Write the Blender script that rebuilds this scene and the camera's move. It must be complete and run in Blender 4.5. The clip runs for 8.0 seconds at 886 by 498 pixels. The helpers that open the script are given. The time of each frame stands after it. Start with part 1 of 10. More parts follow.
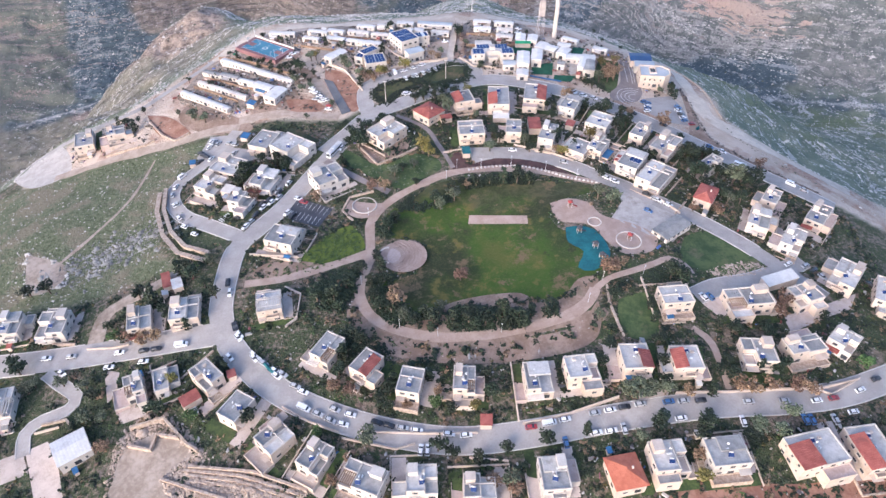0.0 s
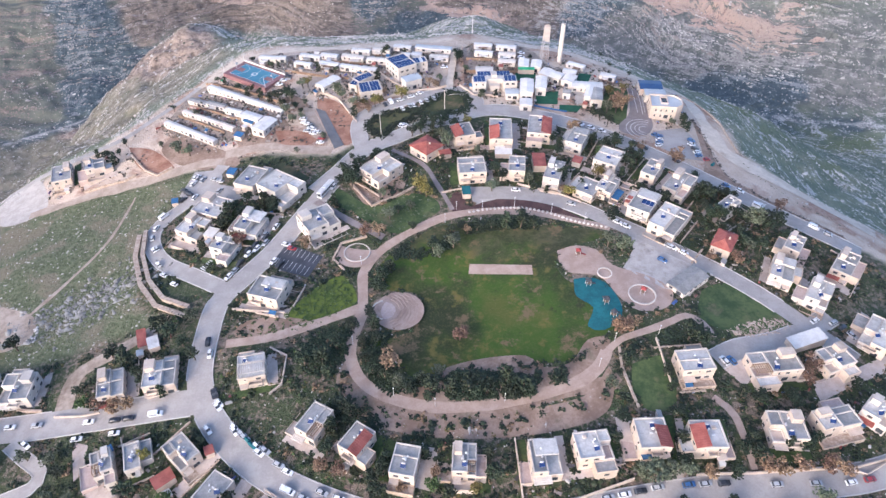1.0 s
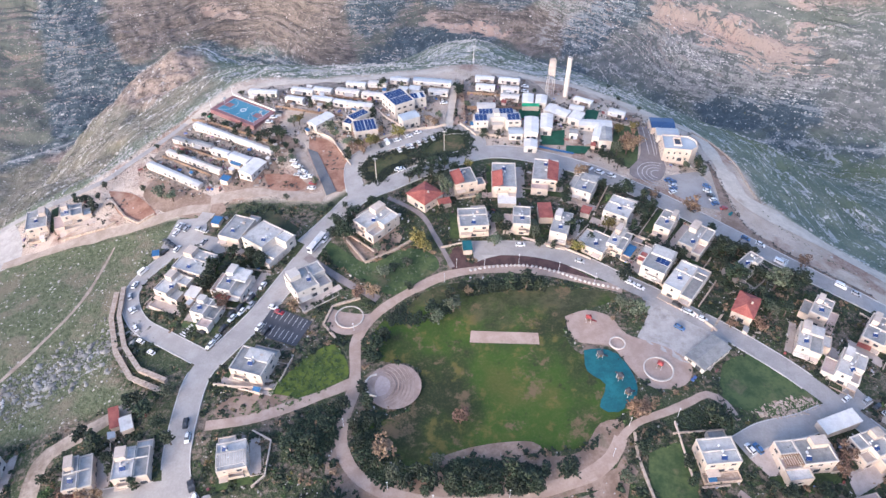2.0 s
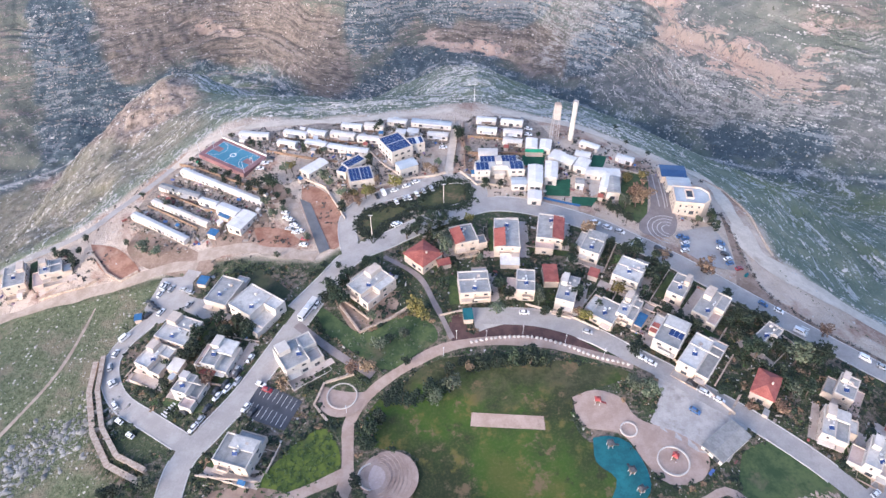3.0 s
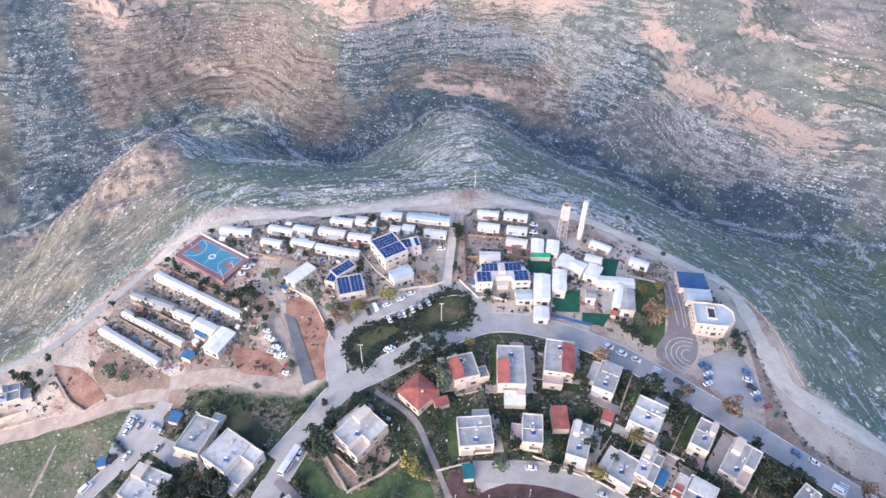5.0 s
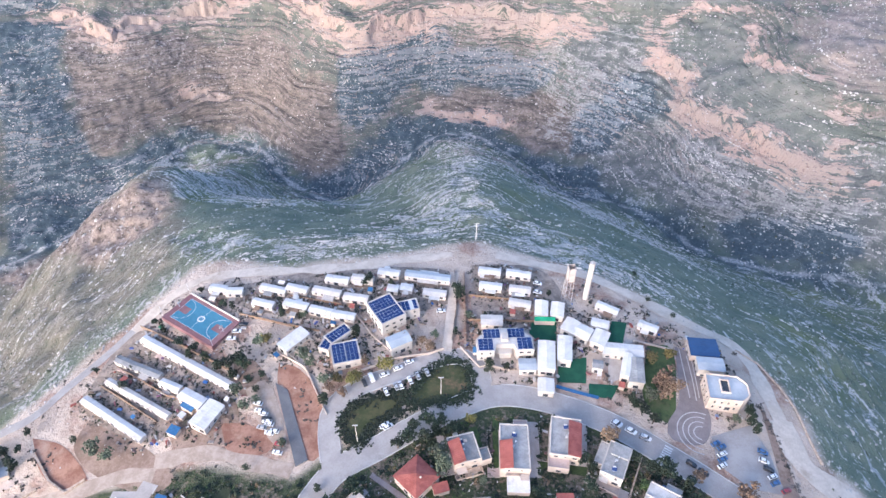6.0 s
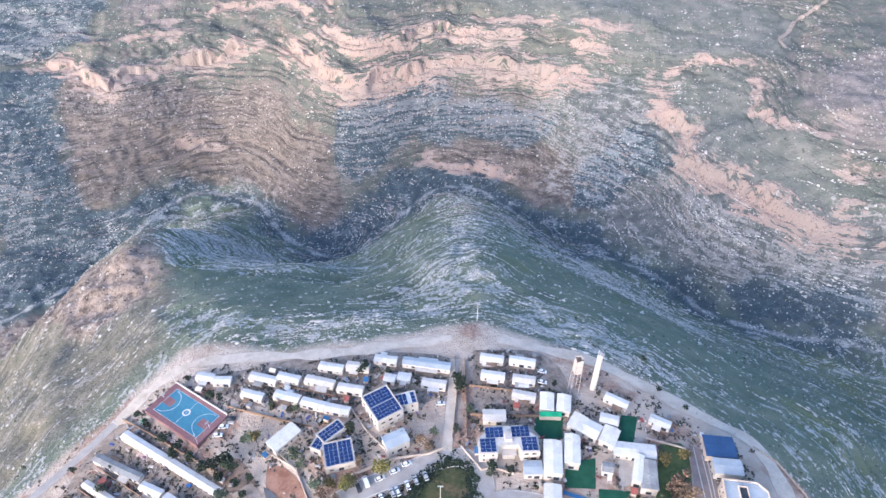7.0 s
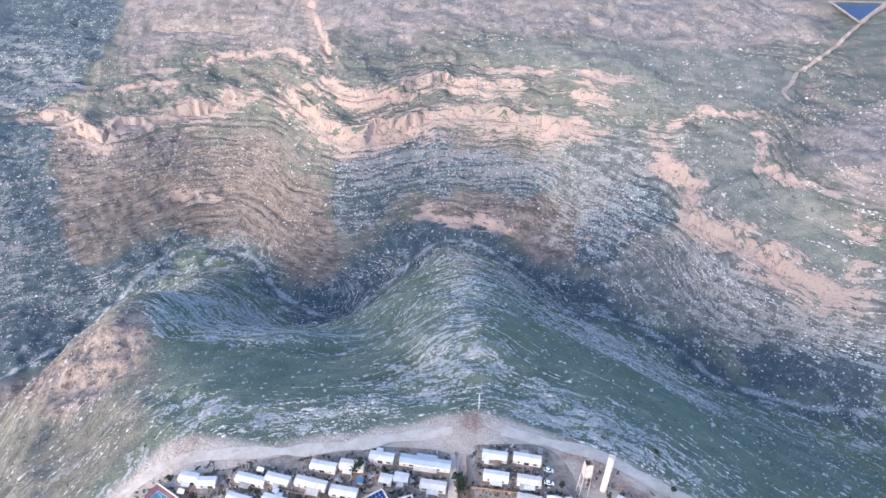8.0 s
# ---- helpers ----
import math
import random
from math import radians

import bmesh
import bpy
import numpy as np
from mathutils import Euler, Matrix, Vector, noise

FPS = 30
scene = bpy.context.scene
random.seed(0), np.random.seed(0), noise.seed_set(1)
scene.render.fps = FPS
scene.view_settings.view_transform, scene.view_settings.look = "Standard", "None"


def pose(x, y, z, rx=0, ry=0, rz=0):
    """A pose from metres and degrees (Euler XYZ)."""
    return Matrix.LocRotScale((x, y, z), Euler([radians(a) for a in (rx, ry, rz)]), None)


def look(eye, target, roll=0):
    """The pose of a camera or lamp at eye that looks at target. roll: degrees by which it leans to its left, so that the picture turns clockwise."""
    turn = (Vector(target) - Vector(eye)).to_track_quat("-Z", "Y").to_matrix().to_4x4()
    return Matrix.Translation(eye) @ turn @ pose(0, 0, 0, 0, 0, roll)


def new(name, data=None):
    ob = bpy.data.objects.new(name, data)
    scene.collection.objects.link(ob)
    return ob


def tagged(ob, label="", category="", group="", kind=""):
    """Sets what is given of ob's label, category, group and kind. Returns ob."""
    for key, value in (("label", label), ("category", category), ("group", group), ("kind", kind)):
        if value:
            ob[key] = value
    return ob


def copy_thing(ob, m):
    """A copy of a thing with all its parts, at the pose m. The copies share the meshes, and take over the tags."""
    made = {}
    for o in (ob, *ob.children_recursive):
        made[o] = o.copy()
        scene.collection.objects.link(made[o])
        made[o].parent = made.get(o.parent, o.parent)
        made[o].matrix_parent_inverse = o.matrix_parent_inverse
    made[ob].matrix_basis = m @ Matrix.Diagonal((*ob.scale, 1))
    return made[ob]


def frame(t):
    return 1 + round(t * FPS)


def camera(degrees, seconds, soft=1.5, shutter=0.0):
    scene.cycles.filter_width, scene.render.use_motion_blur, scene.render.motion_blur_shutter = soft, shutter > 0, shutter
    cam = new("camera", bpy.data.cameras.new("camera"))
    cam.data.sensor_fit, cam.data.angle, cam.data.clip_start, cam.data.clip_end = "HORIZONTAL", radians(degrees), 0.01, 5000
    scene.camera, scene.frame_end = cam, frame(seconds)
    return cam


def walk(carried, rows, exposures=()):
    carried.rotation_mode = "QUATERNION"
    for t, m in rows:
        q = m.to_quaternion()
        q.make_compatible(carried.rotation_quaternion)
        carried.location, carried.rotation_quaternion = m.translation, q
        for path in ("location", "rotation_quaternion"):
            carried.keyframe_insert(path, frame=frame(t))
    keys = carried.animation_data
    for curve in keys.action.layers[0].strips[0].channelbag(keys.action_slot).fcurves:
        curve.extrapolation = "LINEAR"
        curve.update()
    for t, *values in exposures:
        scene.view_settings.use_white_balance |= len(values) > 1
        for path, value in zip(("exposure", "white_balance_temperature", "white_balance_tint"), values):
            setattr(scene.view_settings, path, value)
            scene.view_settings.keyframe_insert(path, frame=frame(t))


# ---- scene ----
cam = camera(67.9, 8.0)
METRES, EYE, TILT, LEAN, TURN = 250.0, 190.0, -43.0, 0.0, 0.0
ROWS = [
    (0.0, 0.0, 0.0, 0.0, 0.0, 0.0, -0.0),
    (0.5, 0.0018, 0.0407, 0.0407, 0.02, 0.02, -0.01),
    (1.0, 0.0031, 0.0839, 0.0859, 0.02, 0.03, -0.03),
    (2.5, 0.0056, 0.2031, 0.245, 0.06, -0.07, -0.07),
    (3.0, 0.0063, 0.2341, 0.3025, 0.06, -0.16, -0.1),
    (3.5, 0.0068, 0.2635, 0.3576, 0.02, -0.2, -0.13),
    (4.0, 0.0066, 0.292, 0.4105, -0.01, -0.21, -0.17),
    (4.5, 0.0062, 0.3203, 0.4646, -0.07, -0.24, -0.22),
    (6.0, 0.0054, 0.4045, 0.6277, -0.14, 0.07, -0.33),
    (6.5, 0.005, 0.4334, 0.683, -0.16, 1.3, -0.36),
    (7.0, 0.0045, 0.4621, 0.737, -0.18, 2.42, -0.38),
    (7.5, 0.004, 0.4915, 0.7927, -0.24, 3.6, -0.37),
    (8.0, 0.0031, 0.5202, 0.8474, -0.25, 4.83, -0.35),
]
walk(cam, [(t, pose(0, 0, EYE, TILT, LEAN, TURN) @ pose(METRES * x, METRES * y, METRES * z, 90 + pitch, roll, yaw)) for t, x, y, z, yaw, pitch, roll in ROWS],
     exposures=[(0.0, 1.51, 5600, 13), (2.5, 1.58, 5580, 12), (6.0, 1.66, 5430, 11), (8.0, 1.64, 5330, 9)])


# ---------------------------------------------------------------- world, sun, exposure
world = bpy.data.worlds.new("sky")
scene.world = world
world.use_nodes = True
_wn = world.node_tree.nodes
_sky = _wn.new("ShaderNodeTexSky")
_sky.sky_type, _sky.sun_disc = "NISHITA", False
_sky.sun_elevation, _sky.sun_rotation = radians(20), radians(218)
_sky.altitude, _sky.dust_density, _sky.ozone_density = 400, 4.0, 0.6
_sky.air_density = 0.8
_wn["Background"].inputs[1].default_value = 0.15
world.node_tree.links.new(_sky.outputs[0], _wn["Background"].inputs[0])
_sun = bpy.data.lights.new("sun", "SUN")
_sun.energy, _sun.angle, _sun.color = 0.30, radians(34), (1.0, 0.62, 0.49)
sun = new("sun", _sun)
sun.matrix_world = look((-230, -290, 135), (0, 0, 0))



# ---------------------------------------------------------------- materials
def _nt(name):
    m = bpy.data.materials.new(name)
    m.use_nodes = True
    nt = m.node_tree
    return m, nt, nt.nodes, nt.links, nt.nodes["Principled BSDF"]


def _noise(nt, vec, scale, detail=4.0, rough=0.55):
    n = nt.nodes.new("ShaderNodeTexNoise")
    n.inputs["Scale"].default_value, n.inputs["Detail"].default_value, n.inputs["Roughness"].default_value = scale, detail, rough
    if vec is not None:
        nt.links.new(vec, n.inputs["Vector"])
    return n.outputs["Fac"]


def _ramp(nt, fac, stops):
    r = nt.nodes.new("ShaderNodeValToRGB")
    e = r.color_ramp.elements
    while len(e) < len(stops):
        e.new(0.5)
    for el, (p, c) in zip(e, stops):
        el.position = p
        el.color = (*c, 1) if len(c) == 3 else c
    nt.links.new(fac, r.inputs[0])
    return r.outputs[0]


def _step(nt, fac, lo, hi):
    r = nt.nodes.new("ShaderNodeMapRange")
    r.interpolation_type = "SMOOTHSTEP"
    r.inputs[1].default_value, r.inputs[2].default_value = lo, hi
    nt.links.new(fac, r.inputs[0])
    return r.outputs[0]


def _mix(nt, fac, a, b, mode="MIX"):
    m = nt.nodes.new("ShaderNodeMix")
    m.data_type, m.blend_type = "RGBA", mode
    for sock, v in ((m.inputs[0], fac), (m.inputs[6], a), (m.inputs[7], b)):
        if isinstance(v, (int, float)):
            sock.default_value = v
        elif isinstance(v, tuple):
            sock.default_value = (*v, 1)
        else:
            nt.links.new(v, sock)
    return m.outputs[2]


def _math(nt, op, a, b=0.0):
    m = nt.nodes.new("ShaderNodeMath")
    m.operation = op
    for sock, v in zip(m.inputs, (a, b)):
        if isinstance(v, (int, float)):
            sock.default_value = v
        else:
            nt.links.new(v, sock)
    return m.outputs[0]


def _bump(nt, fac, bsdf, strength, dist):
    b = nt.nodes.new("ShaderNodeBump")
    b.inputs["Strength"].default_value, b.inputs["Distance"].default_value = strength, dist
    nt.links.new(fac, b.inputs["Height"])
    nt.links.new(b.outputs[0], bsdf.inputs["Normal"])


def surface(name, dark, light, stain=None, scale=0.8, fine=6.0, rough=0.85, bump=0.3, metal=0.0, vary=0.0):
    """A weathered surface: two colours mixed at two scales, a stain tone, a little relief, and a tone that varies from piece to piece."""
    m, nt, nodes, links, bsdf = _nt(name)
    pos = nodes.new("ShaderNodeNewGeometry").outputs["Position"]
    a, b = _noise(nt, pos, scale), _noise(nt, pos, fine, 5.0, 0.65)
    both = _math(nt, "ADD", _math(nt, "MULTIPLY", a, 0.6), _math(nt, "MULTIPLY", b, 0.4))
    col = _mix(nt, _step(nt, both, 0.38, 0.62), dark, light)
    if stain:
        col = _mix(nt, _step(nt, _noise(nt, pos, scale * 0.37, 6.0, 0.7), 0.55, 0.72), col, stain)
    if vary:
        rnd = nodes.new("ShaderNodeObjectInfo").outputs["Random"]
        hsv = nodes.new("ShaderNodeHueSaturation")
        links.new(_math(nt, "ADD", 1.0 - vary, _math(nt, "MULTIPLY", rnd, 2 * vary)), hsv.inputs["Value"])
        links.new(col, hsv.inputs["Color"])
        col = hsv.outputs[0]
    links.new(col, bsdf.inputs["Base Color"])
    bsdf.inputs["Roughness"].default_value, bsdf.inputs["Metallic"].default_value = rough, metal
    if bump:
        _bump(nt, b, bsdf, bump, 0.05)
    return m


def leafy(name, a, b, c):
    m, nt, nodes, links, bsdf = _nt(name)
    geo = nodes.new("ShaderNodeNewGeometry")
    tone = _ramp(nt, geo.outputs["Random Per Island"], [(0.0, a), (0.55, b), (1.0, c)])
    hsv = nodes.new("ShaderNodeHueSaturation")
    rnd = nodes.new("ShaderNodeObjectInfo").outputs["Random"]
    links.new(_math(nt, "ADD", 0.7, _math(nt, "MULTIPLY", rnd, 0.6)), hsv.inputs["Value"])
    links.new(_math(nt, "ADD", 0.485, _math(nt, "MULTIPLY", rnd, 0.03)), hsv.inputs["Hue"])
    links.new(tone, hsv.inputs["Color"])
    links.new(hsv.outputs[0], bsdf.inputs["Base Color"])
    bsdf.inputs["Roughness"].default_value = 0.75
    return m


def junk_material():
    m, nt, nodes, links, bsdf = _nt("mixed_junk")
    geo = nodes.new("ShaderNodeNewGeometry")
    tone = _ramp(nt, geo.outputs["Random Per Island"], [(0.0, (0.05, 0.045, 0.045)), (0.25, (0.16, 0.11, 0.08)), (0.45, (0.34, 0.30, 0.27)), (0.62, (0.62, 0.58, 0.54)), (0.8, (0.10, 0.10, 0.11)), (0.9, (0.30, 0.08, 0.06)), (0.95, (0.05, 0.15, 0.40)), (1.0, (0.5, 0.47, 0.44))])
    links.new(tone, bsdf.inputs["Base Color"])
    bsdf.inputs["Roughness"].default_value = 0.7
    return m


def land_material():
    """Rock ledges and thin grass on the slopes, soil and grass on the hilltop, pale dirt along its edge."""
    m, nt, nodes, links, bsdf = _nt("land")
    geo = nodes.new("ShaderNodeNewGeometry")
    pos = geo.outputs["Position"]
    sep = nodes.new("ShaderNodeSeparateXYZ")
    links.new(pos, sep.inputs[0])
    nrm = nodes.new("ShaderNodeSeparateXYZ")
    links.new(geo.outputs["Normal"], nrm.inputs[0])

    def attribute(key):
        a = nodes.new("ShaderNodeAttribute")
        a.attribute_name = key
        return a.outputs["Fac"]

    def stretched(sx, sy, sz):
        v = nodes.new("ShaderNodeVectorMath")
        v.operation = "MULTIPLY"
        links.new(pos, v.inputs[0])
        v.inputs[1].default_value = (sx, sy, sz)
        return v.outputs[0]
    join = nodes.new("ShaderNodeCombineXYZ")
    links.new(sep.outputs[0], join.inputs[0])
    links.new(sep.outputs[1], join.inputs[1])
    links.new(attribute("bed"), join.inputs[2])

    def along_beds(sx, sz):
        """Noise drawn out along the beds of rock."""
        v = nodes.new("ShaderNodeVectorMath")
        v.operation = "MULTIPLY"
        links.new(join.outputs[0], v.inputs[0])
        v.inputs[1].default_value = (sx, sx, sz)
        return v.outputs[0]

    def total(*pairs):
        out = None
        for fac, k in pairs:
            term = _math(nt, "MULTIPLY", fac, k) if isinstance(k, float) else fac
            out = term if out is None else _math(nt, "ADD", out, term)
        return out

    def pebbles(scale, lo, hi, size):
        """Single stones: some of the cells of a scatter, each with a core that stays clear of its neighbours."""
        v = nodes.new("ShaderNodeTexVoronoi")
        v.inputs["Scale"].default_value = scale
        links.new(pos, v.inputs["Vector"])
        sep_c = nodes.new("ShaderNodeSeparateColor")
        links.new(v.outputs["Color"], sep_c.inputs[0])
        return _math(nt, "MULTIPLY", _step(nt, v.outputs["Distance"], size, size - .1), _step(nt, sep_c.outputs[0], lo, hi))
    far, ledgy, plain, westerly = attribute("warm_side"), attribute("ledges"), attribute("plain"), attribute("west_slope")
    big = _noise(nt, pos, 0.012, 3.0)
    mid = _noise(nt, pos, 0.06, 5.0, 0.6)
    fine = _noise(nt, pos, 0.55, 6.0, 0.7)
    grain = _noise(nt, pos, 1.6, 3.0, 0.7)
    patchy = _noise(nt, pos, 0.11, 5.0, 0.7)
    broad = _noise(nt, along_beds(0.006, 0.10), 1.0, 3.0, 0.6)
    beds = _noise(nt, along_beds(0.026, 0.34), 1.0, 3.0, 0.65)
    lines = _noise(nt, along_beds(0.085, 0.85), 1.0, 3.0, 0.7)
    # thin winter grass, bluish on the shady near slope, tan on the west slope
    grass = _ramp(nt, mid, [(0.3, (0.096, 0.126, 0.092)), (0.5, (0.15, 0.18, 0.127)), (0.7, (0.222, 0.236, 0.162))])
    grass = _mix(nt, _math(nt, "MULTIPLY", _step(nt, _noise(nt, pos, 0.02, 4.0, 0.6), 0.54, 0.68), 0.7), grass, (0.135, 0.16, 0.07))
    # grass of the far wall, its colour darkened to hold back the sun there
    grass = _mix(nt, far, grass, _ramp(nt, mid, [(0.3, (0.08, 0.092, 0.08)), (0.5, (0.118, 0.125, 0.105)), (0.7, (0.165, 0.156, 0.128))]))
    grass = _mix(nt, westerly, grass, _ramp(nt, patchy, [(0.3, (0.125, 0.12, 0.085)), (0.5, (0.19, 0.17, 0.125)), (0.7, (0.28, 0.24, 0.185))]))
    grass = _mix(nt, _math(nt, "MULTIPLY", _step(nt, fine, 0.48, 0.7), 0.35), grass, (0.24, 0.235, 0.195))
    heath = _mix(nt, _step(nt, mid, 0.38, 0.62), (0.19, 0.168, 0.148), (0.33, 0.268, 0.232))
    stony = attribute("stones")
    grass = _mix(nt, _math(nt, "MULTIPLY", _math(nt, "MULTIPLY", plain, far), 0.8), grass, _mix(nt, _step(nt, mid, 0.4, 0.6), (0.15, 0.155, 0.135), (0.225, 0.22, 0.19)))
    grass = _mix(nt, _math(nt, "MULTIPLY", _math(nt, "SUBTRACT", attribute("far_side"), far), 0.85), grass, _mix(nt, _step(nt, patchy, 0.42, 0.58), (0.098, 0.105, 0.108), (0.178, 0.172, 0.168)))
    grass = _mix(nt, stony, grass, heath)
    # limestone: grey on the near slope, pinkish across the canyon and darkened there against the sun
    rock = _ramp(nt, total((fine, 0.6), (lines, 0.4)), [(0.36, (0.15, 0.15, 0.14)), (0.48, (0.34, 0.335, 0.31)), (0.62, (0.52, 0.505, 0.47))])
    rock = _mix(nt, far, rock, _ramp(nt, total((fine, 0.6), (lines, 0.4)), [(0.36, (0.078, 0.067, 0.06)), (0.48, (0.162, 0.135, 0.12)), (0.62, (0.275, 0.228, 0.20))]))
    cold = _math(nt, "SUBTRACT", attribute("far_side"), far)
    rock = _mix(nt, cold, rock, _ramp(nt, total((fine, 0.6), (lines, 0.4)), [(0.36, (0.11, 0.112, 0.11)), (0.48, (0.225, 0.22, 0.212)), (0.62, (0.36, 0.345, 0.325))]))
    rock = _mix(nt, _math(nt, "MULTIPLY", westerly, 0.8), rock, (0.30, 0.255, 0.205))
    warm = _mix(nt, _step(nt, big, 0.4, 0.65), (0.385, 0.283, 0.236), (0.33, 0.262, 0.225))
    warm = _mix(nt, _step(nt, patchy, 0.52, 0.62), warm, (0.33, 0.265, 0.23))
    warm = _mix(nt, _step(nt, _noise(nt, stretched(0.35, 0.35, 0.04), 1.0, 4.0, 0.7), 0.42, 0.34), warm, (0.19, 0.14, 0.12))
    warm = _mix(nt, _step(nt, lines, 0.40, 0.35), warm, (0.26, 0.20, 0.17))
    steep = _math(nt, "SUBTRACT", 1.0, nrm.outputs[2])
    # ledges crop out of the grass bed by bed, more where it is steep
    show = total((_math(nt, "SUBTRACT", beds, 0.5), 1.5), (_math(nt, "SUBTRACT", lines, 0.5), 1.5), (_math(nt, "SUBTRACT", broad, 0.5), 0.6), (_math(nt, "SUBTRACT", patchy, 0.5), 1.1),
                 (_math(nt, "SUBTRACT", fine, 0.5), 1.5), (steep, 0.35), (ledgy, 0.20), (far, 0.05), (plain, -0.45), (westerly, -0.06))
    slope = _mix(nt, _step(nt, show, 0.235, 0.27), grass, rock)
    # bare talus, mottled
    mottle = total((fine, 0.5), (patchy, 0.5))
    talus = _ramp(nt, total((mottle, 0.45), (lines, 0.35), (beds, 0.2)), [(0.41, (0.05, 0.045, 0.04)), (0.47, (0.12, 0.098, 0.085)), (0.53, (0.21, 0.168, 0.143)), (0.60, (0.32, 0.26, 0.225))])
    slope = _mix(nt, _math(nt, "MULTIPLY", attribute("talus"), 0.88), slope, _mix(nt, _step(nt, show, 0.26, 0.32), talus, rock))
    columns = _noise(nt, stretched(0.16, 0.16, 0.022), 1.0, 5.0, 0.7)
    face = _ramp(nt, total((fine, 0.35), (columns, 0.65)), [(0.41, (0.10, 0.078, 0.065)), (0.48, (0.24, 0.185, 0.15)), (0.58, (0.36, 0.285, 0.235))])
    slope = _mix(nt, attribute("face"), slope, face)
    # dark scrub, its blue also painting in the shade of far slopes; single pale stones
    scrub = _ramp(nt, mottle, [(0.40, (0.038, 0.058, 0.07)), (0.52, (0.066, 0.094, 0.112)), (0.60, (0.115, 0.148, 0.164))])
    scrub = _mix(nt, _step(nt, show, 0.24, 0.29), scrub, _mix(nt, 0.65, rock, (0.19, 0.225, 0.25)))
    slope = _mix(nt, _math(nt, "MULTIPLY", attribute("shade_brush"), 0.92), slope, scrub)
    bushes = _step(nt, _noise(nt, pos, 0.24, 6.0, 0.8), 0.60, 0.65)
    slope = _mix(nt, _math(nt, "MULTIPLY", bushes, 0.75), slope, (0.05, 0.065, 0.06))
    cliffs = _step(nt, total((attribute("crag"), 1.0), (_math(nt, "SUBTRACT", lines, 0.5), 2.4), (_math(nt, "SUBTRACT", beds, 0.5), 2.0), (_math(nt, "SUBTRACT", patchy, 0.5), 0.8), (_math(nt, "SUBTRACT", fine, 0.5), 0.8)), 0.58, 0.70)
    slope = _mix(nt, _math(nt, "MULTIPLY", cliffs, _step(nt, attribute("crag"), 0.05, 0.35)), slope, warm)
    litter = _math(nt, "MULTIPLY", pebbles(0.34, 0.60, 0.62, 0.31), _step(nt, total((attribute("shade_brush"), 0.24), (stony, 0.34), (attribute("talus"), 0.10), (ledgy, 0.18), (patchy, 1.0)), 0.68, 0.78))
    slope = _mix(nt, litter, slope, _mix(nt, far, (0.50, 0.50, 0.47), (0.44, 0.40, 0.37)))
    slope = _mix(nt, _math(nt, "MULTIPLY", attribute("stream_bed"), _step(nt, fine, 0.3, 0.6)), slope, (0.52, 0.50, 0.48))
    # the hilltop
    soil = _mix(nt, _step(nt, fine, 0.35, 0.65), (0.10, 0.078, 0.06), (0.235, 0.18, 0.14))
    turf = _mix(nt, _step(nt, grain, 0.3, 0.7), (0.023, 0.039, 0.017), (0.075, 0.088, 0.038))
    top = _mix(nt, _step(nt, _math(nt, "ADD", _math(nt, "MULTIPLY", mid, 0.5), _math(nt, "MULTIPLY", fine, 0.5)), 0.48, 0.58), turf, soil)
    top = _mix(nt, _math(nt, "MULTIPLY", _step(nt, _noise(nt, pos, 0.9, 4.0, 0.7), 0.58, 0.66), 0.4), top, (0.36, 0.31, 0.26))
    field = _mix(nt, _step(nt, fine, 0.35, 0.65), (0.068, 0.09, 0.042), (0.165, 0.17, 0.095))
    field = _mix(nt, _step(nt, mid, 0.46, 0.64), field, (0.19, 0.165, 0.11))
    field = _mix(nt, _math(nt, "MULTIPLY", pebbles(0.5, 0.72, 0.74, 0.32), _step(nt, patchy, 0.48, 0.58)), field, (0.50, 0.47, 0.42))
    dirt = _mix(nt, _step(nt, mid, 0.4, 0.62), (0.57, 0.47, 0.385), (0.44, 0.345, 0.27))
    dirt = _mix(nt, _step(nt, grain, 0.4, 0.75), dirt, (0.52, 0.43, 0.36))
    red = _mix(nt, _step(nt, fine, 0.4, 0.6), (0.30, 0.185, 0.135), (0.42, 0.30, 0.235))
    dirt = _mix(nt, _step(nt, _noise(nt, pos, 0.035, 4.0), 0.52, 0.62), dirt, red)
    col = _mix(nt, attribute("field"), top, field)
    col = _mix(nt, attribute("dirt"), col, dirt)
    col = _mix(nt, attribute("town"), slope, col)
    links.new(col, bsdf.inputs["Base Color"])
    bsdf.inputs["Roughness"].default_value = 0.95
    _bump(nt, total((fine, 1.0), (lines, 0.8), (beds, 0.6)), bsdf, 0.7, 1.5)
    return m


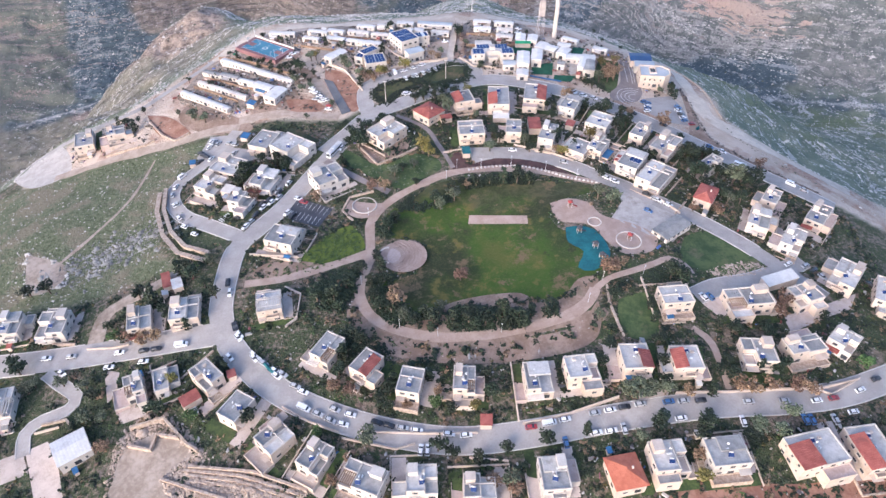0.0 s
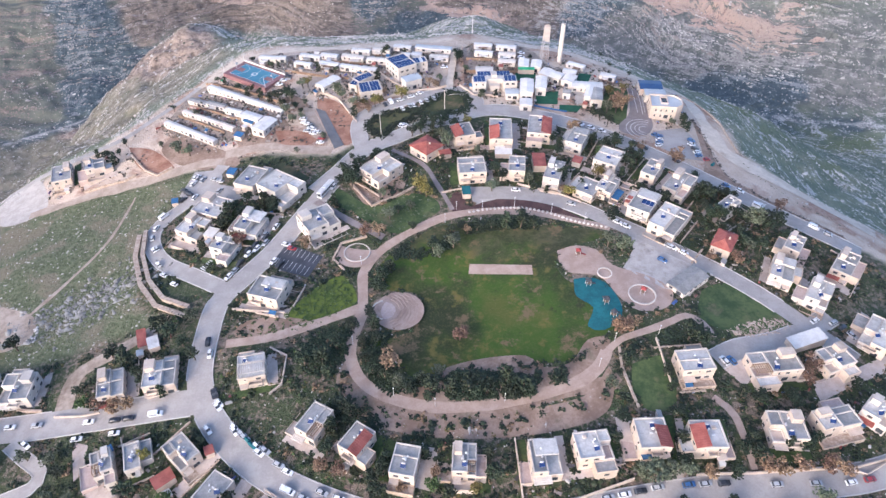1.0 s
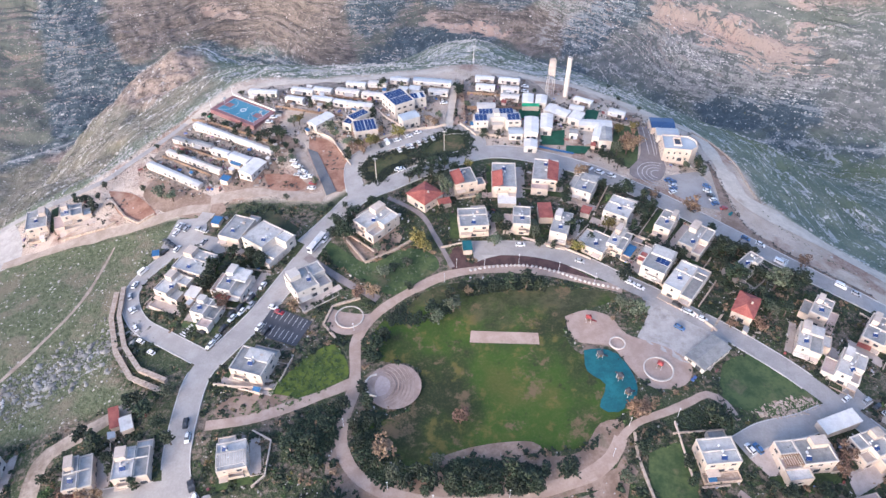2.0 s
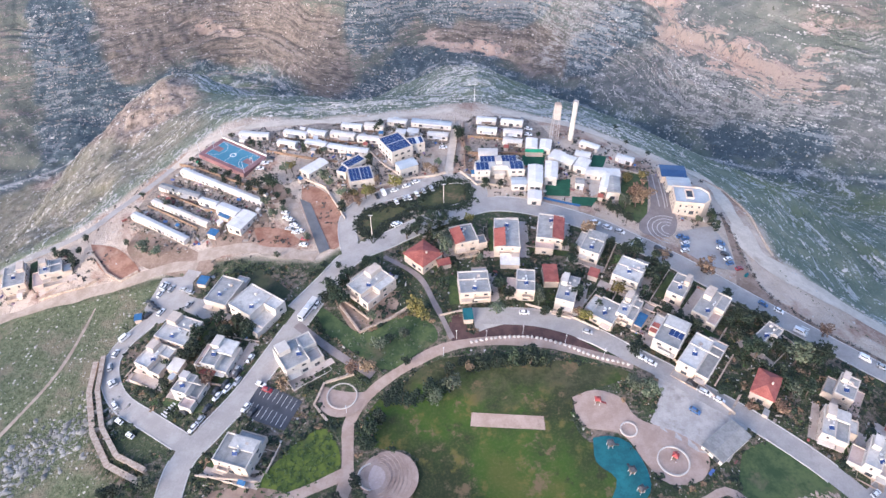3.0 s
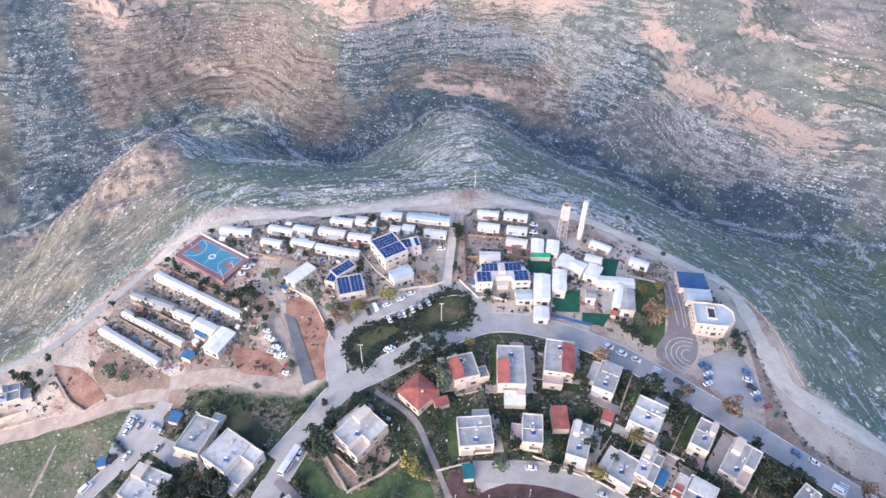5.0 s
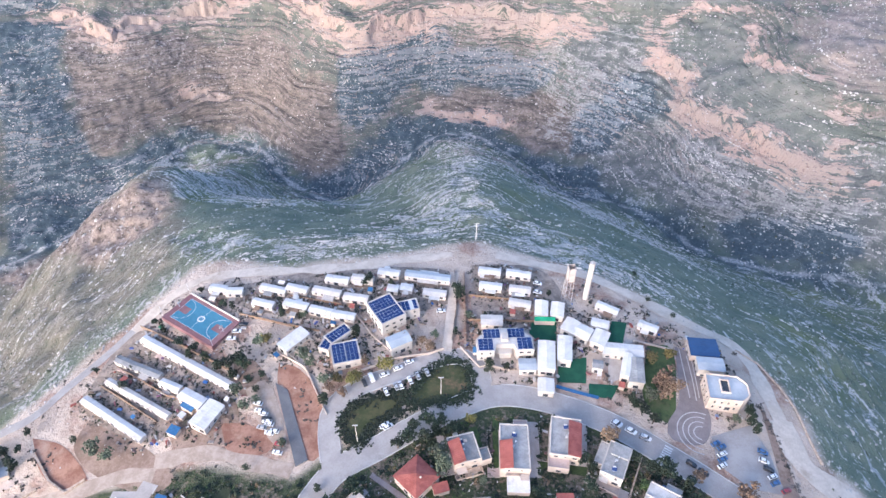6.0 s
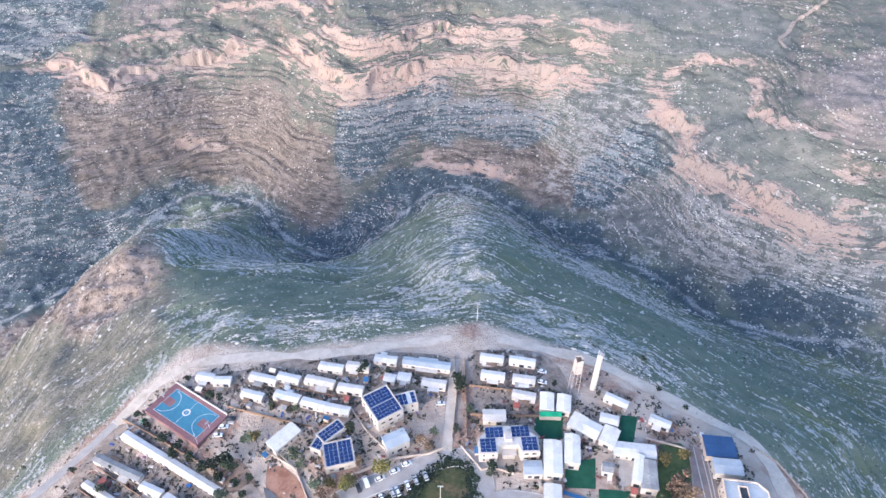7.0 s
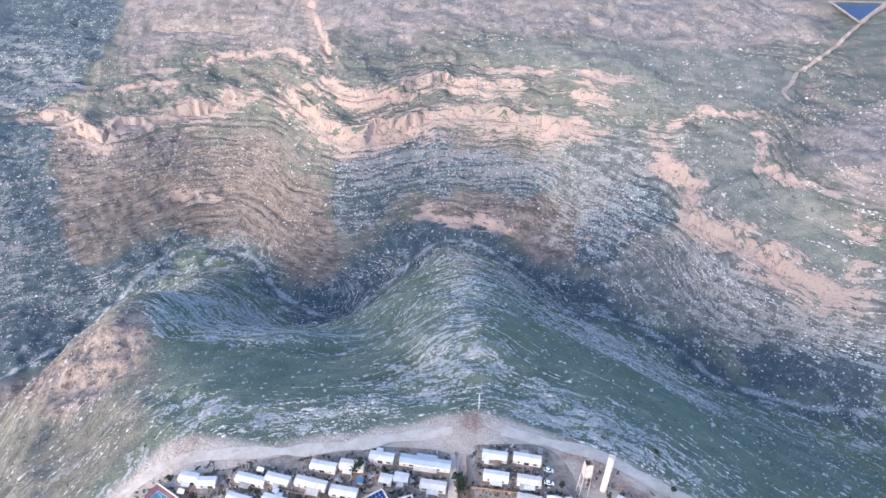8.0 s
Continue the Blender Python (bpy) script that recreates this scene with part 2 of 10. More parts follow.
def park_grass():
    """Uneven park lawn: dark and olive greens, yellowed swathes and worn earth."""
    m, nt, nodes, links, bsdf = _nt("lawn_grass")
    pos = nodes.new("ShaderNodeNewGeometry").outputs["Position"]
    big, mid, fine = _noise(nt, pos, 0.028, 4.0, 0.6), _noise(nt, pos, 0.12, 5.0, 0.65), _noise(nt, pos, 1.1, 5.0, 0.7)
    col = _ramp(nt, big, [(0.36, (0.020, 0.029, 0.008)), (0.46, (0.028, 0.050, 0.008)), (0.55, (0.036, 0.078, 0.006)), (0.66, (0.068, 0.082, 0.013))])
    col = _mix(nt, _step(nt, mid, 0.53, 0.68), col, (0.118, 0.10, 0.024))
    col = _mix(nt, _step(nt, mid, 0.44, 0.32), col, (0.024, 0.033, 0.010))
    # dull olive grass along the northern thicket
    sep = nodes.new("ShaderNodeSeparateXYZ")
    links.new(pos, sep.inputs[0])
    north = _step(nt, _math(nt, "ADD", sep.outputs[1], _math(nt, "MULTIPLY", _math(nt, "SUBTRACT", _noise(nt, pos, 0.05, 5.0, 0.7), 0.5), 55.0)), 228.0, 244.0)
    col = _mix(nt, _math(nt, "MULTIPLY", north, 0.8), col, _mix(nt, _step(nt, mid, 0.42, 0.6), (0.026, 0.032, 0.014), (0.07, 0.064, 0.034)))
    col = _mix(nt, _step(nt, _noise(nt, pos, 0.07, 6.0, 0.75), 0.54, 0.64), col, (0.145, 0.10, 0.056))
    col = _mix(nt, _math(nt, "MULTIPLY", _step(nt, fine, 0.45, 0.7), 0.3), col, (0.13, 0.12, 0.045))
    links.new(col, bsdf.inputs["Base Color"])
    bsdf.inputs["Roughness"].default_value = 0.95
    _bump(nt, fine, bsdf, 0.5, 0.08)
    return m


M_LAND = land_material()
M_ASPHALT = surface("asphalt", (0.31, 0.285, 0.27), (0.385, 0.358, 0.34), (0.26, 0.235, 0.22), 0.16, 1.4, 0.9, 0.15)
M_ASPHALT_DARK = surface("fresh_asphalt", (0.045, 0.048, 0.06), (0.075, 0.078, 0.09), None, 0.2, 3.0, 0.85, 0.15)
M_ASPHALT_NEW = surface("new_asphalt", (0.10, 0.103, 0.115), (0.14, 0.143, 0.155), None, 0.2, 2.0, 0.85, 0.15)
M_DIRT_ROAD = surface("dirt_track", (0.31, 0.245, 0.195), (0.43, 0.35, 0.29), (0.25, 0.185, 0.14), 0.2, 1.0, 0.95, 0.4)
# Lighter copy of the dirt track, its colour making up for weaker sun eastward.
M_GRAVEL_BRIGHTENED = surface("brightened_gravel_track", (0.49, 0.415, 0.34), (0.62, 0.535, 0.45), (0.38, 0.305, 0.24), 0.18, 1.0, 0.95, 0.4)
M_PATH = surface("path_paving", (0.33, 0.24, 0.195), (0.42, 0.325, 0.27), (0.26, 0.18, 0.14), 0.2, 1.5, 0.9, 0.2)
M_PLAZA = surface("plaza_paving", (0.44, 0.335, 0.295), (0.54, 0.425, 0.38), (0.30, 0.22, 0.19), 0.2, 1.6, 0.9, 0.2)
M_PLAYPAVE = surface("park_paving", (0.33, 0.238, 0.195), (0.42, 0.318, 0.265), (0.25, 0.175, 0.14), 0.25, 1.6, 0.9, 0.2)
M_LAWN = park_grass()
M_ROUGH = surface("rough_grass", (0.020, 0.028, 0.014), (0.05, 0.058, 0.028), (0.085, 0.07, 0.044), 0.16, 0.8, 0.95, 0.5)
M_MEADOW = surface("meadow_grass", (0.03, 0.058, 0.02), (0.085, 0.115, 0.042), (0.17, 0.135, 0.085), 0.13, 0.7, 0.95, 0.5)
M_VIVID = surface("bright_grass", (0.04, 0.07, 0.012), (0.115, 0.15, 0.022), (0.04, 0.055, 0.022), 0.22, 0.9, 0.95, 0.5)
M_TURF = surface("artificial_turf", (0.008, 0.062, 0.034), (0.015, 0.09, 0.048), (0.025, 0.11, 0.055), 0.3, 4.0, 0.9, 0.1)
M_MULCH = surface("dark_mulch", (0.055, 0.03, 0.03), (0.10, 0.055, 0.05), None, 0.3, 2.0, 0.95, 0.5)
M_EARTH = surface("trodden_earth", (0.20, 0.135, 0.10), (0.32, 0.235, 0.185), (0.085, 0.085, 0.045), 0.14, 0.9, 0.95, 0.4)
M_CAMP = surface("camp_soil", (0.20, 0.16, 0.13), (0.36, 0.29, 0.24), (0.125, 0.10, 0.08), 0.25, 1.1, 0.95, 0.4)
M_REDSOIL = surface("red_soil", (0.21, 0.10, 0.066), (0.34, 0.195, 0.14), (0.36, 0.25, 0.19), 0.16, 0.9, 0.95, 0.5)
M_SPOIL = surface("spoil_earth", (0.24, 0.19, 0.15), (0.40, 0.33, 0.275), (0.16, 0.12, 0.09), 0.12, 0.7, 0.95, 0.6)
M_YARD = surface("yard_paving", (0.42, 0.345, 0.30), (0.52, 0.44, 0.39), (0.31, 0.25, 0.215), 0.3, 1.8, 0.9, 0.2, vary=0.15)
M_GARDEN = surface("garden_lawn", (0.028, 0.05, 0.018), (0.07, 0.10, 0.03), (0.14, 0.11, 0.06), 0.3, 1.2, 0.95, 0.4, vary=0.25)
M_JUNK = junk_material()
M_FORECOURT = surface("forecourt_paving", (0.205, 0.17, 0.163), (0.27, 0.23, 0.22), (0.16, 0.13, 0.125), 0.25, 1.6, 0.9, 0.2)
M_WATER = surface("still_water", (0.02, 0.03, 0.075), (0.03, 0.04, 0.09), None, 0.05, 0.3, 0.15, 0.0)
M_CONCRETE = surface("concrete", (0.36, 0.325, 0.30), (0.47, 0.435, 0.405), (0.25, 0.22, 0.195), 0.25, 1.6, 0.9, 0.2)
M_STONE = surface("wall_stone", (0.34, 0.255, 0.195), (0.53, 0.43, 0.345), (0.21, 0.15, 0.11), 0.9, 2.2, 0.9, 0.8)
M_CREAM = surface("cream_render", (0.47, 0.385, 0.315), (0.58, 0.485, 0.41), (0.36, 0.285, 0.23), 0.3, 2.5, 0.9, 0.15, vary=0.12)
M_WHITE = surface("white_render", (0.49, 0.44, 0.39), (0.59, 0.54, 0.49), (0.38, 0.325, 0.28), 0.3, 2.5, 0.9, 0.15, vary=0.08)
M_ROOF_WHITE = surface("white_roof", (0.43, 0.41, 0.385), (0.56, 0.535, 0.51), (0.28, 0.26, 0.24), 0.55, 1.8, 0.8, 0.1, vary=0.14)
M_ROOF_GREY = surface("grey_roof", (0.235, 0.23, 0.225), (0.335, 0.325, 0.315), (0.42, 0.40, 0.38), 0.4, 1.8, 0.85, 0.1, vary=0.18)
M_SHEET_WHITE = surface("white_sheet_roof", (0.60, 0.565, 0.53), (0.69, 0.66, 0.625), (0.46, 0.42, 0.38), 0.35, 1.4, 0.5, 0.05, vary=0.07)
M_SHEET_CREAM = surface("cream_sheet_roof", (0.57, 0.51, 0.45), (0.67, 0.61, 0.545), (0.46, 0.39, 0.33), 0.35, 1.4, 0.6, 0.05, vary=0.06)
M_SHEET_BLUE = surface("pale_blue_sheet", (0.36, 0.39, 0.42), (0.45, 0.48, 0.505), (0.40, 0.40, 0.40), 0.2, 1.0, 0.5, 0.05)
M_SHEET_DEEP = surface("deep_blue_sheet", (0.02, 0.05, 0.13), (0.03, 0.07, 0.17), None, 0.2, 1.0, 0.45, 0.05)
M_TILE = surface("red_roof_tile", (0.25, 0.07, 0.055), (0.36, 0.115, 0.09), (0.19, 0.065, 0.055), 0.4, 3.5, 0.8, 0.5, vary=0.12)
M_TILE_ORANGE = surface("orange_roof_tile", (0.42, 0.125, 0.07), (0.54, 0.185, 0.11), None, 0.4, 3.5, 0.8, 0.5)
M_GLASS = surface("window_glass", (0.04, 0.045, 0.055), (0.07, 0.075, 0.085), None, 0.3, 2.0, 0.12, 0.0)
M_SOLAR = surface("solar_cells", (0.018, 0.035, 0.11), (0.03, 0.055, 0.16), None, 0.4, 3.0, 0.2, 0.0)
M_METAL = surface("painted_metal", (0.58, 0.58, 0.58), (0.70, 0.70, 0.70), (0.4, 0.36, 0.33), 0.4, 3.0, 0.45, 0.0, 0.3)
M_DARKMETAL = surface("dark_metal", (0.07, 0.07, 0.075), (0.12, 0.12, 0.125), None, 0.4, 3.0, 0.5, 0.0, 0.4)
M_WOOD = surface("weathered_wood", (0.17, 0.11, 0.075), (0.28, 0.19, 0.13), None, 0.5, 5.0, 0.85, 0.2)
M_PAINT = surface("road_paint", (0.62, 0.62, 0.60), (0.75, 0.75, 0.73), (0.45, 0.45, 0.45), 0.5, 3.0, 0.8, 0.0)
M_KERB = surface("kerb_stone", (0.46, 0.43, 0.41), (0.58, 0.55, 0.52), None, 0.3, 2.0, 0.9, 0.1)
M_BLUECOURT = surface("blue_court", (0.05, 0.175, 0.255), (0.075, 0.23, 0.32), (0.09, 0.26, 0.33), 0.1, 1.0, 0.8, 0.0)
M_REDCOURT = surface("red_court", (0.20, 0.095, 0.10), (0.28, 0.15, 0.15), (0.32, 0.20, 0.18), 0.1, 1.0, 0.8, 0.0)
M_TEAL = surface("teal_rubber", (0.008, 0.085, 0.105), (0.014, 0.125, 0.145), (0.02, 0.16, 0.18), 0.25, 1.2, 0.85, 0.0)
M_BLUE = surface("blue_tarpaulin", (0.03, 0.10, 0.23), (0.05, 0.155, 0.31), None, 0.5, 2.0, 0.5, 0.1)
M_RED = surface("red_paint", (0.30, 0.045, 0.04), (0.40, 0.075, 0.065), None, 0.5, 2.0, 0.6, 0.05)
M_GREEN = surface("green_sheet", (0.02, 0.25, 0.12), (0.04, 0.36, 0.18), None, 0.5, 2.0, 0.6, 0.05)
M_BARK = surface("bark", (0.08, 0.06, 0.045), (0.15, 0.11, 0.085), None, 1.0, 6.0, 0.95, 0.4)
M_RUBBER = surface("tyre_rubber", (0.015, 0.015, 0.016), (0.03, 0.03, 0.03), None, 2.0, 8.0, 0.9, 0.0)
M_LEAF_DARK = leafy("evergreen_leaves", (0.008, 0.015, 0.008), (0.018, 0.031, 0.014), (0.042, 0.054, 0.026))
M_LEAF_OLIVE = leafy("olive_leaves", (0.05, 0.065, 0.035), (0.085, 0.10, 0.06), (0.14, 0.15, 0.095))
M_LEAF_YELLOW = leafy("yellow_leaves", (0.075, 0.068, 0.02), (0.14, 0.115, 0.03), (0.21, 0.165, 0.05))
M_LEAF_AUTUMN = leafy("autumn_leaves", (0.12, 0.075, 0.045), (0.20, 0.125, 0.075), (0.27, 0.18, 0.115))
M_LEAF_GREY = leafy("dry_grey_leaves", (0.05, 0.043, 0.036), (0.095, 0.082, 0.068), (0.15, 0.132, 0.112))
M_LEAF_GREEN = leafy("garden_leaves", (0.025, 0.055, 0.015), (0.055, 0.10, 0.025), (0.11, 0.16, 0.05))
M_ROCK_GREY = surface("grey_outcrop", (0.13, 0.125, 0.115), (0.37, 0.355, 0.325), (0.09, 0.095, 0.08), 0.12, 0.9, 0.95, 0.4)
# Ledge rock twice: darkened for the sunlit far wall, paler for the sunless slope.
M_LEDGE_DIMMED = surface("dimmed_ledge_rock", (0.19, 0.168, 0.152), (0.34, 0.30, 0.27), (0.15, 0.13, 0.12), 0.03, 0.5, 0.95, 0.4)
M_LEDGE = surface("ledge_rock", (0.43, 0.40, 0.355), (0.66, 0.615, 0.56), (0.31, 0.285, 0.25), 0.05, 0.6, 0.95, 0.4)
M_ROCK = surface("loose_rock", (0.34, 0.31, 0.28), (0.60, 0.56, 0.51), (0.24, 0.22, 0.20), 0.05, 0.6, 0.95, 0.4)

# ---------------------------------------------------------------- relief
# Spot heights (x, y, z) of the landforms, line by line.
VILLAGE = [(0, 212, -6), (-37, 242, -2), (64, 190, 1), (79, 209, 2), (-17, 257, 0), (12, 270, 2), (92, 228, 1), (137, 197, -4), (53, 165, -2),
           (15, 154, -5), (-17, 140, -8), (3, 123, -12), (-48, 131, -10), (-74, 156, -8), (-88, 190, -6), (-97, 212, -6), (142, 137, -10),
           (106, 153, -4), (166, 174, -8), (169, 257, -6), (-69, 346, 0), (-123, 311, -10), (-112, 385, 2), (-30, 320, 3), (60, 330, 3)]
CREST = [(0, 390, 5), (67, 388, 5), (120, 355, 1), (15, 430, 5), (-75, 420, 3), (87, 413, 1), (-37, 440, 0), (-135, 405, -4)]
WEST = [(-126, 218, -12), (-150, 223, -17), (-193, 242, -20), (-159, 297, -18), (-200, 296, -25), (-172, 325, -12), (-158, 161, -20),
        (-110, 122, -18), (-260, 200, -32), (-300, 320, -70), (-300, 100, -45), (-230, 355, -30), (-190, 385, -22)]
SOUTH = [(0, 60, -24), (150, 70, -22), (-120, 40, -30), (270, 150, -28), (0, -150, -40), (400, -100, -60), (-400, -100, -80)]
EAST = [(192, 259, -12), (203, 314, -28), (165, 335, -8), (134, 458, -31), (186, 425, -38), (204, 401, -33), (109, 488, -35), (270, 330, -58),
        (330, 250, -55), (320, 420, -95)]
NEAR_SLOPE = [(65, 441, -4), (58, 493, -22), (15, 510, -15), (20, 580, -45), (20, 650, -86), (0, 712, -114), (-8, 475, -14), (-78, 486, -25),
              (-100, 555, -63), (-51, 553, -68), (-112, 452, -5), (-147, 458, -15), (-188, 441, -33), (-209, 419, -34), (-197, 493, -43),
              (-194, 556, -44), (-226, 543, -46), (-251, 537, -67), (-42, 625, -92)]
SPUR = [(-285, 505, -90), (-240, 470, -58), (-250, 420, -62), (-300, 410, -105), (-340, 480, -145), (-330, 545, -152), (-290, 590, -146), (-262, 640, -146), (-220, 593, -62), (-218, 631, -95), (-211, 675, -120),
        (-174, 632, -105), (-162, 575, -74), (-138, 619, -122), (-215, 380, -36), (-260, 360, -62)]
VALLEY = [(-420, 560, -165), (-349, 603, -156), (-300, 675, -154), (-258, 758, -152), (-193, 748, -152), (-150, 692, -148), (-112, 658, -142), (-78, 648, -138), (-41, 690, -133),
          (0, 738, -129), (42, 733, -126), (77, 682, -122), (104, 640, -120), (152, 630, -123), (195, 595, -125), (215, 560, -121), (258, 541, -121), (318, 528, -120), (460, 470, -118)]
FAR_WALL = [(-394, 683, -148), (-399, 744, -113), (-379, 788, -108), (-345, 848, -76), (-289, 804, -117), (-218, 822, -127), (-193, 779, -141),
            (-124, 753, -116), (-90, 797, -79), (-35, 820, -79), (-23, 786, -111), (24, 775, -121), (99, 805, -108), (131, 802, -80),
            (152, 727, -117), (188, 787, -71), (189, 752, -88), (212, 704, -98), (223, 650, -91), (235, 608, -99), (273, 578, -113)]
UPLAND = [(228, 710, -77), (255, 662, -71), (282, 616, -71), (320, 600, -68), (262, 756, -54), (301, 814, -30), (290, 686, -34), (325, 648, -38),
          (349, 689, -16), (361, 876, -19), (160, 849, -45), (-101, 830, -55), (-222, 918, -58), (-316, 838, -88), (-420, 886, -69),
          (-81, 876, -22), (-12, 889, -33), (71, 884, -31), (173, 871, -24)]
DISTANCE = [(-390, 930, -48), (-600, 800, -70), (0, 1100, 12), (300, 1100, 10), (-350, 1100, 0), (0, 1700, 60), (900, 900, 10), (900, 1700, 60),
            (-900, 1700, 40), (600, 650, -20), (-900, 700, -60), (900, 200, -110), (-900, 100, -160), (500, 560, -75)]
SPOTS = np.array(VILLAGE + CREST + WEST + SOUTH + EAST + NEAR_SLOPE + SPUR + VALLEY + FAR_WALL + UPLAND + DISTANCE, float)


def _kernel(ax, ay, bx, by):
    return -np.sqrt((ax[:, None] - bx[None]) ** 2 + (ay[:, None] - by[None]) ** 2 + 13.0 ** 2)


def _solve_relief():
    n = len(SPOTS)
    sx, sy, sz = SPOTS.T
    a = np.zeros((n + 1, n + 1))
    a[:n, :n] = _kernel(sx, sy, sx, sy) + np.eye(n) * 4.0
    a[:n, n] = a[n, :n] = 1
    return np.linalg.solve(a, np.append(sz, 0))


RELIEF = _solve_relief()


def base_height(x, y):
    """Smooth height of the land at arrays x, y."""
    x, y = np.atleast_1d(np.asarray(x, float)), np.atleast_1d(np.asarray(y, float))
    out = np.empty(x.shape)
    fx, fy, fo = x.ravel(), y.ravel(), out.ravel()
    for i in range(0, len(fx), 20000):
        s = slice(i, i + 20000)
        fo[s] = _kernel(fx[s], fy[s], SPOTS[:, 0], SPOTS[:, 1]) @ RELIEF[:-1] + RELIEF[-1]
    return fo.reshape(x.shape)


def gz(x, y):
    return float(base_height([x], [y])[0])


# outline of the built-up top of the hill, along the outer edge of the dirt track
RIM = [(-300, 262), (-240, 305), (-210, 326), (-189, 336), (-178, 346), (-168, 364), (-154, 379), (-145, 394), (-135, 409), (-126, 422), (-112, 424), (-77, 417), (-35, 424), (-4, 433), (22, 438), (46, 427),
       (70, 416), (91, 407), (115, 389), (141, 369), (150, 356), (154, 336), (156, 314), (175, 298), (202, 281), (240, 258), (290, 225), (330, 150), (330, 20), (0, -60), (-330, 0), (-340, 210)]


# covers of the slopes: scrub with shade painted in, bare talus, plain grass, cropping ledges, stony upland; and lines
# of cliff (height, from west to east)
WEST_SHADE_BRUSH = [[(-487, 866), (-435, 881), (-412, 869), (-396, 812), (-378, 784), (-370, 752), (-346, 722), (-321, 722), (-299, 752), (-263, 775), (-269, 755), (-296, 677), (-326, 618), (-375, 595)], [(-634, 1185), (-418, 1168), (-383, 1005), (-391, 947), (-390, 913), (-438, 889), (-488, 870)]]
EAST_SHADE_BRUSH = [[(-100, 810), (-78, 822), (-34, 841), (6, 849), (12, 829), (70, 834), (104, 829), (124, 805), (128, 782), (104, 802), (87, 798), (29, 800), (-33, 785), (-43, 767), (-69, 741), (-96, 735), (-106, 759), (-105, 788)], [(-132, 685), (-98, 702), (-74, 729), (-43, 767), (-10, 773), (29, 762), (28, 741), (-10, 722), (-40, 701), (-67, 657), (-97, 612), (-128, 644)], [(165, 785), (212, 764), (216, 727), (178, 722), (150, 700), (120, 704), (130, 748), (152, 758)]]
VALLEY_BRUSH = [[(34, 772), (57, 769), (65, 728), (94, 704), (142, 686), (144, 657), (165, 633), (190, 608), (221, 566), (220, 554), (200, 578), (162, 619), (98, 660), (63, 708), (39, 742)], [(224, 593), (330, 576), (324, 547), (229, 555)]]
TALUS = [[(-407, 861), (-288, 865), (-180, 873), (-148, 814), (-110, 784), (-96, 739), (-92, 696), (-109, 668), (-134, 693), (-169, 738), (-205, 771), (-274, 777), (-322, 724), (-343, 718), (-365, 753), (-379, 789), (-396, 819)], [(-33, 785), (29, 800), (86, 794), (103, 797), (123, 780), (148, 721), (139, 695), (90, 712), (62, 762), (29, 765), (-21, 771)]]
WEST_CLIFF = [[(-380, 585), (-356, 595), (-333, 605), (-236, 537), (-215, 548), (-198, 551), (-181, 526), (-175, 494), (-192, 485), (-204, 467), (-364, 557)]]
PLAIN_FAR = [[(24, 941), (135, 942), (260, 949), (391, 890), (326, 821), (255, 830), (223, 830), (187, 842), (135, 888), (48, 914)], [(256, 811), (292, 811), (289, 770), (281, 737), (309, 660), (297, 622), (275, 642), (258, 680), (235, 717), (243, 764)], [(-138, 1116), (-73, 1109), (-71, 977), (-102, 971)]]
PLAIN_NEAR = [[(-178, 526), (-115, 515), (-98, 525), (-57, 494), (-25, 501), (-34, 469), (-60, 449), (-141, 465), (-169, 497)], [(38, 554), (68, 549), (117, 525), (143, 493), (200, 488), (271, 466), (245, 437), (163, 405), (122, 446), (76, 466), (37, 507)]]
RIDGE_LEDGES = [[(6, 737), (28, 736), (46, 633), (31, 556), (30, 504), (33, 462), (18, 439), (-4, 445), (-21, 454), (-34, 466), (-12, 513), (5, 538), (1, 655)], [(27, 457), (50, 476), (82, 455), (111, 432), (124, 396), (102, 392), (81, 407), (58, 419), (29, 443)], [(51, 690), (85, 641), (134, 604), (180, 574), (170, 472), (246, 469), (241, 445), (213, 478), (152, 481), (120, 534), (69, 556)]]
SPUR_LEDGES = [[(-196, 555), (-250, 699), (-202, 666), (-165, 633), (-130, 632), (-94, 540), (-125, 524), (-162, 538), (-179, 539)], [(-143, 456), (-21, 454), (-4, 437), (-55, 419), (-122, 426)]]
FAR_LEDGES = [[(-100, 814), (0, 847), (126, 836), (129, 801), (12, 815), (-88, 782)], [(206, 721), (233, 656), (269, 606), (330, 579), (327, 563), (267, 587), (221, 598), (201, 657)], [(124, 799), (180, 782), (208, 737), (169, 727), (126, 750)], [(-402, 854), (-180, 870), (-163, 827), (-281, 820), (-380, 802)], [(-549, 1008), (-417, 996), (-390, 913), (-492, 878)]]
UPLAND_STONES = [[(-480, 1373), (622, 1350), (406, 946), (316, 929), (197, 946), (25, 961), (-49, 938), (-116, 975), (-139, 951), (-222, 982), (-296, 986), (-334, 958), (-354, 938)], [(345, 781), (432, 808), (358, 657), (325, 660), (313, 707)]]
WEST_CRAGS = [(12, [(-438, 889), (-406, 885), (-373, 859), (-351, 847), (-337, 870), (-299, 889), (-265, 901), (-224, 914), (-212, 918)]), (5, [(-357, 908), (-324, 920), (-282, 924)]), (4, [(-348, 939), (-287, 948)]), (5, [(-277, 960), (-233, 970), (-180, 964), (-136, 930)]), (4, [(-285, 815), (-258, 815), (-226, 824)])]
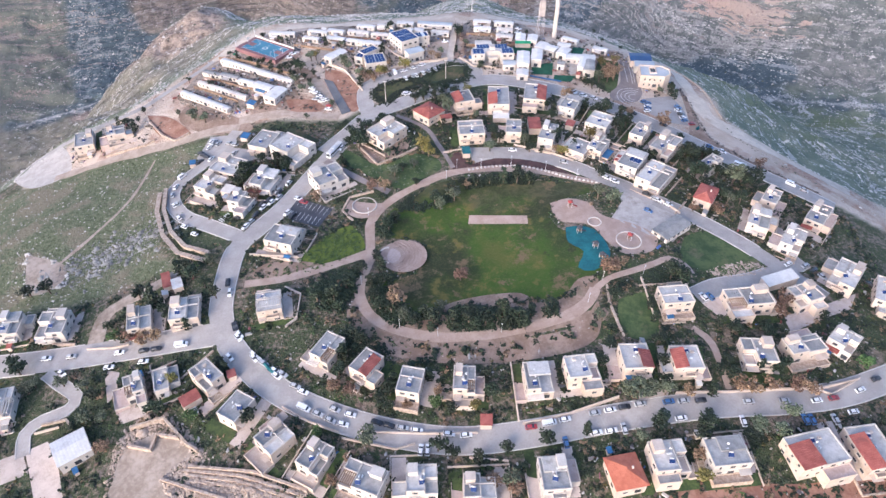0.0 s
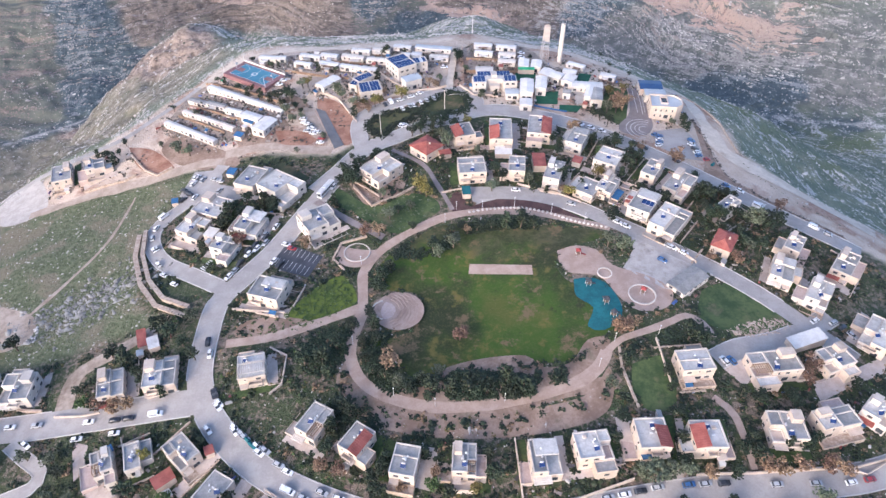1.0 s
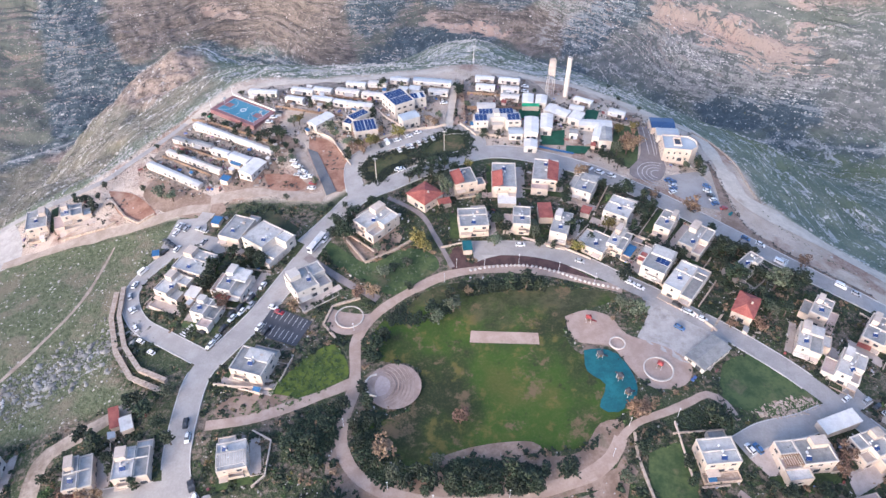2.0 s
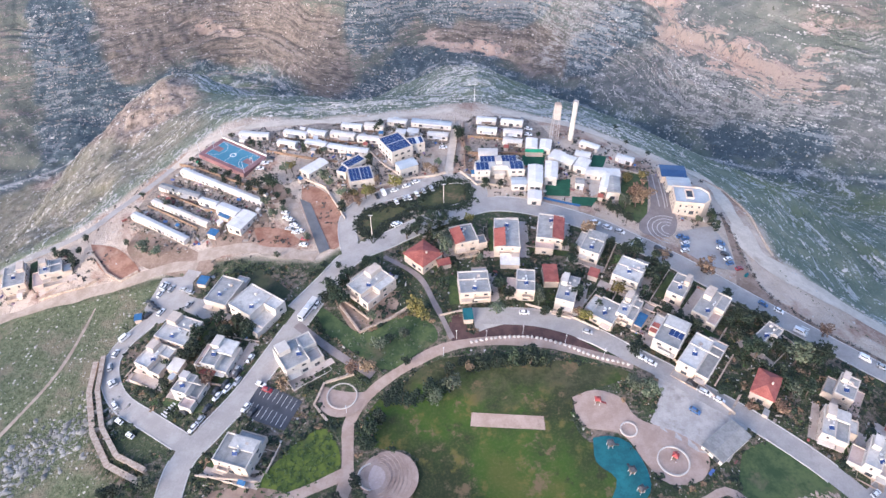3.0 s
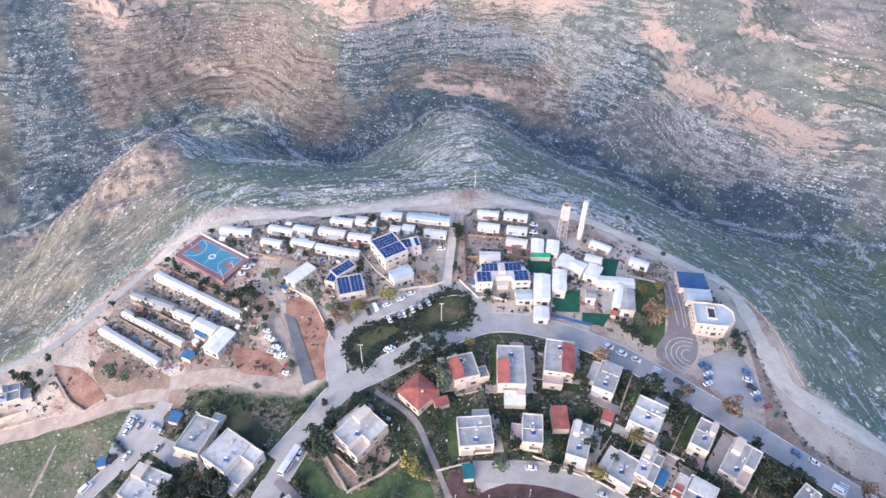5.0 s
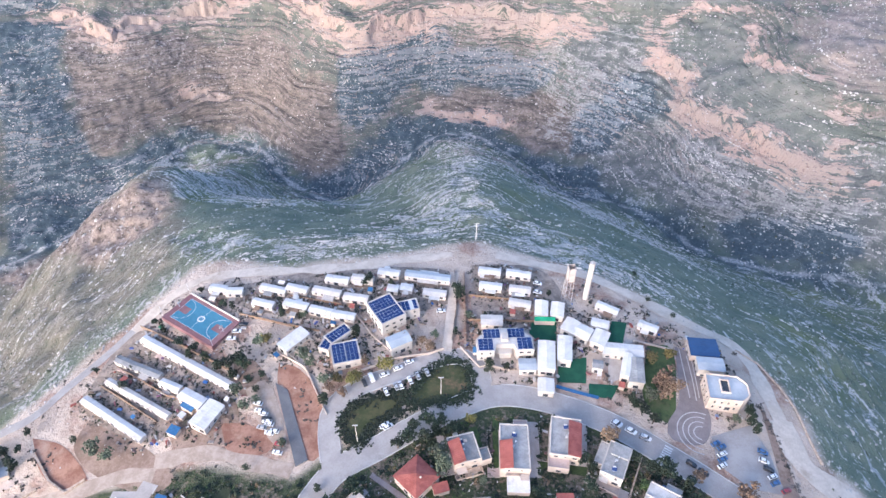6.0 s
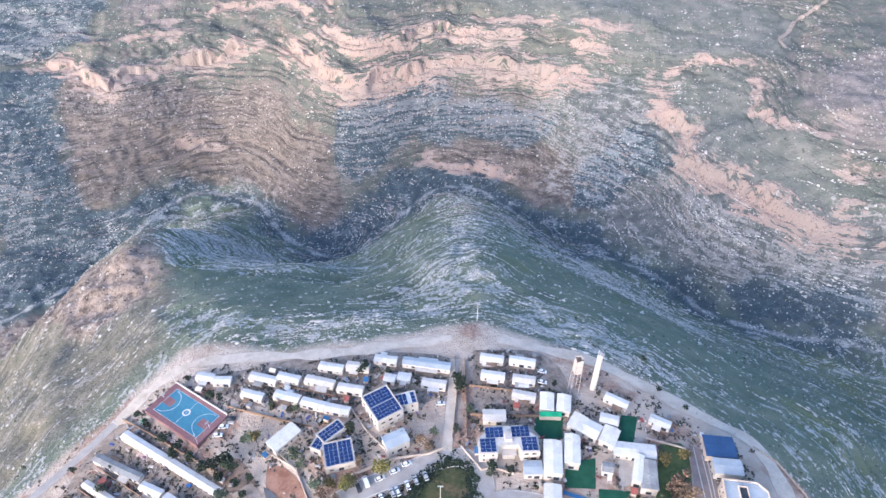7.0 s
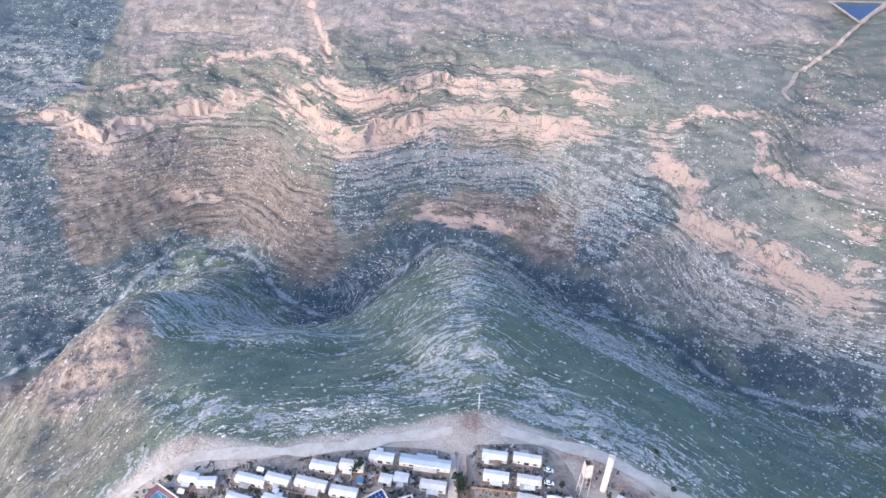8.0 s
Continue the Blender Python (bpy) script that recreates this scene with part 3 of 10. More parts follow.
MID_CRAGS = [(11, [(-169, 913), (-149, 879), (-128, 858), (-107, 828), (-89, 819), (-68, 829), (-34, 847), (6, 860), (29, 863), (70, 860), (105, 853), (132, 843), (160, 840)]), (8, [(-134, 912), (-104, 870), (-80, 855), (-46, 870), (-24, 885), (6, 896), (41, 889), (94, 882)]), (3, [(24, 913), (54, 902), (101, 898), (130, 899)]), (8, [(129, 875), (150, 864), (177, 860)]), (3, [(133, 895), (152, 881), (202, 874)]), (5, [(-27, 781), (6, 771), (40, 773), (68, 768)]), (9, [(-165, 1073), (-141, 993), (-118, 936)])]
EAST_CRAGS = [(9, [(216, 818), (220, 779), (231, 762), (238, 752), (230, 735), (221, 720), (231, 701), (249, 675), (264, 643), (285, 617), (298, 607), (329, 598)]), (3, [(299, 800), (296, 775), (285, 744), (292, 705), (307, 681), (318, 663)]), (2, [(312, 655), (331, 651)]), (3, [(306, 646), (338, 635)]), (3, [(304, 625), (333, 615)]), (3, [(214, 822), (233, 824), (261, 830), (297, 813)])]
CRAGS = WEST_CRAGS + MID_CRAGS + EAST_CRAGS
SHADE_BRUSH = WEST_SHADE_BRUSH + EAST_SHADE_BRUSH + VALLEY_BRUSH
PLAIN = PLAIN_FAR + PLAIN_NEAR
NEAR_LEDGES = RIDGE_LEDGES + SPUR_LEDGES
LEDGES = NEAR_LEDGES + FAR_LEDGES


# ---------------------------------------------------------------- building helpers
class Geo:
    """Collects vertices and faces for one mesh."""

    def __init__(self):
        self.v, self.f = [], []

    def quad_box(self, x0, x1, y0, y1, z0, z1):
        n = len(self.v)
        self.v += [(x0, y0, z0), (x1, y0, z0), (x1, y1, z0), (x0, y1, z0), (x0, y0, z1), (x1, y0, z1), (x1, y1, z1), (x0, y1, z1)]
        self.f += [tuple(n + i for i in q) for q in ((3, 2, 1, 0), (4, 5, 6, 7), (0, 1, 5, 4), (1, 2, 6, 5), (2, 3, 7, 6), (3, 0, 4, 7))]
        return self

    def ring(self, x0, x1, y0, y1, z0, z1, t):
        """A rectangular frame lying flat, t thick."""
        n = len(self.v)
        for z in (z0, z1):
            self.v += [(x0, y0, z), (x1, y0, z), (x1, y1, z), (x0, y1, z), (x0 + t, y0 + t, z), (x1 - t, y0 + t, z), (x1 - t, y1 - t, z), (x0 + t, y1 - t, z)]
        for i in range(4):
            j = (i + 1) % 4
            self.f += [tuple(n + k for k in q) for q in ((i, j, j + 8, i + 8), (j + 4, i + 4, i + 12, j + 12), (i + 8, j + 8, j + 12, i + 12), (j, i, i + 4, j + 4))]
        return self

    def prism(self, poly, z0, z1):
        n, k = len(self.v), len(poly)
        self.v += [(x, y, z0) for x, y in poly] + [(x, y, z1) for x, y in poly]
        self.f += [tuple(n + i for i in reversed(range(k))), tuple(n + k + i for i in range(k))]
        self.f += [(n + i, n + (i + 1) % k, n + k + (i + 1) % k, n + k + i) for i in range(k)]
        return self

    def tube(self, p, q, r0, r1=None, seg=8):
        """A closed tapered tube from p to q."""
        r1 = r0 if r1 is None else r1
        p, q = Vector(p), Vector(q)
        a = (q - p).normalized()
        u = a.orthogonal().normalized()
        w = a.cross(u)
        n = len(self.v)
        for c, r in ((p, r0), (q, r1)):
            self.v += [tuple(c + (u * math.cos(2 * math.pi * i / seg) + w * math.sin(2 * math.pi * i / seg)) * r) for i in range(seg)]
        self.f += [(n + i, n + (i + 1) % seg, n + seg + (i + 1) % seg, n + seg + i) for i in range(seg)]
        self.f += [tuple(n + i for i in reversed(range(seg))), tuple(n + seg + i for i in range(seg))]
        return self

    def add(self, verts, faces):
        n = len(self.v)
        self.v += [tuple(p) for p in verts]
        self.f += [tuple(n + i for i in q) for q in faces]
        return self

    def mesh(self, name, material, smooth=False):
        me = bpy.data.meshes.new(name)
        me.from_pydata(self.v, [], self.f)
        me.materials.append(material)
        if smooth:
            me.polygons.foreach_set("use_smooth", [True] * len(me.polygons))
        me.update()
        return me


def part(name, geo, material, parent, label="", at=None, smooth=False):
    """One mesh object under a thing or under a part."""
    me = geo if isinstance(geo, bpy.types.Mesh) else geo.mesh(name, material, smooth)
    ob = new(name, me)
    ob.parent = parent
    if at is not None:
        ob.matrix_local = at
    return tagged(ob, label)


def thing(name, label, category, x, y, rot=0.0, z=None, group="", kind=""):
    """An Empty at the base of a thing, on the ground."""
    ob = new(name)
    ob.empty_display_size = 0.5
    ob.matrix_world = pose(x, y, gz(x, y) if z is None else z, 0, 0, rot)
    return tagged(ob, label, category, group, kind)


def spline(points, step):
    """Points every step metres along a smooth curve through the given ones."""
    p = np.array(points, float)
    p = np.vstack([2 * p[0] - p[1], p, 2 * p[-1] - p[-2]])
    out = []
    for a, b, c, d in zip(p, p[1:], p[2:], p[3:]):
        n = max(2, int(np.linalg.norm(c - b) / step))
        for i in range(n):
            t = i / n
            out.append(0.5 * (2 * b + (c - a) * t + (2 * a - 5 * b + 4 * c - d) * t * t + (3 * b - a - 3 * c + d) * t ** 3))
    out.append(p[-2])
    return np.array(out)


ROADS, PATCHES, FOOTPRINTS, KERBED = [], [], [], []


def strip(name, points, width, material, lift, label, category, kerb=0.0, wobble=0.0, wild=False):
    """A band of ground along a curve, laid on the relief; with a kerb on both sides where one is given."""
    c = spline(points, 3.0)
    ROADS.append((c, width / 2))
    d = np.gradient(c, axis=0)
    d /= np.linalg.norm(d, axis=1)[:, None]
    side = np.stack([d[:, 1], -d[:, 0]], 1)
    half = np.full(len(c), width / 2)
    if wobble:
        half = half + np.array([noise.noise((x * 0.08, y * 0.08, 3.0)) for x, y in c]) * wobble
    across = np.linspace(-1, 1, 5)
    pts = c[:, None, :] + side[:, None, :] * across[None, :, None] * half[:, None, None]
    z = (land_height if wild else base_height)(pts[..., 0], pts[..., 1]) + lift
    g = Geo()
    n, k = len(c), len(across)
    g.v = [(float(pts[i, j, 0]), float(pts[i, j, 1]), float(z[i, j])) for i in range(n) for j in range(k)]
    g.f = [(i * k + j, (i + 1) * k + j, (i + 1) * k + j + 1, i * k + j + 1) for i in range(n - 1) for j in range(k - 1)]
    ob = tagged(new(name, g.mesh(name, material)), label, category, kind="structure")
    if kerb:
        KERBED.append((ob, c, side, half, z, kerb, len(ROADS) - 1))
    return ob


def lay_kerbs():
    """Kerbs on both sides of the streets, left open where another street or a car park joins."""
    for ob, c, side, half, z, kerb, own in KERBED:
        n = len(c)
        for s in (-1, 1):
            edge = c + side * s * (half + .2)[:, None]
            free = np.ones(n, bool)
            for k, (o, w) in enumerate(ROADS):
                if k != own:
                    d = np.min(np.hypot(edge[:, None, 0] - o[None, :, 0], edge[:, None, 1] - o[None, :, 1]), 1)
                    free &= d > w + .8
            for p in PAVED:
                free &= inside(edge[:, 0], edge[:, 1], p) < -.6
            e = Geo()
            for i in range(n):
                for off, up in ((0.0, -.2), (0.0, kerb), (.35, kerb), (.35, -.3)):
                    q = c[i] + side[i] * s * (half[i] + off)
                    e.v.append((float(q[0]), float(q[1]), float(z[i, 0 if s < 0 else -1]) + up))
            e.f = [(i * 4 + j, i * 4 + j + 1, i * 4 + j + 5, i * 4 + j + 4) for i in range(n - 1) if free[i] and free[i + 1] for j in range(3)]
            if e.f:
                part("kerb", e, M_KERB, ob)


PAVED = []


def patch(name, outline, material, lift, label, category, smooth_edge=True, thick=0.0):
    """A piece of ground with the given outline, cut fine enough to follow the relief."""
    pts = np.array(outline, float)
    if smooth_edge:
        pts = spline(list(outline) + [outline[0]], 2.5)[:-1]
    if category != "ground":
        PATCHES.append(pts)
    if category == "car park":
        PAVED.append(pts)
    bm = bmesh.new()
    vs = [bm.verts.new((x, y, 0)) for x, y in pts]
    f = bm.faces.new(vs)
    if f.normal.z < 0 or sum(a[0] * b[1] - a[1] * b[0] for a, b in zip(pts, np.roll(pts, -1, 0))) < 0:
        f.normal_flip()
    lo, hi = pts.min(0), pts.max(0)
    for ax in (0, 1):
        for s in np.arange(lo[ax] + 4, hi[ax], 4.0):
            co, no = [0, 0, 0], [0, 0, 0]
            co[ax], no[ax] = s, 1
            bmesh.ops.bisect_plane(bm, geom=bm.verts[:] + bm.edges[:] + bm.faces[:], plane_co=co, plane_no=no)
    bmesh.ops.triangulate(bm, faces=bm.faces[:])
    xy = np.array([v.co[:2] for v in bm.verts])
    for v, z in zip(bm.verts, base_height(xy[:, 0], xy[:, 1])):
        v.co.z = z + lift
    if thick:
        r = bmesh.ops.extrude_face_region(bm, geom=bm.faces[:])
        for v in r["geom"]:
            if isinstance(v, bmesh.types.BMVert):
                v.co.z -= thick
        bmesh.ops.recalc_face_normals(bm, faces=bm.faces[:])
    me = bpy.data.meshes.new(name)
    bm.to_mesh(me)
    bm.free()
    me.materials.append(material)
    return tagged(new(name, me), label, category, kind="structure")


def inside(px, py, poly):
    """Signed distance of arrays of points to a polygon's outline, positive inside."""
    p = np.array(poly, float)
    q = np.roll(p, -1, 0)
    best = np.full(px.shape, 1e9)
    odd = np.zeros(px.shape, bool)
    for (ax, ay), (bx, by) in zip(p, q):
        ex, ey = bx - ax, by - ay
        t = np.clip(((px - ax) * ex + (py - ay) * ey) / (ex * ex + ey * ey), 0, 1)
        best = np.minimum(best, np.hypot(px - ax - t * ex, py - ay - t * ey))
        if ay != by:
            odd ^= ((ay > py) != (by > py)) & (px < (bx - ax) * (py - ay) / (by - ay) + ax)
    return np.where(odd, best, -best)


# ---------------------------------------------------------------- the land
def value_noise(x, y, cell, seed):
    """Smooth noise between -1 and 1 on arrays."""
    table = np.random.RandomState(seed).uniform(-1, 1, (256, 256))
    u, v = x / cell, y / cell
    i, j = np.floor(u).astype(int), np.floor(v).astype(int)
    a, b = u - i, v - j
    a, b = a * a * (3 - 2 * a), b * b * (3 - 2 * b)
    i0, i1, j0, j1 = i % 256, (i + 1) % 256, j % 256, (j + 1) % 256
    return (table[i0, j0] * (1 - a) + table[i1, j0] * a) * (1 - b) + (table[i0, j1] * (1 - a) + table[i1, j1] * a) * b


def bed_table(seed, lo, hi, thin, thick, hard):
    """Uneven beds of rock: heights before and after weathering, with short steep risers and longer treads."""
    rnd = random.Random(seed)
    before, after, z = [lo], [lo], lo
    while z < hi:
        t = rnd.uniform(thin, thick)
        riser = rnd.uniform(.18, .4)
        before += [z + t * (1 - riser), z + t]
        after += [z + t * (1 - rnd.uniform(hard - .15, hard)), z + t]
        z += t
    return np.array(before), np.array(after)


THICK_BEDS, THIN_BEDS = bed_table(3, -220, 120, 9, 24, .75), bed_table(4, -220, 120, 2.5, 7.0, .85)


NORTH_GROUND = [(-230, 285), (-170, 298), (-125, 306), (-95, 312), (-55, 303), (-35, 317), (5, 336), (44, 341), (68, 332), (109, 302), (145, 273), (190, 243), (240, 210), (300, 180),
                (320, 330), (200, 480), (0, 520), (-160, 480), (-260, 330)]
WEST_FIELD = [(-100, 195), (-125, 215), (-137, 240), (-138, 262), (-130, 285), (-125, 305), (-230, 288), (-300, 260), (-300, 180), (-190, 180), (-150, 188), (-120, 200)]


def crags(gx, gy):
    """Broken lines of cliff: the step that each one adds, and where bare rock shows."""
    up, rock = np.zeros(gx.shape), np.zeros(gx.shape)
    wave = 3.5 * value_noise(gx, gy, 13, 48) + 2.0 * value_noise(gx, gy, 5, 49)
    for tall, line in CRAGS:
        c = np.array(line, float)
        box = (gx > c[:, 0].min() - 60) & (gx < c[:, 0].max() + 60) & (gy > c[:, 1].min() - 60) & (gy < c[:, 1].max() + 90)
        x, y = gx[box], gy[box]
        near, side = np.full(x.shape, 1e9), np.ones(x.shape)
        for (ax, ay), (bx, by) in zip(c, c[1:]):
            ex, ey = bx - ax, by - ay
            t = np.clip(((x - ax) * ex + (y - ay) * ey) / (ex * ex + ey * ey), 0, 1)
            d = np.hypot(x - ax - t * ex, y - ay - t * ey)
            closer = d < near
            near = np.where(closer, d, near)
            side = np.where(closer, np.sign(ex * (y - ay) - ey * (x - ax)), side)
        d = near * side + wave[box]
        ends = np.clip(np.minimum(np.hypot(x - c[0, 0], y - c[0, 1]), np.hypot(x - c[-1, 0], y - c[-1, 1])) / 18, .15, 1)
        high = tall * ends * np.clip(.7 + .7 * value_noise(x, y, 22, 50), .1, 1.2)
        step = np.clip((d + 1.6) / 3.2, 0, 1)
        up[box] += high * (step * np.exp(-np.maximum(d, 0) / 26) * .75 - (1 - step) * np.exp(np.minimum(d, 0) / 16) * .35)
        face = np.clip(1.1 - np.abs(d + tall * .35) / (tall * 1.3 + 5), 0, 1) * np.clip(ends * 1.6, 0, 1)
        rock[box] = np.maximum(rock[box], face)
    return up, rock


def relief(gx, gy):
    """Height with ledges and gullies, and the masks of the ground cover."""
    z = base_height(gx, gy)
    edge = inside(gx, gy, RIM)
    town = np.clip((edge + 3 + 2.5 * value_noise(gx, gy, 9, 5)) / 5, 0, 1)
    wild = np.clip((-edge - 2) / 22, 0, 1)
    # gullies, then beds of rock that stand out as ledges
    warp = 4 * value_noise(gx, gy, 130, 1) + 2.2 * value_noise(gx, gy, 37, 2) + 1.2 * value_noise(gx, gy, 17, 12)
    gully = 1 - np.abs(value_noise(gx + 6 * value_noise(gx, gy, 25, 14), gy * .35, 30, 13))
    rough = 2.0 * value_noise(gx, gy, 34, 3) + 1.4 * value_noise(gx, gy, 13, 4) + .9 * value_noise(gx, gy, 5.5, 6) - 5.0 * np.clip(gully - .8, 0, 1)
    e = z + warp + rough * .5
    broken = np.clip(.55 + .9 * value_noise(gx, gy, 40, 44) + .5 * value_noise(gx, gy, 15, 45), .1, 1.2)
    bench = ((np.interp(e, *THICK_BEDS) - e) * .5 + (np.interp(e, *THIN_BEDS) - e) * .8) * broken
    # the tall band of cliff below the far upland
    far = np.clip((gy - (620 - .25 * np.clip(gx, -400, 400))) / 60, 0, 1)
    level = z + 6 * value_noise(gx, gy, 60, 8) + 3 * value_noise(gx, gy, 14, 18) + 2.2 * value_noise(gx, gy, 5.5, 31)
    cliff = 0
    for foot, top, push in ((-80, -56, 10), (-50, -36, 5)):
        band = np.clip((level - foot) / (top - foot), 0, 1)
        cliff = cliff + (np.clip((band - .55) / .3, 0, 1) - band) * push * far * np.clip(.75 + .9 * value_noise(gx, gy, 55, 19), 0, 1.4)
    crag_height, crag = crags(gx, gy)

    def cover(polys, wide, soft, start=0.0):
        """Where a cover lies, with a ragged edge."""
        out = np.zeros(gx.shape)
        for p in polys:
            q = np.array(p)
            k = (gx > q[:, 0].min() - 30) & (gx < q[:, 0].max() + 30) & (gy > q[:, 1].min() - 30) & (gy < q[:, 1].max() + 30)
            out[k] = np.maximum(out[k], np.clip((inside(gx[k], gy[k], p) + soft[k]) / wide + start, 0, 1))
        return out * np.clip(wild * 3, 0, 1)
    ragged = 7 * value_noise(gx, gy, 24, 46) + 5 * value_noise(gx, gy, 9, 47)
    shade_brush, talus, ledges = cover(SHADE_BRUSH, 8, ragged, .4), cover(TALUS, 10, ragged, .4), cover(LEDGES, 22, ragged, .5)
    plain, stones, face = cover(PLAIN, 16, ragged, .5), cover(UPLAND_STONES, 25, 1.5 * ragged, .5), cover(WEST_CLIFF, 10, ragged, .4)
    ribs = 3.2 * np.abs(value_noise(gx + .6 * gy, gy - .6 * gx, 19, 52)) + 2.2 * value_noise(gx, gy, 5, 53)
    z = z + wild * (bench * (1.1 - .8 * plain + .35 * ledges) + rough * (.6 - .3 * plain + .3 * talus) + cliff * .5 + crag_height - face * ribs * .4) + .05 * town * value_noise(gx, gy, 7, 9)
    dirt = np.clip((inside(gx, gy, NORTH_GROUND) + 1.5 * value_noise(gx, gy, 8, 7)) / 3, 0, 1)
    field = np.clip((inside(gx, gy, WEST_FIELD) + 1.5 * value_noise(gx, gy, 8, 11)) / 3, 0, 1)
    stream = spline([p[:2] for p in VALLEY], 6.0)
    away = np.full(gx.shape, 1e9)
    for (ax, ay), (bx, by) in zip(stream, stream[1:]):
        ex, ey = bx - ax, by - ay
        t = np.clip(((gx - ax) * ex + (gy - ay) * ey) / (ex * ex + ey * ey), 0, 1)
        away = np.minimum(away, np.hypot(gx - ax - t * ex, gy - ay - t * ey))
    shift = away + 9 * value_noise(gx, gy, 16, 23) + 5 * value_noise(gx, gy, 6, 24)
    shade_brush = np.maximum(shade_brush, np.clip(1.1 - shift / 20, 0, 1) * wild)
    bed = np.clip(1 - (away + 2.5 * value_noise(gx, gy, 9, 25)) / 2.6, 0, 1) * wild * .8
    beyond = inside(gx, gy, [tuple(p) for p in stream[::4]] + [(1500, 300), (1500, 3000), (-1500, 3000), (-1500, 300)])
    far_side = np.clip((beyond + 6 * value_noise(gx, gy, 20, 33)) / 25, 0, 1)
    west = np.clip((-128 - gx - .5 * (gy - 440) + 1.2 * ragged) / 14, 0, 1) * (1 - far_side) * np.clip((610 - gy) / 20, 0, 1) * wild
    return {"height": z, "town": town, "dirt": dirt, "field": field, "stream_bed": bed, "talus": talus, "stones": stones, "far_side": far_side,
            "shade_brush": shade_brush, "crag": crag * wild, "ledges": ledges, "plain": plain, "face": face, "west_slope": west, "bed": e,
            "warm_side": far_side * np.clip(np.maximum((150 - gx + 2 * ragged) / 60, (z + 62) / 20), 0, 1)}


def land_height(x, y):
    return relief(np.asarray(x, float), np.asarray(y, float))["height"]


def build_land():
    def axis(*runs):
        return np.concatenate([np.arange(a, b, s) for a, b, s in runs] + [[runs[-1][1]]])
    xs = axis((-2600, -700, 95), (-700, -470, 12), (-470, 430, 1.7), (430, 700, 12), (700, 2600, 95))
    ys = axis((-1200, -100, 60), (-100, 90, 10), (90, 390, 3.2), (390, 960, 1.7), (960, 1120, 3.5), (1120, 1400, 20), (1400, 3600, 110))
    gx, gy = np.meshgrid(xs, ys)
    masks = relief(gx, gy)
    z = masks.pop("height")
    ny, nx = gx.shape
    co = np.stack([gx, gy, z], -1).reshape(-1, 3).astype(np.float32)
    idx = np.arange(nx * ny).reshape(ny, nx)
    quads = np.stack([idx[:-1, :-1], idx[:-1, 1:], idx[1:, 1:], idx[1:, :-1]], -1).reshape(-1, 4)
    me = bpy.data.meshes.new("ground")
    me.vertices.add(len(co))
    me.vertices.foreach_set("co", co.ravel())
    me.loops.add(quads.size)
    me.loops.foreach_set("vertex_index", quads.ravel().astype(np.int32))
    me.polygons.add(len(quads))
    me.polygons.foreach_set("loop_start", np.arange(0, quads.size, 4, dtype=np.int32))
    me.update(calc_edges=True)
    for key, values in masks.items():
        me.attributes.new(key, "FLOAT", "POINT").data.foreach_set("value", values.ravel().astype(np.float32))
    me.materials.append(M_LAND)
    flat = masks["town"].ravel()[quads[:, 0]] > .5
    me.polygons.foreach_set("use_smooth", flat.tolist())
    me.validate()
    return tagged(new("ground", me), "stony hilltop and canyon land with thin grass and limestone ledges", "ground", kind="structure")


build_land()



# ---------------------------------------------------------------- houses
def window_mesh(w, h):
    frame_geo, pane = Geo(), Geo()
    t = 0.09
    for a, b, c, d in ((-w / 2, w / 2, 0, t), (-w / 2, w / 2, h - t, h), (-w / 2, -w / 2 + t, t, h - t), (w / 2 - t, w / 2, t, h - t)):
        frame_geo.quad_box(a, b, -0.07, 0.02, c, d)
    frame_geo.quad_box(-w / 2 - 0.1, w / 2 + 0.1, -0.16, 0.02, -0.1, -0.005)
    pane.quad_box(-w / 2 + t, w / 2 - t, -0.03, 0.01, t, h - t)
    return frame_geo.mesh("window", M_WHITE), pane.mesh("pane", M_GLASS)


WINDOWS = {k: window_mesh(*s) for k, s in {"wide": (1.9, 1.3), "tall": (1.0, 1.4), "door": (2.4, 2.2), "small": (0.8, 0.8)}.items()}


def windows_on(parent, rnd, x0, x1, y, z0, storeys, turn, gap=3.4, kinds=("wide", "tall", "wide", "small")):
    """Rows of windows along a wall face from x0 to x1 (in the face's own frame, turned about the thing's axis)."""
    n = max(1, int((x1 - x0) / gap))
    m = pose(0, 0, 0, 0, 0, turn)
    for s in range(storeys):
        for i in range(n):
            kind = rnd.choice(kinds)
            if s == 0 and i == n // 2 and turn == 0:
                kind = "door"
            up = 0.15 if kind == "door" else (1.0 if kind != "small" else 1.5)
            x = x0 + (i + 0.5) * (x1 - x0) / n + rnd.uniform(-0.3, 0.3)
            w = part("window", WINDOWS[kind][0], None, parent, at=m @ pose(x, y, z0 + s * 3.1 + up))
            part("pane", WINDOWS[kind][1], None, w)


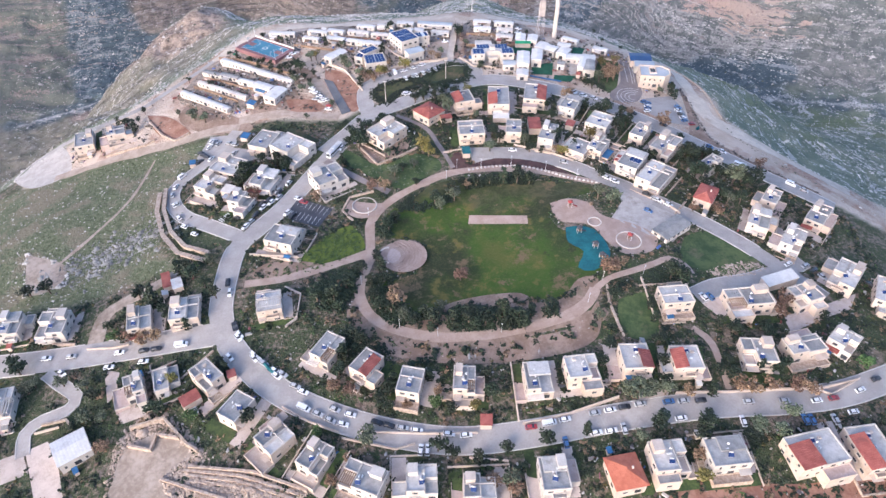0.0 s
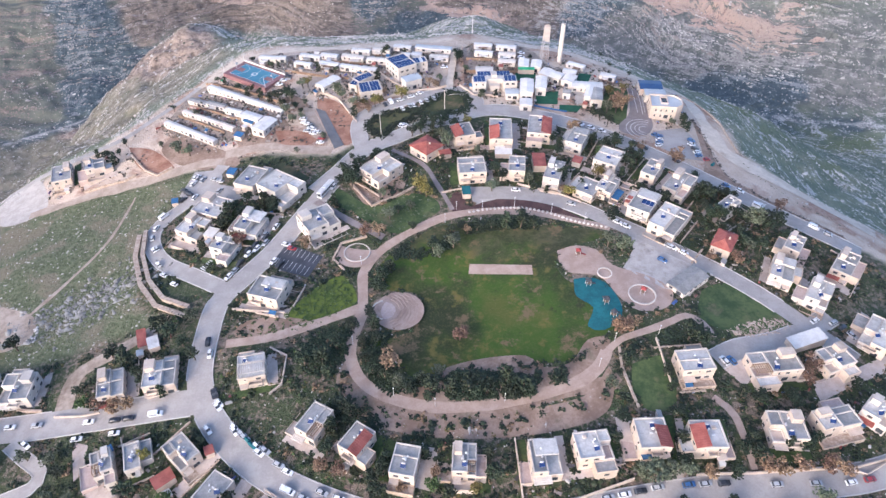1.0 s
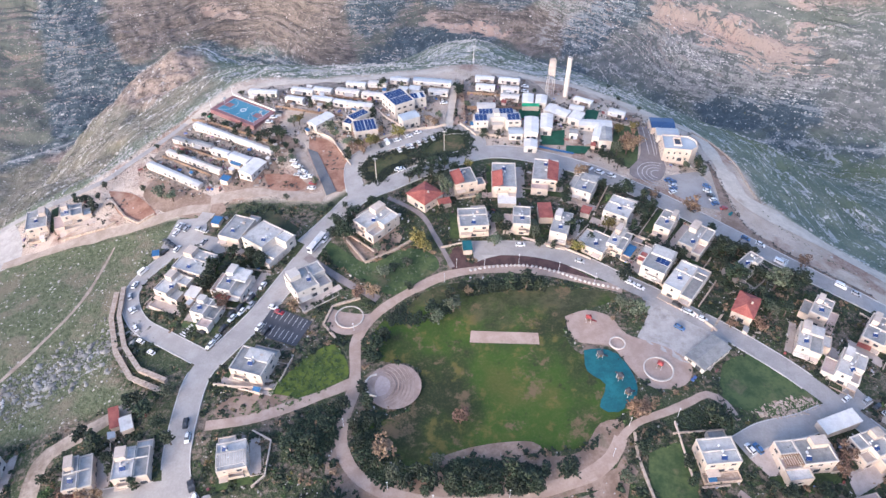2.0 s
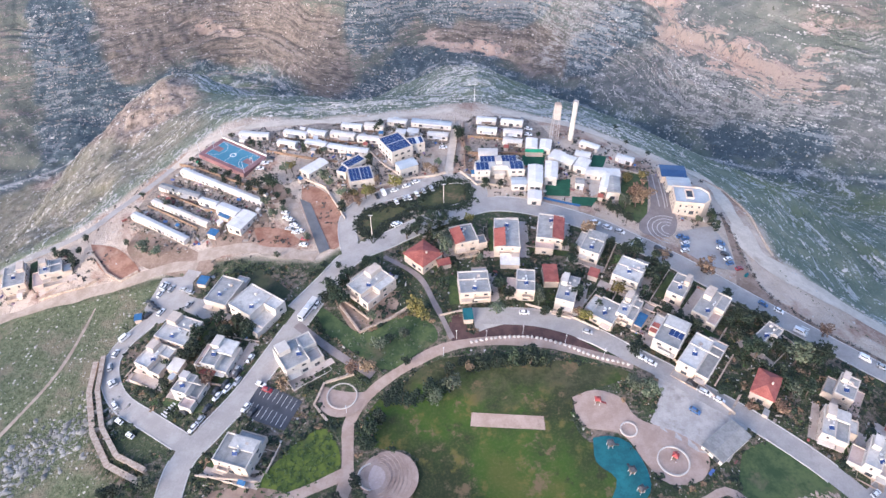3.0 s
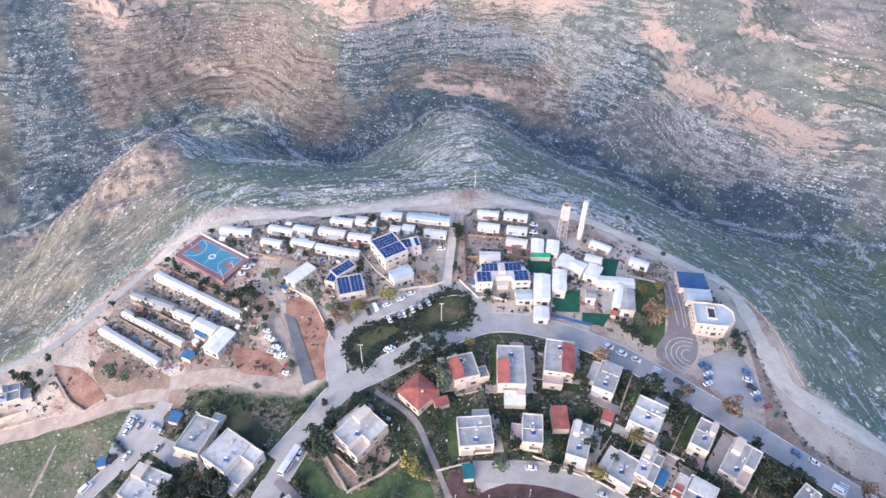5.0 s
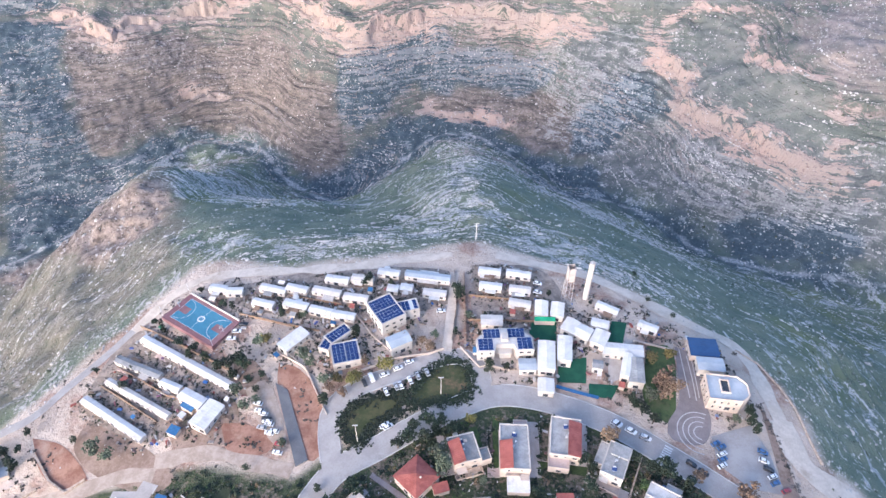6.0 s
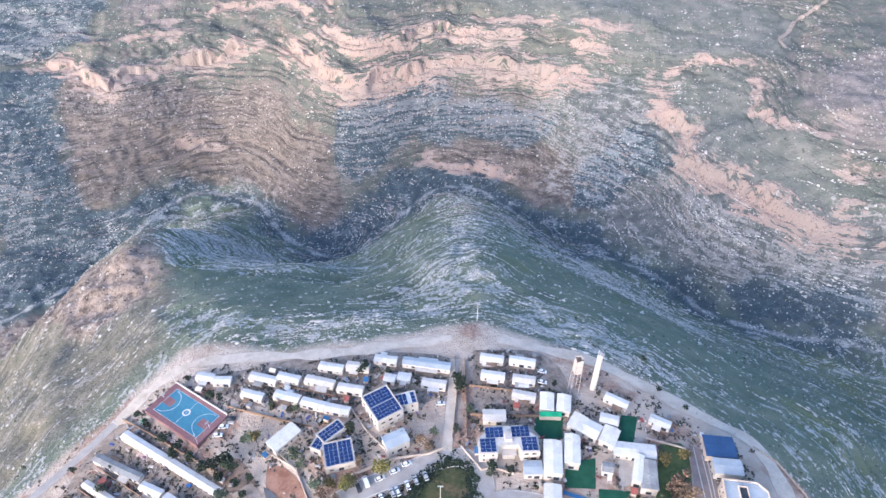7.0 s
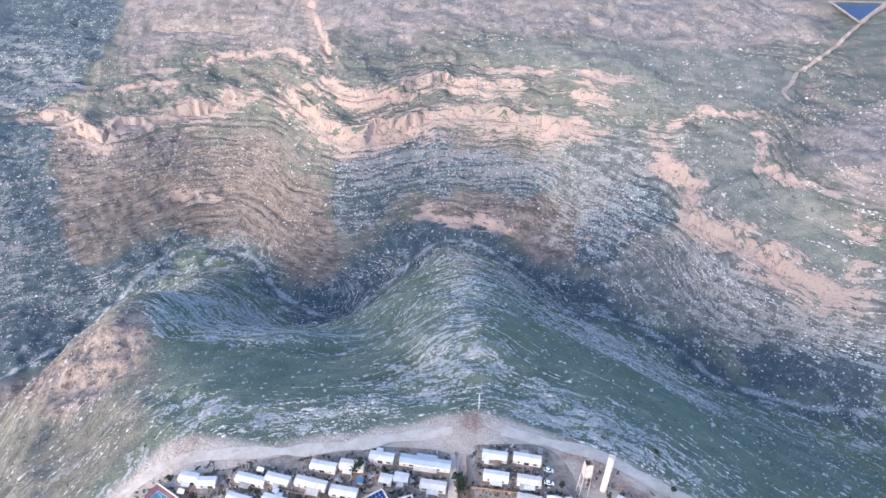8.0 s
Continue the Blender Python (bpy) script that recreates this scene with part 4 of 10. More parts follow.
def tank_mesh():
    t, p, s = Geo(), Geo(), Geo()
    t.tube((-0.6, 0.35, 1.25), (0.6, 0.35, 1.25), 0.28, seg=10)
    p.add([(-0.95, -0.9, 0.25), (0.95, -0.9, 0.25), (0.95, 0.25, 1.0), (-0.95, 0.25, 1.0), (-0.95, -0.86, 0.18), (0.95, -0.86, 0.18), (0.95, 0.29, 0.93), (-0.95, 0.29, 0.93)],
          [(0, 1, 2, 3), (7, 6, 5, 4), (0, 4, 5, 1), (1, 5, 6, 2), (2, 6, 7, 3), (3, 7, 4, 0)])
    s.add([(-.7, -.85, 0), (.7, -.85, 0), (.7, .4, 0), (-.7, .4, 0), (-.7, -.85, .2), (.7, -.85, .2), (.7, .4, .95), (-.7, .4, .95)],
          [(3, 2, 1, 0), (4, 5, 6, 7), (0, 1, 5, 4), (1, 2, 6, 5), (2, 3, 7, 6), (3, 0, 4, 7)])
    return t.mesh("tank", M_SHEET_WHITE, True), p.mesh("panel", M_SOLAR), s.mesh("stand", M_METAL)


HEATER = tank_mesh()
AIRCON = Geo().prism([(-.45, -.2), (-.4, -.25), (.4, -.25), (.45, -.2), (.45, .2), (-.45, .2)], 0, 0.75).mesh("air_conditioner", M_METAL)


def heater_on(parent, x, y, z, turn):
    t = part("solar_water_heater", HEATER[2], None, parent, "white tank over a dark sloping panel", pose(x, y, z, 0, 0, turn))
    part("tank", HEATER[0], None, t)
    part("panel", HEATER[1], None, t)


def block(parent, rnd, x0, x1, y0, y1, h, wall, roof, storeys, sink=2.0, parapet=0.55, faces="sew", name="wall"):
    """A flat-roofed volume with a parapet, and windows on the named faces."""
    part(name, Geo().quad_box(x0, x1, y0, y1, -sink, h), wall, parent)
    part("roof", Geo().quad_box(x0 + 0.25, x1 - 0.25, y0 + 0.25, y1 - 0.25, h - 0.1, h + 0.08), roof, parent)
    g = Geo()
    g.ring(x0 - 0.06, x1 + 0.06, y0 - 0.06, y1 + 0.06, h, h + parapet, 0.36)
    part("parapet", g, M_WHITE, parent)
    if storeys:
        if "s" in faces:
            windows_on(parent, rnd, x0 + 0.5, x1 - 0.5, y0, 0, storeys, 0)
        if "n" in faces:
            windows_on(parent, rnd, -x1 + 0.5, -x0 - 0.5, -y1, 0, storeys, 180)
        if "w" in faces:
            windows_on(parent, rnd, -y1 + 0.5, -y0 - 0.5, x0, 0, storeys, -90)
        if "e" in faces:
            windows_on(parent, rnd, y0 + 0.5, y1 - 0.5, -x1, 0, storeys, 90)


def hip_roof(x0, x1, y0, y1, z, rise, over=0.5):
    """A hipped roof of tile courses with a thickness."""
    g = Geo()
    x0, x1, y0, y1 = x0 - over, x1 + over, y0 - over, y1 + over
    s = min(x1 - x0, y1 - y0) / 2 - .02
    n = max(4, int(s / 0.45))
    rings = [(0.0, -.12)]
    for i in range(n):
        rings += [(i / n, rise * i / n + .07), ((i + 1) / n, rise * (i + 1) / n)]
    for a, u in rings:
        g.v += [(x0 + a * s, y0 + a * s, z + u), (x1 - a * s, y0 + a * s, z + u), (x1 - a * s, y1 - a * s, z + u), (x0 + a * s, y1 - a * s, z + u)]
    g.f += [(3, 2, 1, 0)] + [(i * 4 + j, i * 4 + (j + 1) % 4, i * 4 + 4 + (j + 1) % 4, i * 4 + 4 + j) for i in range(len(rings) - 1) for j in range(4)]
    k = (len(rings) - 1) * 4
    g.f.append((k, k + 1, k + 2, k + 3))
    return g


def lean_roof(x0, x1, y0, y1, low, high, falls_east, thick=.16):
    """A single tiled pitch with raised ribs along its fall, one closed sheet."""
    g = Geo()
    za, zb = (high, low) if falls_east else (low, high)
    n = max(8, 2 * int((y1 - y0) / .8))
    ys, ups = [], []
    for i in range(n):
        ys += [y0 + (y1 - y0) * i / n, y0 + (y1 - y0) * (i + 1) / n]
        ups += [.09 * (i % 2)] * 2
    k = len(ys)
    g.v = [(x, y, z + up) for x, z in ((x0, za), (x1, zb)) for y, up in zip(ys, ups)] + [(x0, y0, za - thick), (x1, y0, zb - thick), (x1, y1, zb - thick), (x0, y1, za - thick)]
    g.f = [(i, k + i, k + i + 1, i + 1) for i in range(k - 1)]
    b = 2 * k
    g.f += [(b + 3, b + 2, b + 1, b), (b, b + 1, k, 0), (b + 2, b + 3, k - 1, 2 * k - 1), tuple([b + 3, b] + list(range(k))), tuple([b + 1, b + 2] + list(range(2 * k - 1, k - 1, -1)))]
    return g


def pergola(parent, x0, x1, y0, y1, z0, z1, material):
    top = part("pergola", Geo().ring(x0 - .1, x1 + .1, y0 - .1, y1 + .1, z1, z1 + .2, .18), material, parent, "slatted roof pergola")
    post = Geo().quad_box(-.08, .08, -.08, .08, z0, z1).mesh("post", material)
    for x in (x0, x1):
        for y in (y0, y1):
            part("post", post, None, top, at=pose(x, y, 0))
    slat = Geo().quad_box(-.14, .14, y0 - .3, y1 + .3, z1 + .2, z1 + .36).mesh("slat", material)
    n = int((x1 - x0) / 0.7)
    for i in range(n + 1):
        part("slat", slat, None, top, at=pose(x0 + (x1 - x0) * i / n, 0, 0))


HOUSE_WORDS = {"w": "cream rendered villa with a white flat roof", "g": "cream rendered villa with a grey flat roof",
               "r": "cream villa with a partly red tiled roof", "p": "pale villa with a slatted roof pergola",
               "q": "cream villa with red tiles beside a flat roof", "s": "cream villa with a blue solar array on its roof"}
_count = [0]
VILLAS = []


def low_ground(x, y, rot, w, d):
    a = radians(rot)
    FOOTPRINTS.append((x, y, a, w / 2, d / 2))
    cs = [(x + u * w * math.cos(a) - v * d * math.sin(a), y + u * w * math.sin(a) + v * d * math.cos(a)) for u in (-.5, .5) for v in (-.5, .5)]
    return [gz(*c) for c in cs]


def house(x, y, rot, w, d, h, style, annex="", patio=""):
    """A two-storey villa: stepped volumes, parapets, stair room, water heater, windows."""
    _count[0] += 1
    rnd = random.Random(_count[0] * 17 + 3)
    zs = low_ground(x, y, rot, w, d)
    z = sum(zs) / 4
    sink = z - min(zs) + 0.8
    t = thing("house", HOUSE_WORDS[style] + " among gardens", "house", x, y, rot, z, "villas of the hilltop village")
    wall = rnd.choice((M_CREAM, M_CREAM, M_WHITE))
    roof = M_ROOF_GREY if style == "g" else rnd.choice((M_ROOF_WHITE, M_ROOF_GREY))
    VILLAS.append((x, y, radians(rot), w / 2, d / 2))
    x0, x1, y0, y1 = -w / 2, w / 2, -d / 2, d / 2
    storeys = 2 if h > 5.5 else 1
    # a corner of the upper storey steps back to a terrace
    cut = rnd.choice((0, 1, 2, 3)) if storeys == 2 else 9
    if style in "rq":
        cut = 3
    if cut in (0, 1):
        k = w * rnd.uniform(0.3, 0.42)
        kd = d * rnd.uniform(0.4, 0.6)
        xa, xb = (x0, x0 + k) if cut == 0 else (x1 - k, x1)
        ma, mb = (x0 + k, x1) if cut == 0 else (x0, x1 - k)
        block(t, rnd, ma, mb, y0, y1, h, wall, roof, 2, sink, faces="s" + ("e" if cut == 0 else "w"))
        block(t, rnd, xa, xb, y0 + kd, y1, h, wall, roof, 2, sink, faces="" + ("w" if cut == 0 else "e"))
        block(t, rnd, xa, xb, y0, y0 + kd - 0.02, 3.4, wall, rnd.choice((M_YARD, M_PLAZA, roof)), 1, sink, parapet=0.8, faces="s" + ("w" if cut == 0 else "e"), name="terrace_wall")
        if rnd.random() < 0.35 or style == "p":
            pergola(t, xa + 0.3, xb - 0.3, y0 + 0.3, y0 + kd - 0.5, 3.4, 5.9, rnd.choice((M_WOOD, M_WHITE)))
    elif cut == 2 and style in "wg":
        k = rnd.uniform(.45, .6)
        xm, low = x0 + w * k, h - rnd.choice((.7, 1.0, 2.4))
        block(t, rnd, x0, xm, y0, y1, h, wall, roof, 2, sink, faces="sw")
        block(t, rnd, xm + .02, x1, y0 + rnd.choice((0, .8)), y1 - rnd.choice((0, 1.0)), low, wall, M_ROOF_GREY if roof is M_ROOF_WHITE else M_ROOF_WHITE, 1, sink, faces="se")
    else:
        block(t, rnd, x0, x1, y0, y1, h, wall, roof, storeys, sink)
        if style == "p":
            pergola(t, x0 + 0.5, x1 - 0.5, y0 + 0.5, y0 + d * 0.5, h, h + 2.3, M_WHITE)
    # stair room on the roof
    if style in "wg" and storeys == 2 and rnd.random() < 0.6:
        sx = x1 - w * 0.36 if rnd.random() < 0.5 and cut != 1 else x0 + 0.7
        if cut == 0:
            sx = x1 - w * 0.36
        if cut == 1 or cut == 2:
            sx = x0 + 0.7
        sy = y1 - d * 0.42
        part("stair_room", Geo().quad_box(sx, sx + w * 0.3, sy, y1 - 0.6, h + 0.08, h + 2.3).quad_box(sx - 0.12, sx + w * 0.3 + 0.12, sy - 0.12, y1 - 0.48, h + 2.3, h + 2.5), wall, t)
    if style in "rq":
        a, b = (x1 - w * .42, x1 + .25) if style == "q" else (x0 - .25, x0 + w * .42)
        part("tiled_roof", lean_roof(a, b, y0 - .25, y0 + d * rnd.uniform(.6, .9), h + .62, h + 1.9, style == "q"), M_TILE, t, "red tiled roof")
    # the roof is divided by low walls and a raised part, and a balcony or an awning shades the front
    elif storeys == 2 and cut not in (0, 1):
        yc = y0 + d * rnd.uniform(.45, .62)
        if rnd.random() < .5:
            part("raised_roof", Geo().quad_box(x0 + w * rnd.uniform(.05, .4), x1 - .45, yc, y1 - .45, h + .09, h + rnd.uniform(.7, 1.1)), rnd.choice((M_ROOF_WHITE, M_ROOF_GREY)), t)
        else:
            part("roof_wall", Geo().quad_box(x0 + .35, x1 - .35, yc, yc + .3, h + .09, h + .62), M_WHITE, t)
    if storeys == 2 and annex != "s" and patio != "s":
        bw, bx = w * rnd.uniform(.3, .5), rnd.uniform(-.2, .2) * w
        kind = rnd.random()
        if kind < .45:
            part("balcony", Geo().quad_box(bx - bw / 2, bx + bw / 2, y0 - 1.7, y0 - .03, 3.0, 3.2).ring(bx - bw / 2, bx + bw / 2, y0 - 1.7, y0 - .05, 3.2, 4.1, .14), wall, t)
        elif kind < .8:
            part("front_terrace", Geo().quad_box(x0 - .2, x1 + .2, y0 - 3.4, y0 - .03, -sink - 1.2, .12).ring(x0 - .2, x1 + .2, y0 - 3.4, y0 - .05, .12, .8, .2), rnd.choice((M_YARD, M_CREAM, M_STONE)), t)
        else:
            part("awning_roof", lean_roof(x0 - .1, x0 + w * .6, y0 - 2.6, y0 - .05, 2.9, 3.3, False), rnd.choice((M_TILE, M_SHEET_CREAM, M_TILE)), t)
    if style == "s":
        solar_array(t, x0 + w * 0.4, x1 - 0.5, y0 + d * 0.35, y1 - 0.5, h + 0.1, 12)
    # a lower wing, and a paved terrace behind a low wall
    sides = {"s": (0, w, d), "n": (180, w, d), "e": (90, d, w), "w": (-90, d, w)}
    if annex:
        turn, a, off = sides[annex]
        deep, wide = rnd.uniform(3.0, 4.5), a * rnd.uniform(.45, .8)
        e = rnd.choice((-1, 1)) * (a - wide) / 2
        m = pose(0, 0, 0, 0, 0, turn)
        hh = rnd.choice((3.0, 3.2, 3.6))
        part("wing", Geo().quad_box(e - wide / 2, e + wide / 2, -off / 2 - deep, -off / 2 - .02, -sink - 1, hh), wall, t, at=m)
        part("wing_roof", Geo().quad_box(e - wide / 2 + .2, e + wide / 2 - .2, -off / 2 - deep + .2, -off / 2 - .2, hh - .1, hh + .06), rnd.choice((M_ROOF_WHITE, M_ROOF_GREY, M_ROOF_WHITE, M_PLAZA)), t, at=m)
        part("wing_parapet", Geo().ring(e - wide / 2 - .05, e + wide / 2 + .05, -off / 2 - deep - .05, -off / 2 - .03, hh, hh + .5, .22), wall, t, at=m)
        wn = part("window", WINDOWS["wide"][0], None, t, at=m @ pose(e, -off / 2 - deep, .9))
        part("pane", WINDOWS["wide"][1], None, wn)
    if patio:
        turn, a, off = sides[patio]
        deep = rnd.uniform(3.5, 5.5)
        m = pose(0, 0, 0, 0, 0, turn)
        part("terrace_floor", Geo().quad_box(-a / 2 - .5, a / 2 + .5, -off / 2 - deep, -off / 2 - .02, -sink - 1.2, .1), rnd.choice((M_STONE, M_YARD, M_YARD, M_PLAZA)), t, at=m)
        part("terrace_rail", Geo().ring(-a / 2 - .5, a / 2 + .5, -off / 2 - deep, -off / 2 - .05, .1, .55, .16), wall, t, at=m)
    # porch and small things on the roof
    ps = rnd.choice((-1, 1))
    pw, pd = w * rnd.uniform(0.28, 0.4), rnd.uniform(1.8, 2.8)
    px = ps * (w / 2 - pw / 2 - 0.4)
    if annex != "s":
        part("porch", Geo().quad_box(px - pw / 2, px + pw / 2, y0 - pd, y0 - 0.02, 2.75, 2.95), wall, t)
    if style != "s":
        hx = rnd.uniform(x0 + w * 0.45, x0 + w * 0.55) if cut != 2 else x0 + w * .3
        heater_on(t, hx, rnd.uniform(y0 + d * 0.2, y0 + d * 0.4) if style not in "prq" else y1 - d * 0.25, h + 0.08, -rot + rnd.uniform(-15, 15))
        for _ in range(rnd.randint(1, 2)):
            part("air_conditioner", AIRCON, None, t, at=pose(hx + rnd.uniform(-1.2, 1.2), y1 - d * 0.5 + rnd.uniform(-0.6, 0.6), h + 0.08, 0, 0, rnd.choice((0, 90))))
        if rnd.random() < .7:
            part("roof_hatch", Geo().quad_box(-.6, .6, -.5, .5, 0, .7), wall, t, at=pose(x0 + w * rnd.uniform(.6, .85) if cut not in (1, 2) else x0 + w * .3, y1 - d * rnd.uniform(.15, .3), h + .08))
        dish = Geo().tube((0, 0, 0), (0, 0, .9), .04, seg=5).tube((0, -.1, .9), (0, .06, 1.0), .42, .3, 10)
        part("satellite_dish", dish, M_METAL, t, at=pose(x0 + w * (rnd.uniform(.5, .6) if cut != 2 else .35), y1 - d * rnd.uniform(.3, .45), h + .08, 0, 0, rnd.uniform(100, 220) - rot))
    return t


def rnd_rows(n):
    return {i for i in range(n) if i % 5 == 4}


def solar_array(parent, x0, x1, y0, y1, z, tilt=0, gap=0.0, name="solar_rack"):
    """Rows of dark panels with pale gaps on a low frame."""
    nx, ny = max(1, round((x1 - x0) / 1.9)), max(1, round((y1 - y0) / 1.6))
    frame_geo = Geo().quad_box(x0, x1, y0, y1, z, z + 0.1)
    arr = part(name, frame_geo, M_METAL, parent, "rows of dark blue solar panels")
    dx, dy = (x1 - x0) / nx, (y1 - y0) / ny
    open_rows = rnd_rows(nx)
    me = Geo().add([(-dx / 2 + .06, -dy / 2 + .05, 0.05), (dx / 2 - .06, -dy / 2 + .05, 0.05), (dx / 2 - .06, dy / 2 - .05, 0.05 + tilt * 0.01), (-dx / 2 + .06, dy / 2 - .05, 0.05 + tilt * 0.01),
                    (-dx / 2 + .06, -dy / 2 + .05, 0), (dx / 2 - .06, -dy / 2 + .05, 0), (dx / 2 - .06, dy / 2 - .05, 0), (-dx / 2 + .06, dy / 2 - .05, 0)],
                   [(0, 1, 2, 3), (7, 6, 5, 4), (0, 4, 5, 1), (1, 5, 6, 2), (2, 6, 7, 3), (3, 7, 4, 0)]).mesh("solar_panel", M_SOLAR)
    for i in range(nx):
        for j in range(ny):
            if i in open_rows and nx > 4:
                continue
            part("solar_panel", me, None, arr, at=pose(x0 + (i + .5) * dx, y0 + (j + .5) * dy, z + 0.11))


def red(x, y, rot, w, d, h, style):
    """A villa under a full hipped roof of red tiles."""
    _count[0] += 1
    rnd = random.Random(_count[0] * 17 + 3)
    zs = low_ground(x, y, rot, w, d)
    z = sum(zs) / 4
    t = thing("house", "cream villa under a full red tiled hipped roof", "house", x, y, rot, z, "villas of the hilltop village")
    h -= 1.2
    part("wall", Geo().quad_box(-w / 2 + .4, w / 2 - .4, -d / 2 + .4, d / 2 - .4, -(z - min(zs)) - .8, h), M_CREAM, t)
    part("roof", hip_roof(-w / 2 + .4, w / 2 - .4, -d / 2 + .4, d / 2 - .4, h + .12, 2.2), M_TILE_ORANGE if style == "o" else M_TILE, t, "orange clay tiles laid in courses" if style == "o" else "red clay tiles laid in courses")
    part("chimney", Geo().quad_box(w * .15, w * .15 + .6, -.3, .3, h + .6, h + 2.6), M_CREAM, t)
    for turn, a, off in ((0, w, d), (90, d, w), (-90, d, w)):
        sgn = -1 if turn in (0, 180) else -1
        windows_on(t, rnd, -a / 2 + 1, a / 2 - 1, sgn * (off / 2 - .4), 0, 1 if h < 5 else 2, turn)
    return t


def ribbed_roof(w, d, z, rise, step=1.1, rib=0.025):
    """A low gabled sheet roof along x, folded into ribs, as one skin with a thickness."""
    n = max(2, int(w / step)) * 2
    g = Geo()
    for i in range(n + 1):
        x = -w / 2 + w * i / n
        u = rib * (i % 2)
        g.v += [(x, -d / 2, z + u), (x, 0, z + rise + u), (x, d / 2, z + u), (x, d / 2, z - .1), (x, -d / 2, z - .1)]
    g.f += [(i * 5 + j, (i + 1) * 5 + j, (i + 1) * 5 + (j + 1) % 5, i * 5 + (j + 1) % 5) for i in range(n) for j in range(5)]
    g.f += [(4, 3, 2, 1, 0), tuple(n * 5 + j for j in range(5))]
    return g


def hall(x, y, rot, w, d, h, style):
    """A low public building or canopy with a plain roof."""
    _count[0] += 1
    rnd = random.Random(_count[0] * 17 + 3)
    zs = low_ground(x, y, rot, w, d)
    z = sum(zs) / 4
    roof, word = {"w": (M_SHEET_WHITE, "white sheet"), "c": (M_SHEET_CREAM, "cream sheet"), "b": (M_SHEET_BLUE, "pale blue-grey"), "g": (M_ROOF_GREY, "grey flat"),
                  "blue": (M_SHEET_DEEP, "deep blue sheet")}[style]
    t = thing("hall", "low public building with a %s roof" % word, "building", x, y, rot, z, "public buildings on the hilltop")
    part("wall", Geo().quad_box(-w / 2 + .3, w / 2 - .3, -d / 2 + .3, d / 2 - .3, -(z - min(zs)) - .8, h - .3), M_WHITE if style != "blue" else M_CREAM, t)
    if w >= d:
        part("roof", ribbed_roof(w, d, h - .28, d * .07), roof, t)
    else:
        part("roof", ribbed_roof(d, w, h - .28, w * .07), roof, t, at=pose(0, 0, 0, 0, 0, 90))
    for turn, a, off in ((0, w, d), (90, d, w), (-90, d, w)):
        windows_on(t, rnd, -a / 2 + .6, a / 2 - .6, -(off / 2 - .3), 0, 1, turn, 3.0, ("tall", "wide"))
    return t


def solar(x, y, rot, w, d, h, style):
    """A flat-roofed public building covered with solar panels."""
    _count[0] += 1
    rnd = random.Random(_count[0] * 17 + 3)
    zs = low_ground(x, y, rot, w, d)
    z = sum(zs) / 4
    t = thing("public_building", "white public building with a roof full of solar panels", "building", x, y, rot, z, "public buildings on the hilltop")
    block(t, rnd, -w / 2, w / 2, -d / 2, d / 2, h, M_WHITE, M_ROOF_WHITE, 2 if h > 5.5 else 1, z - min(zs) + .8, 0.4)
    k = 2 if w * d > 90 else 1
    for i in range(k):
        a = -w / 2 + .6 + i * (w - .8) / k
        solar_array(t, a, a + (w - .8) / k - .4, -d / 2 + .6, d / 2 - .6, h + .1)
    return t


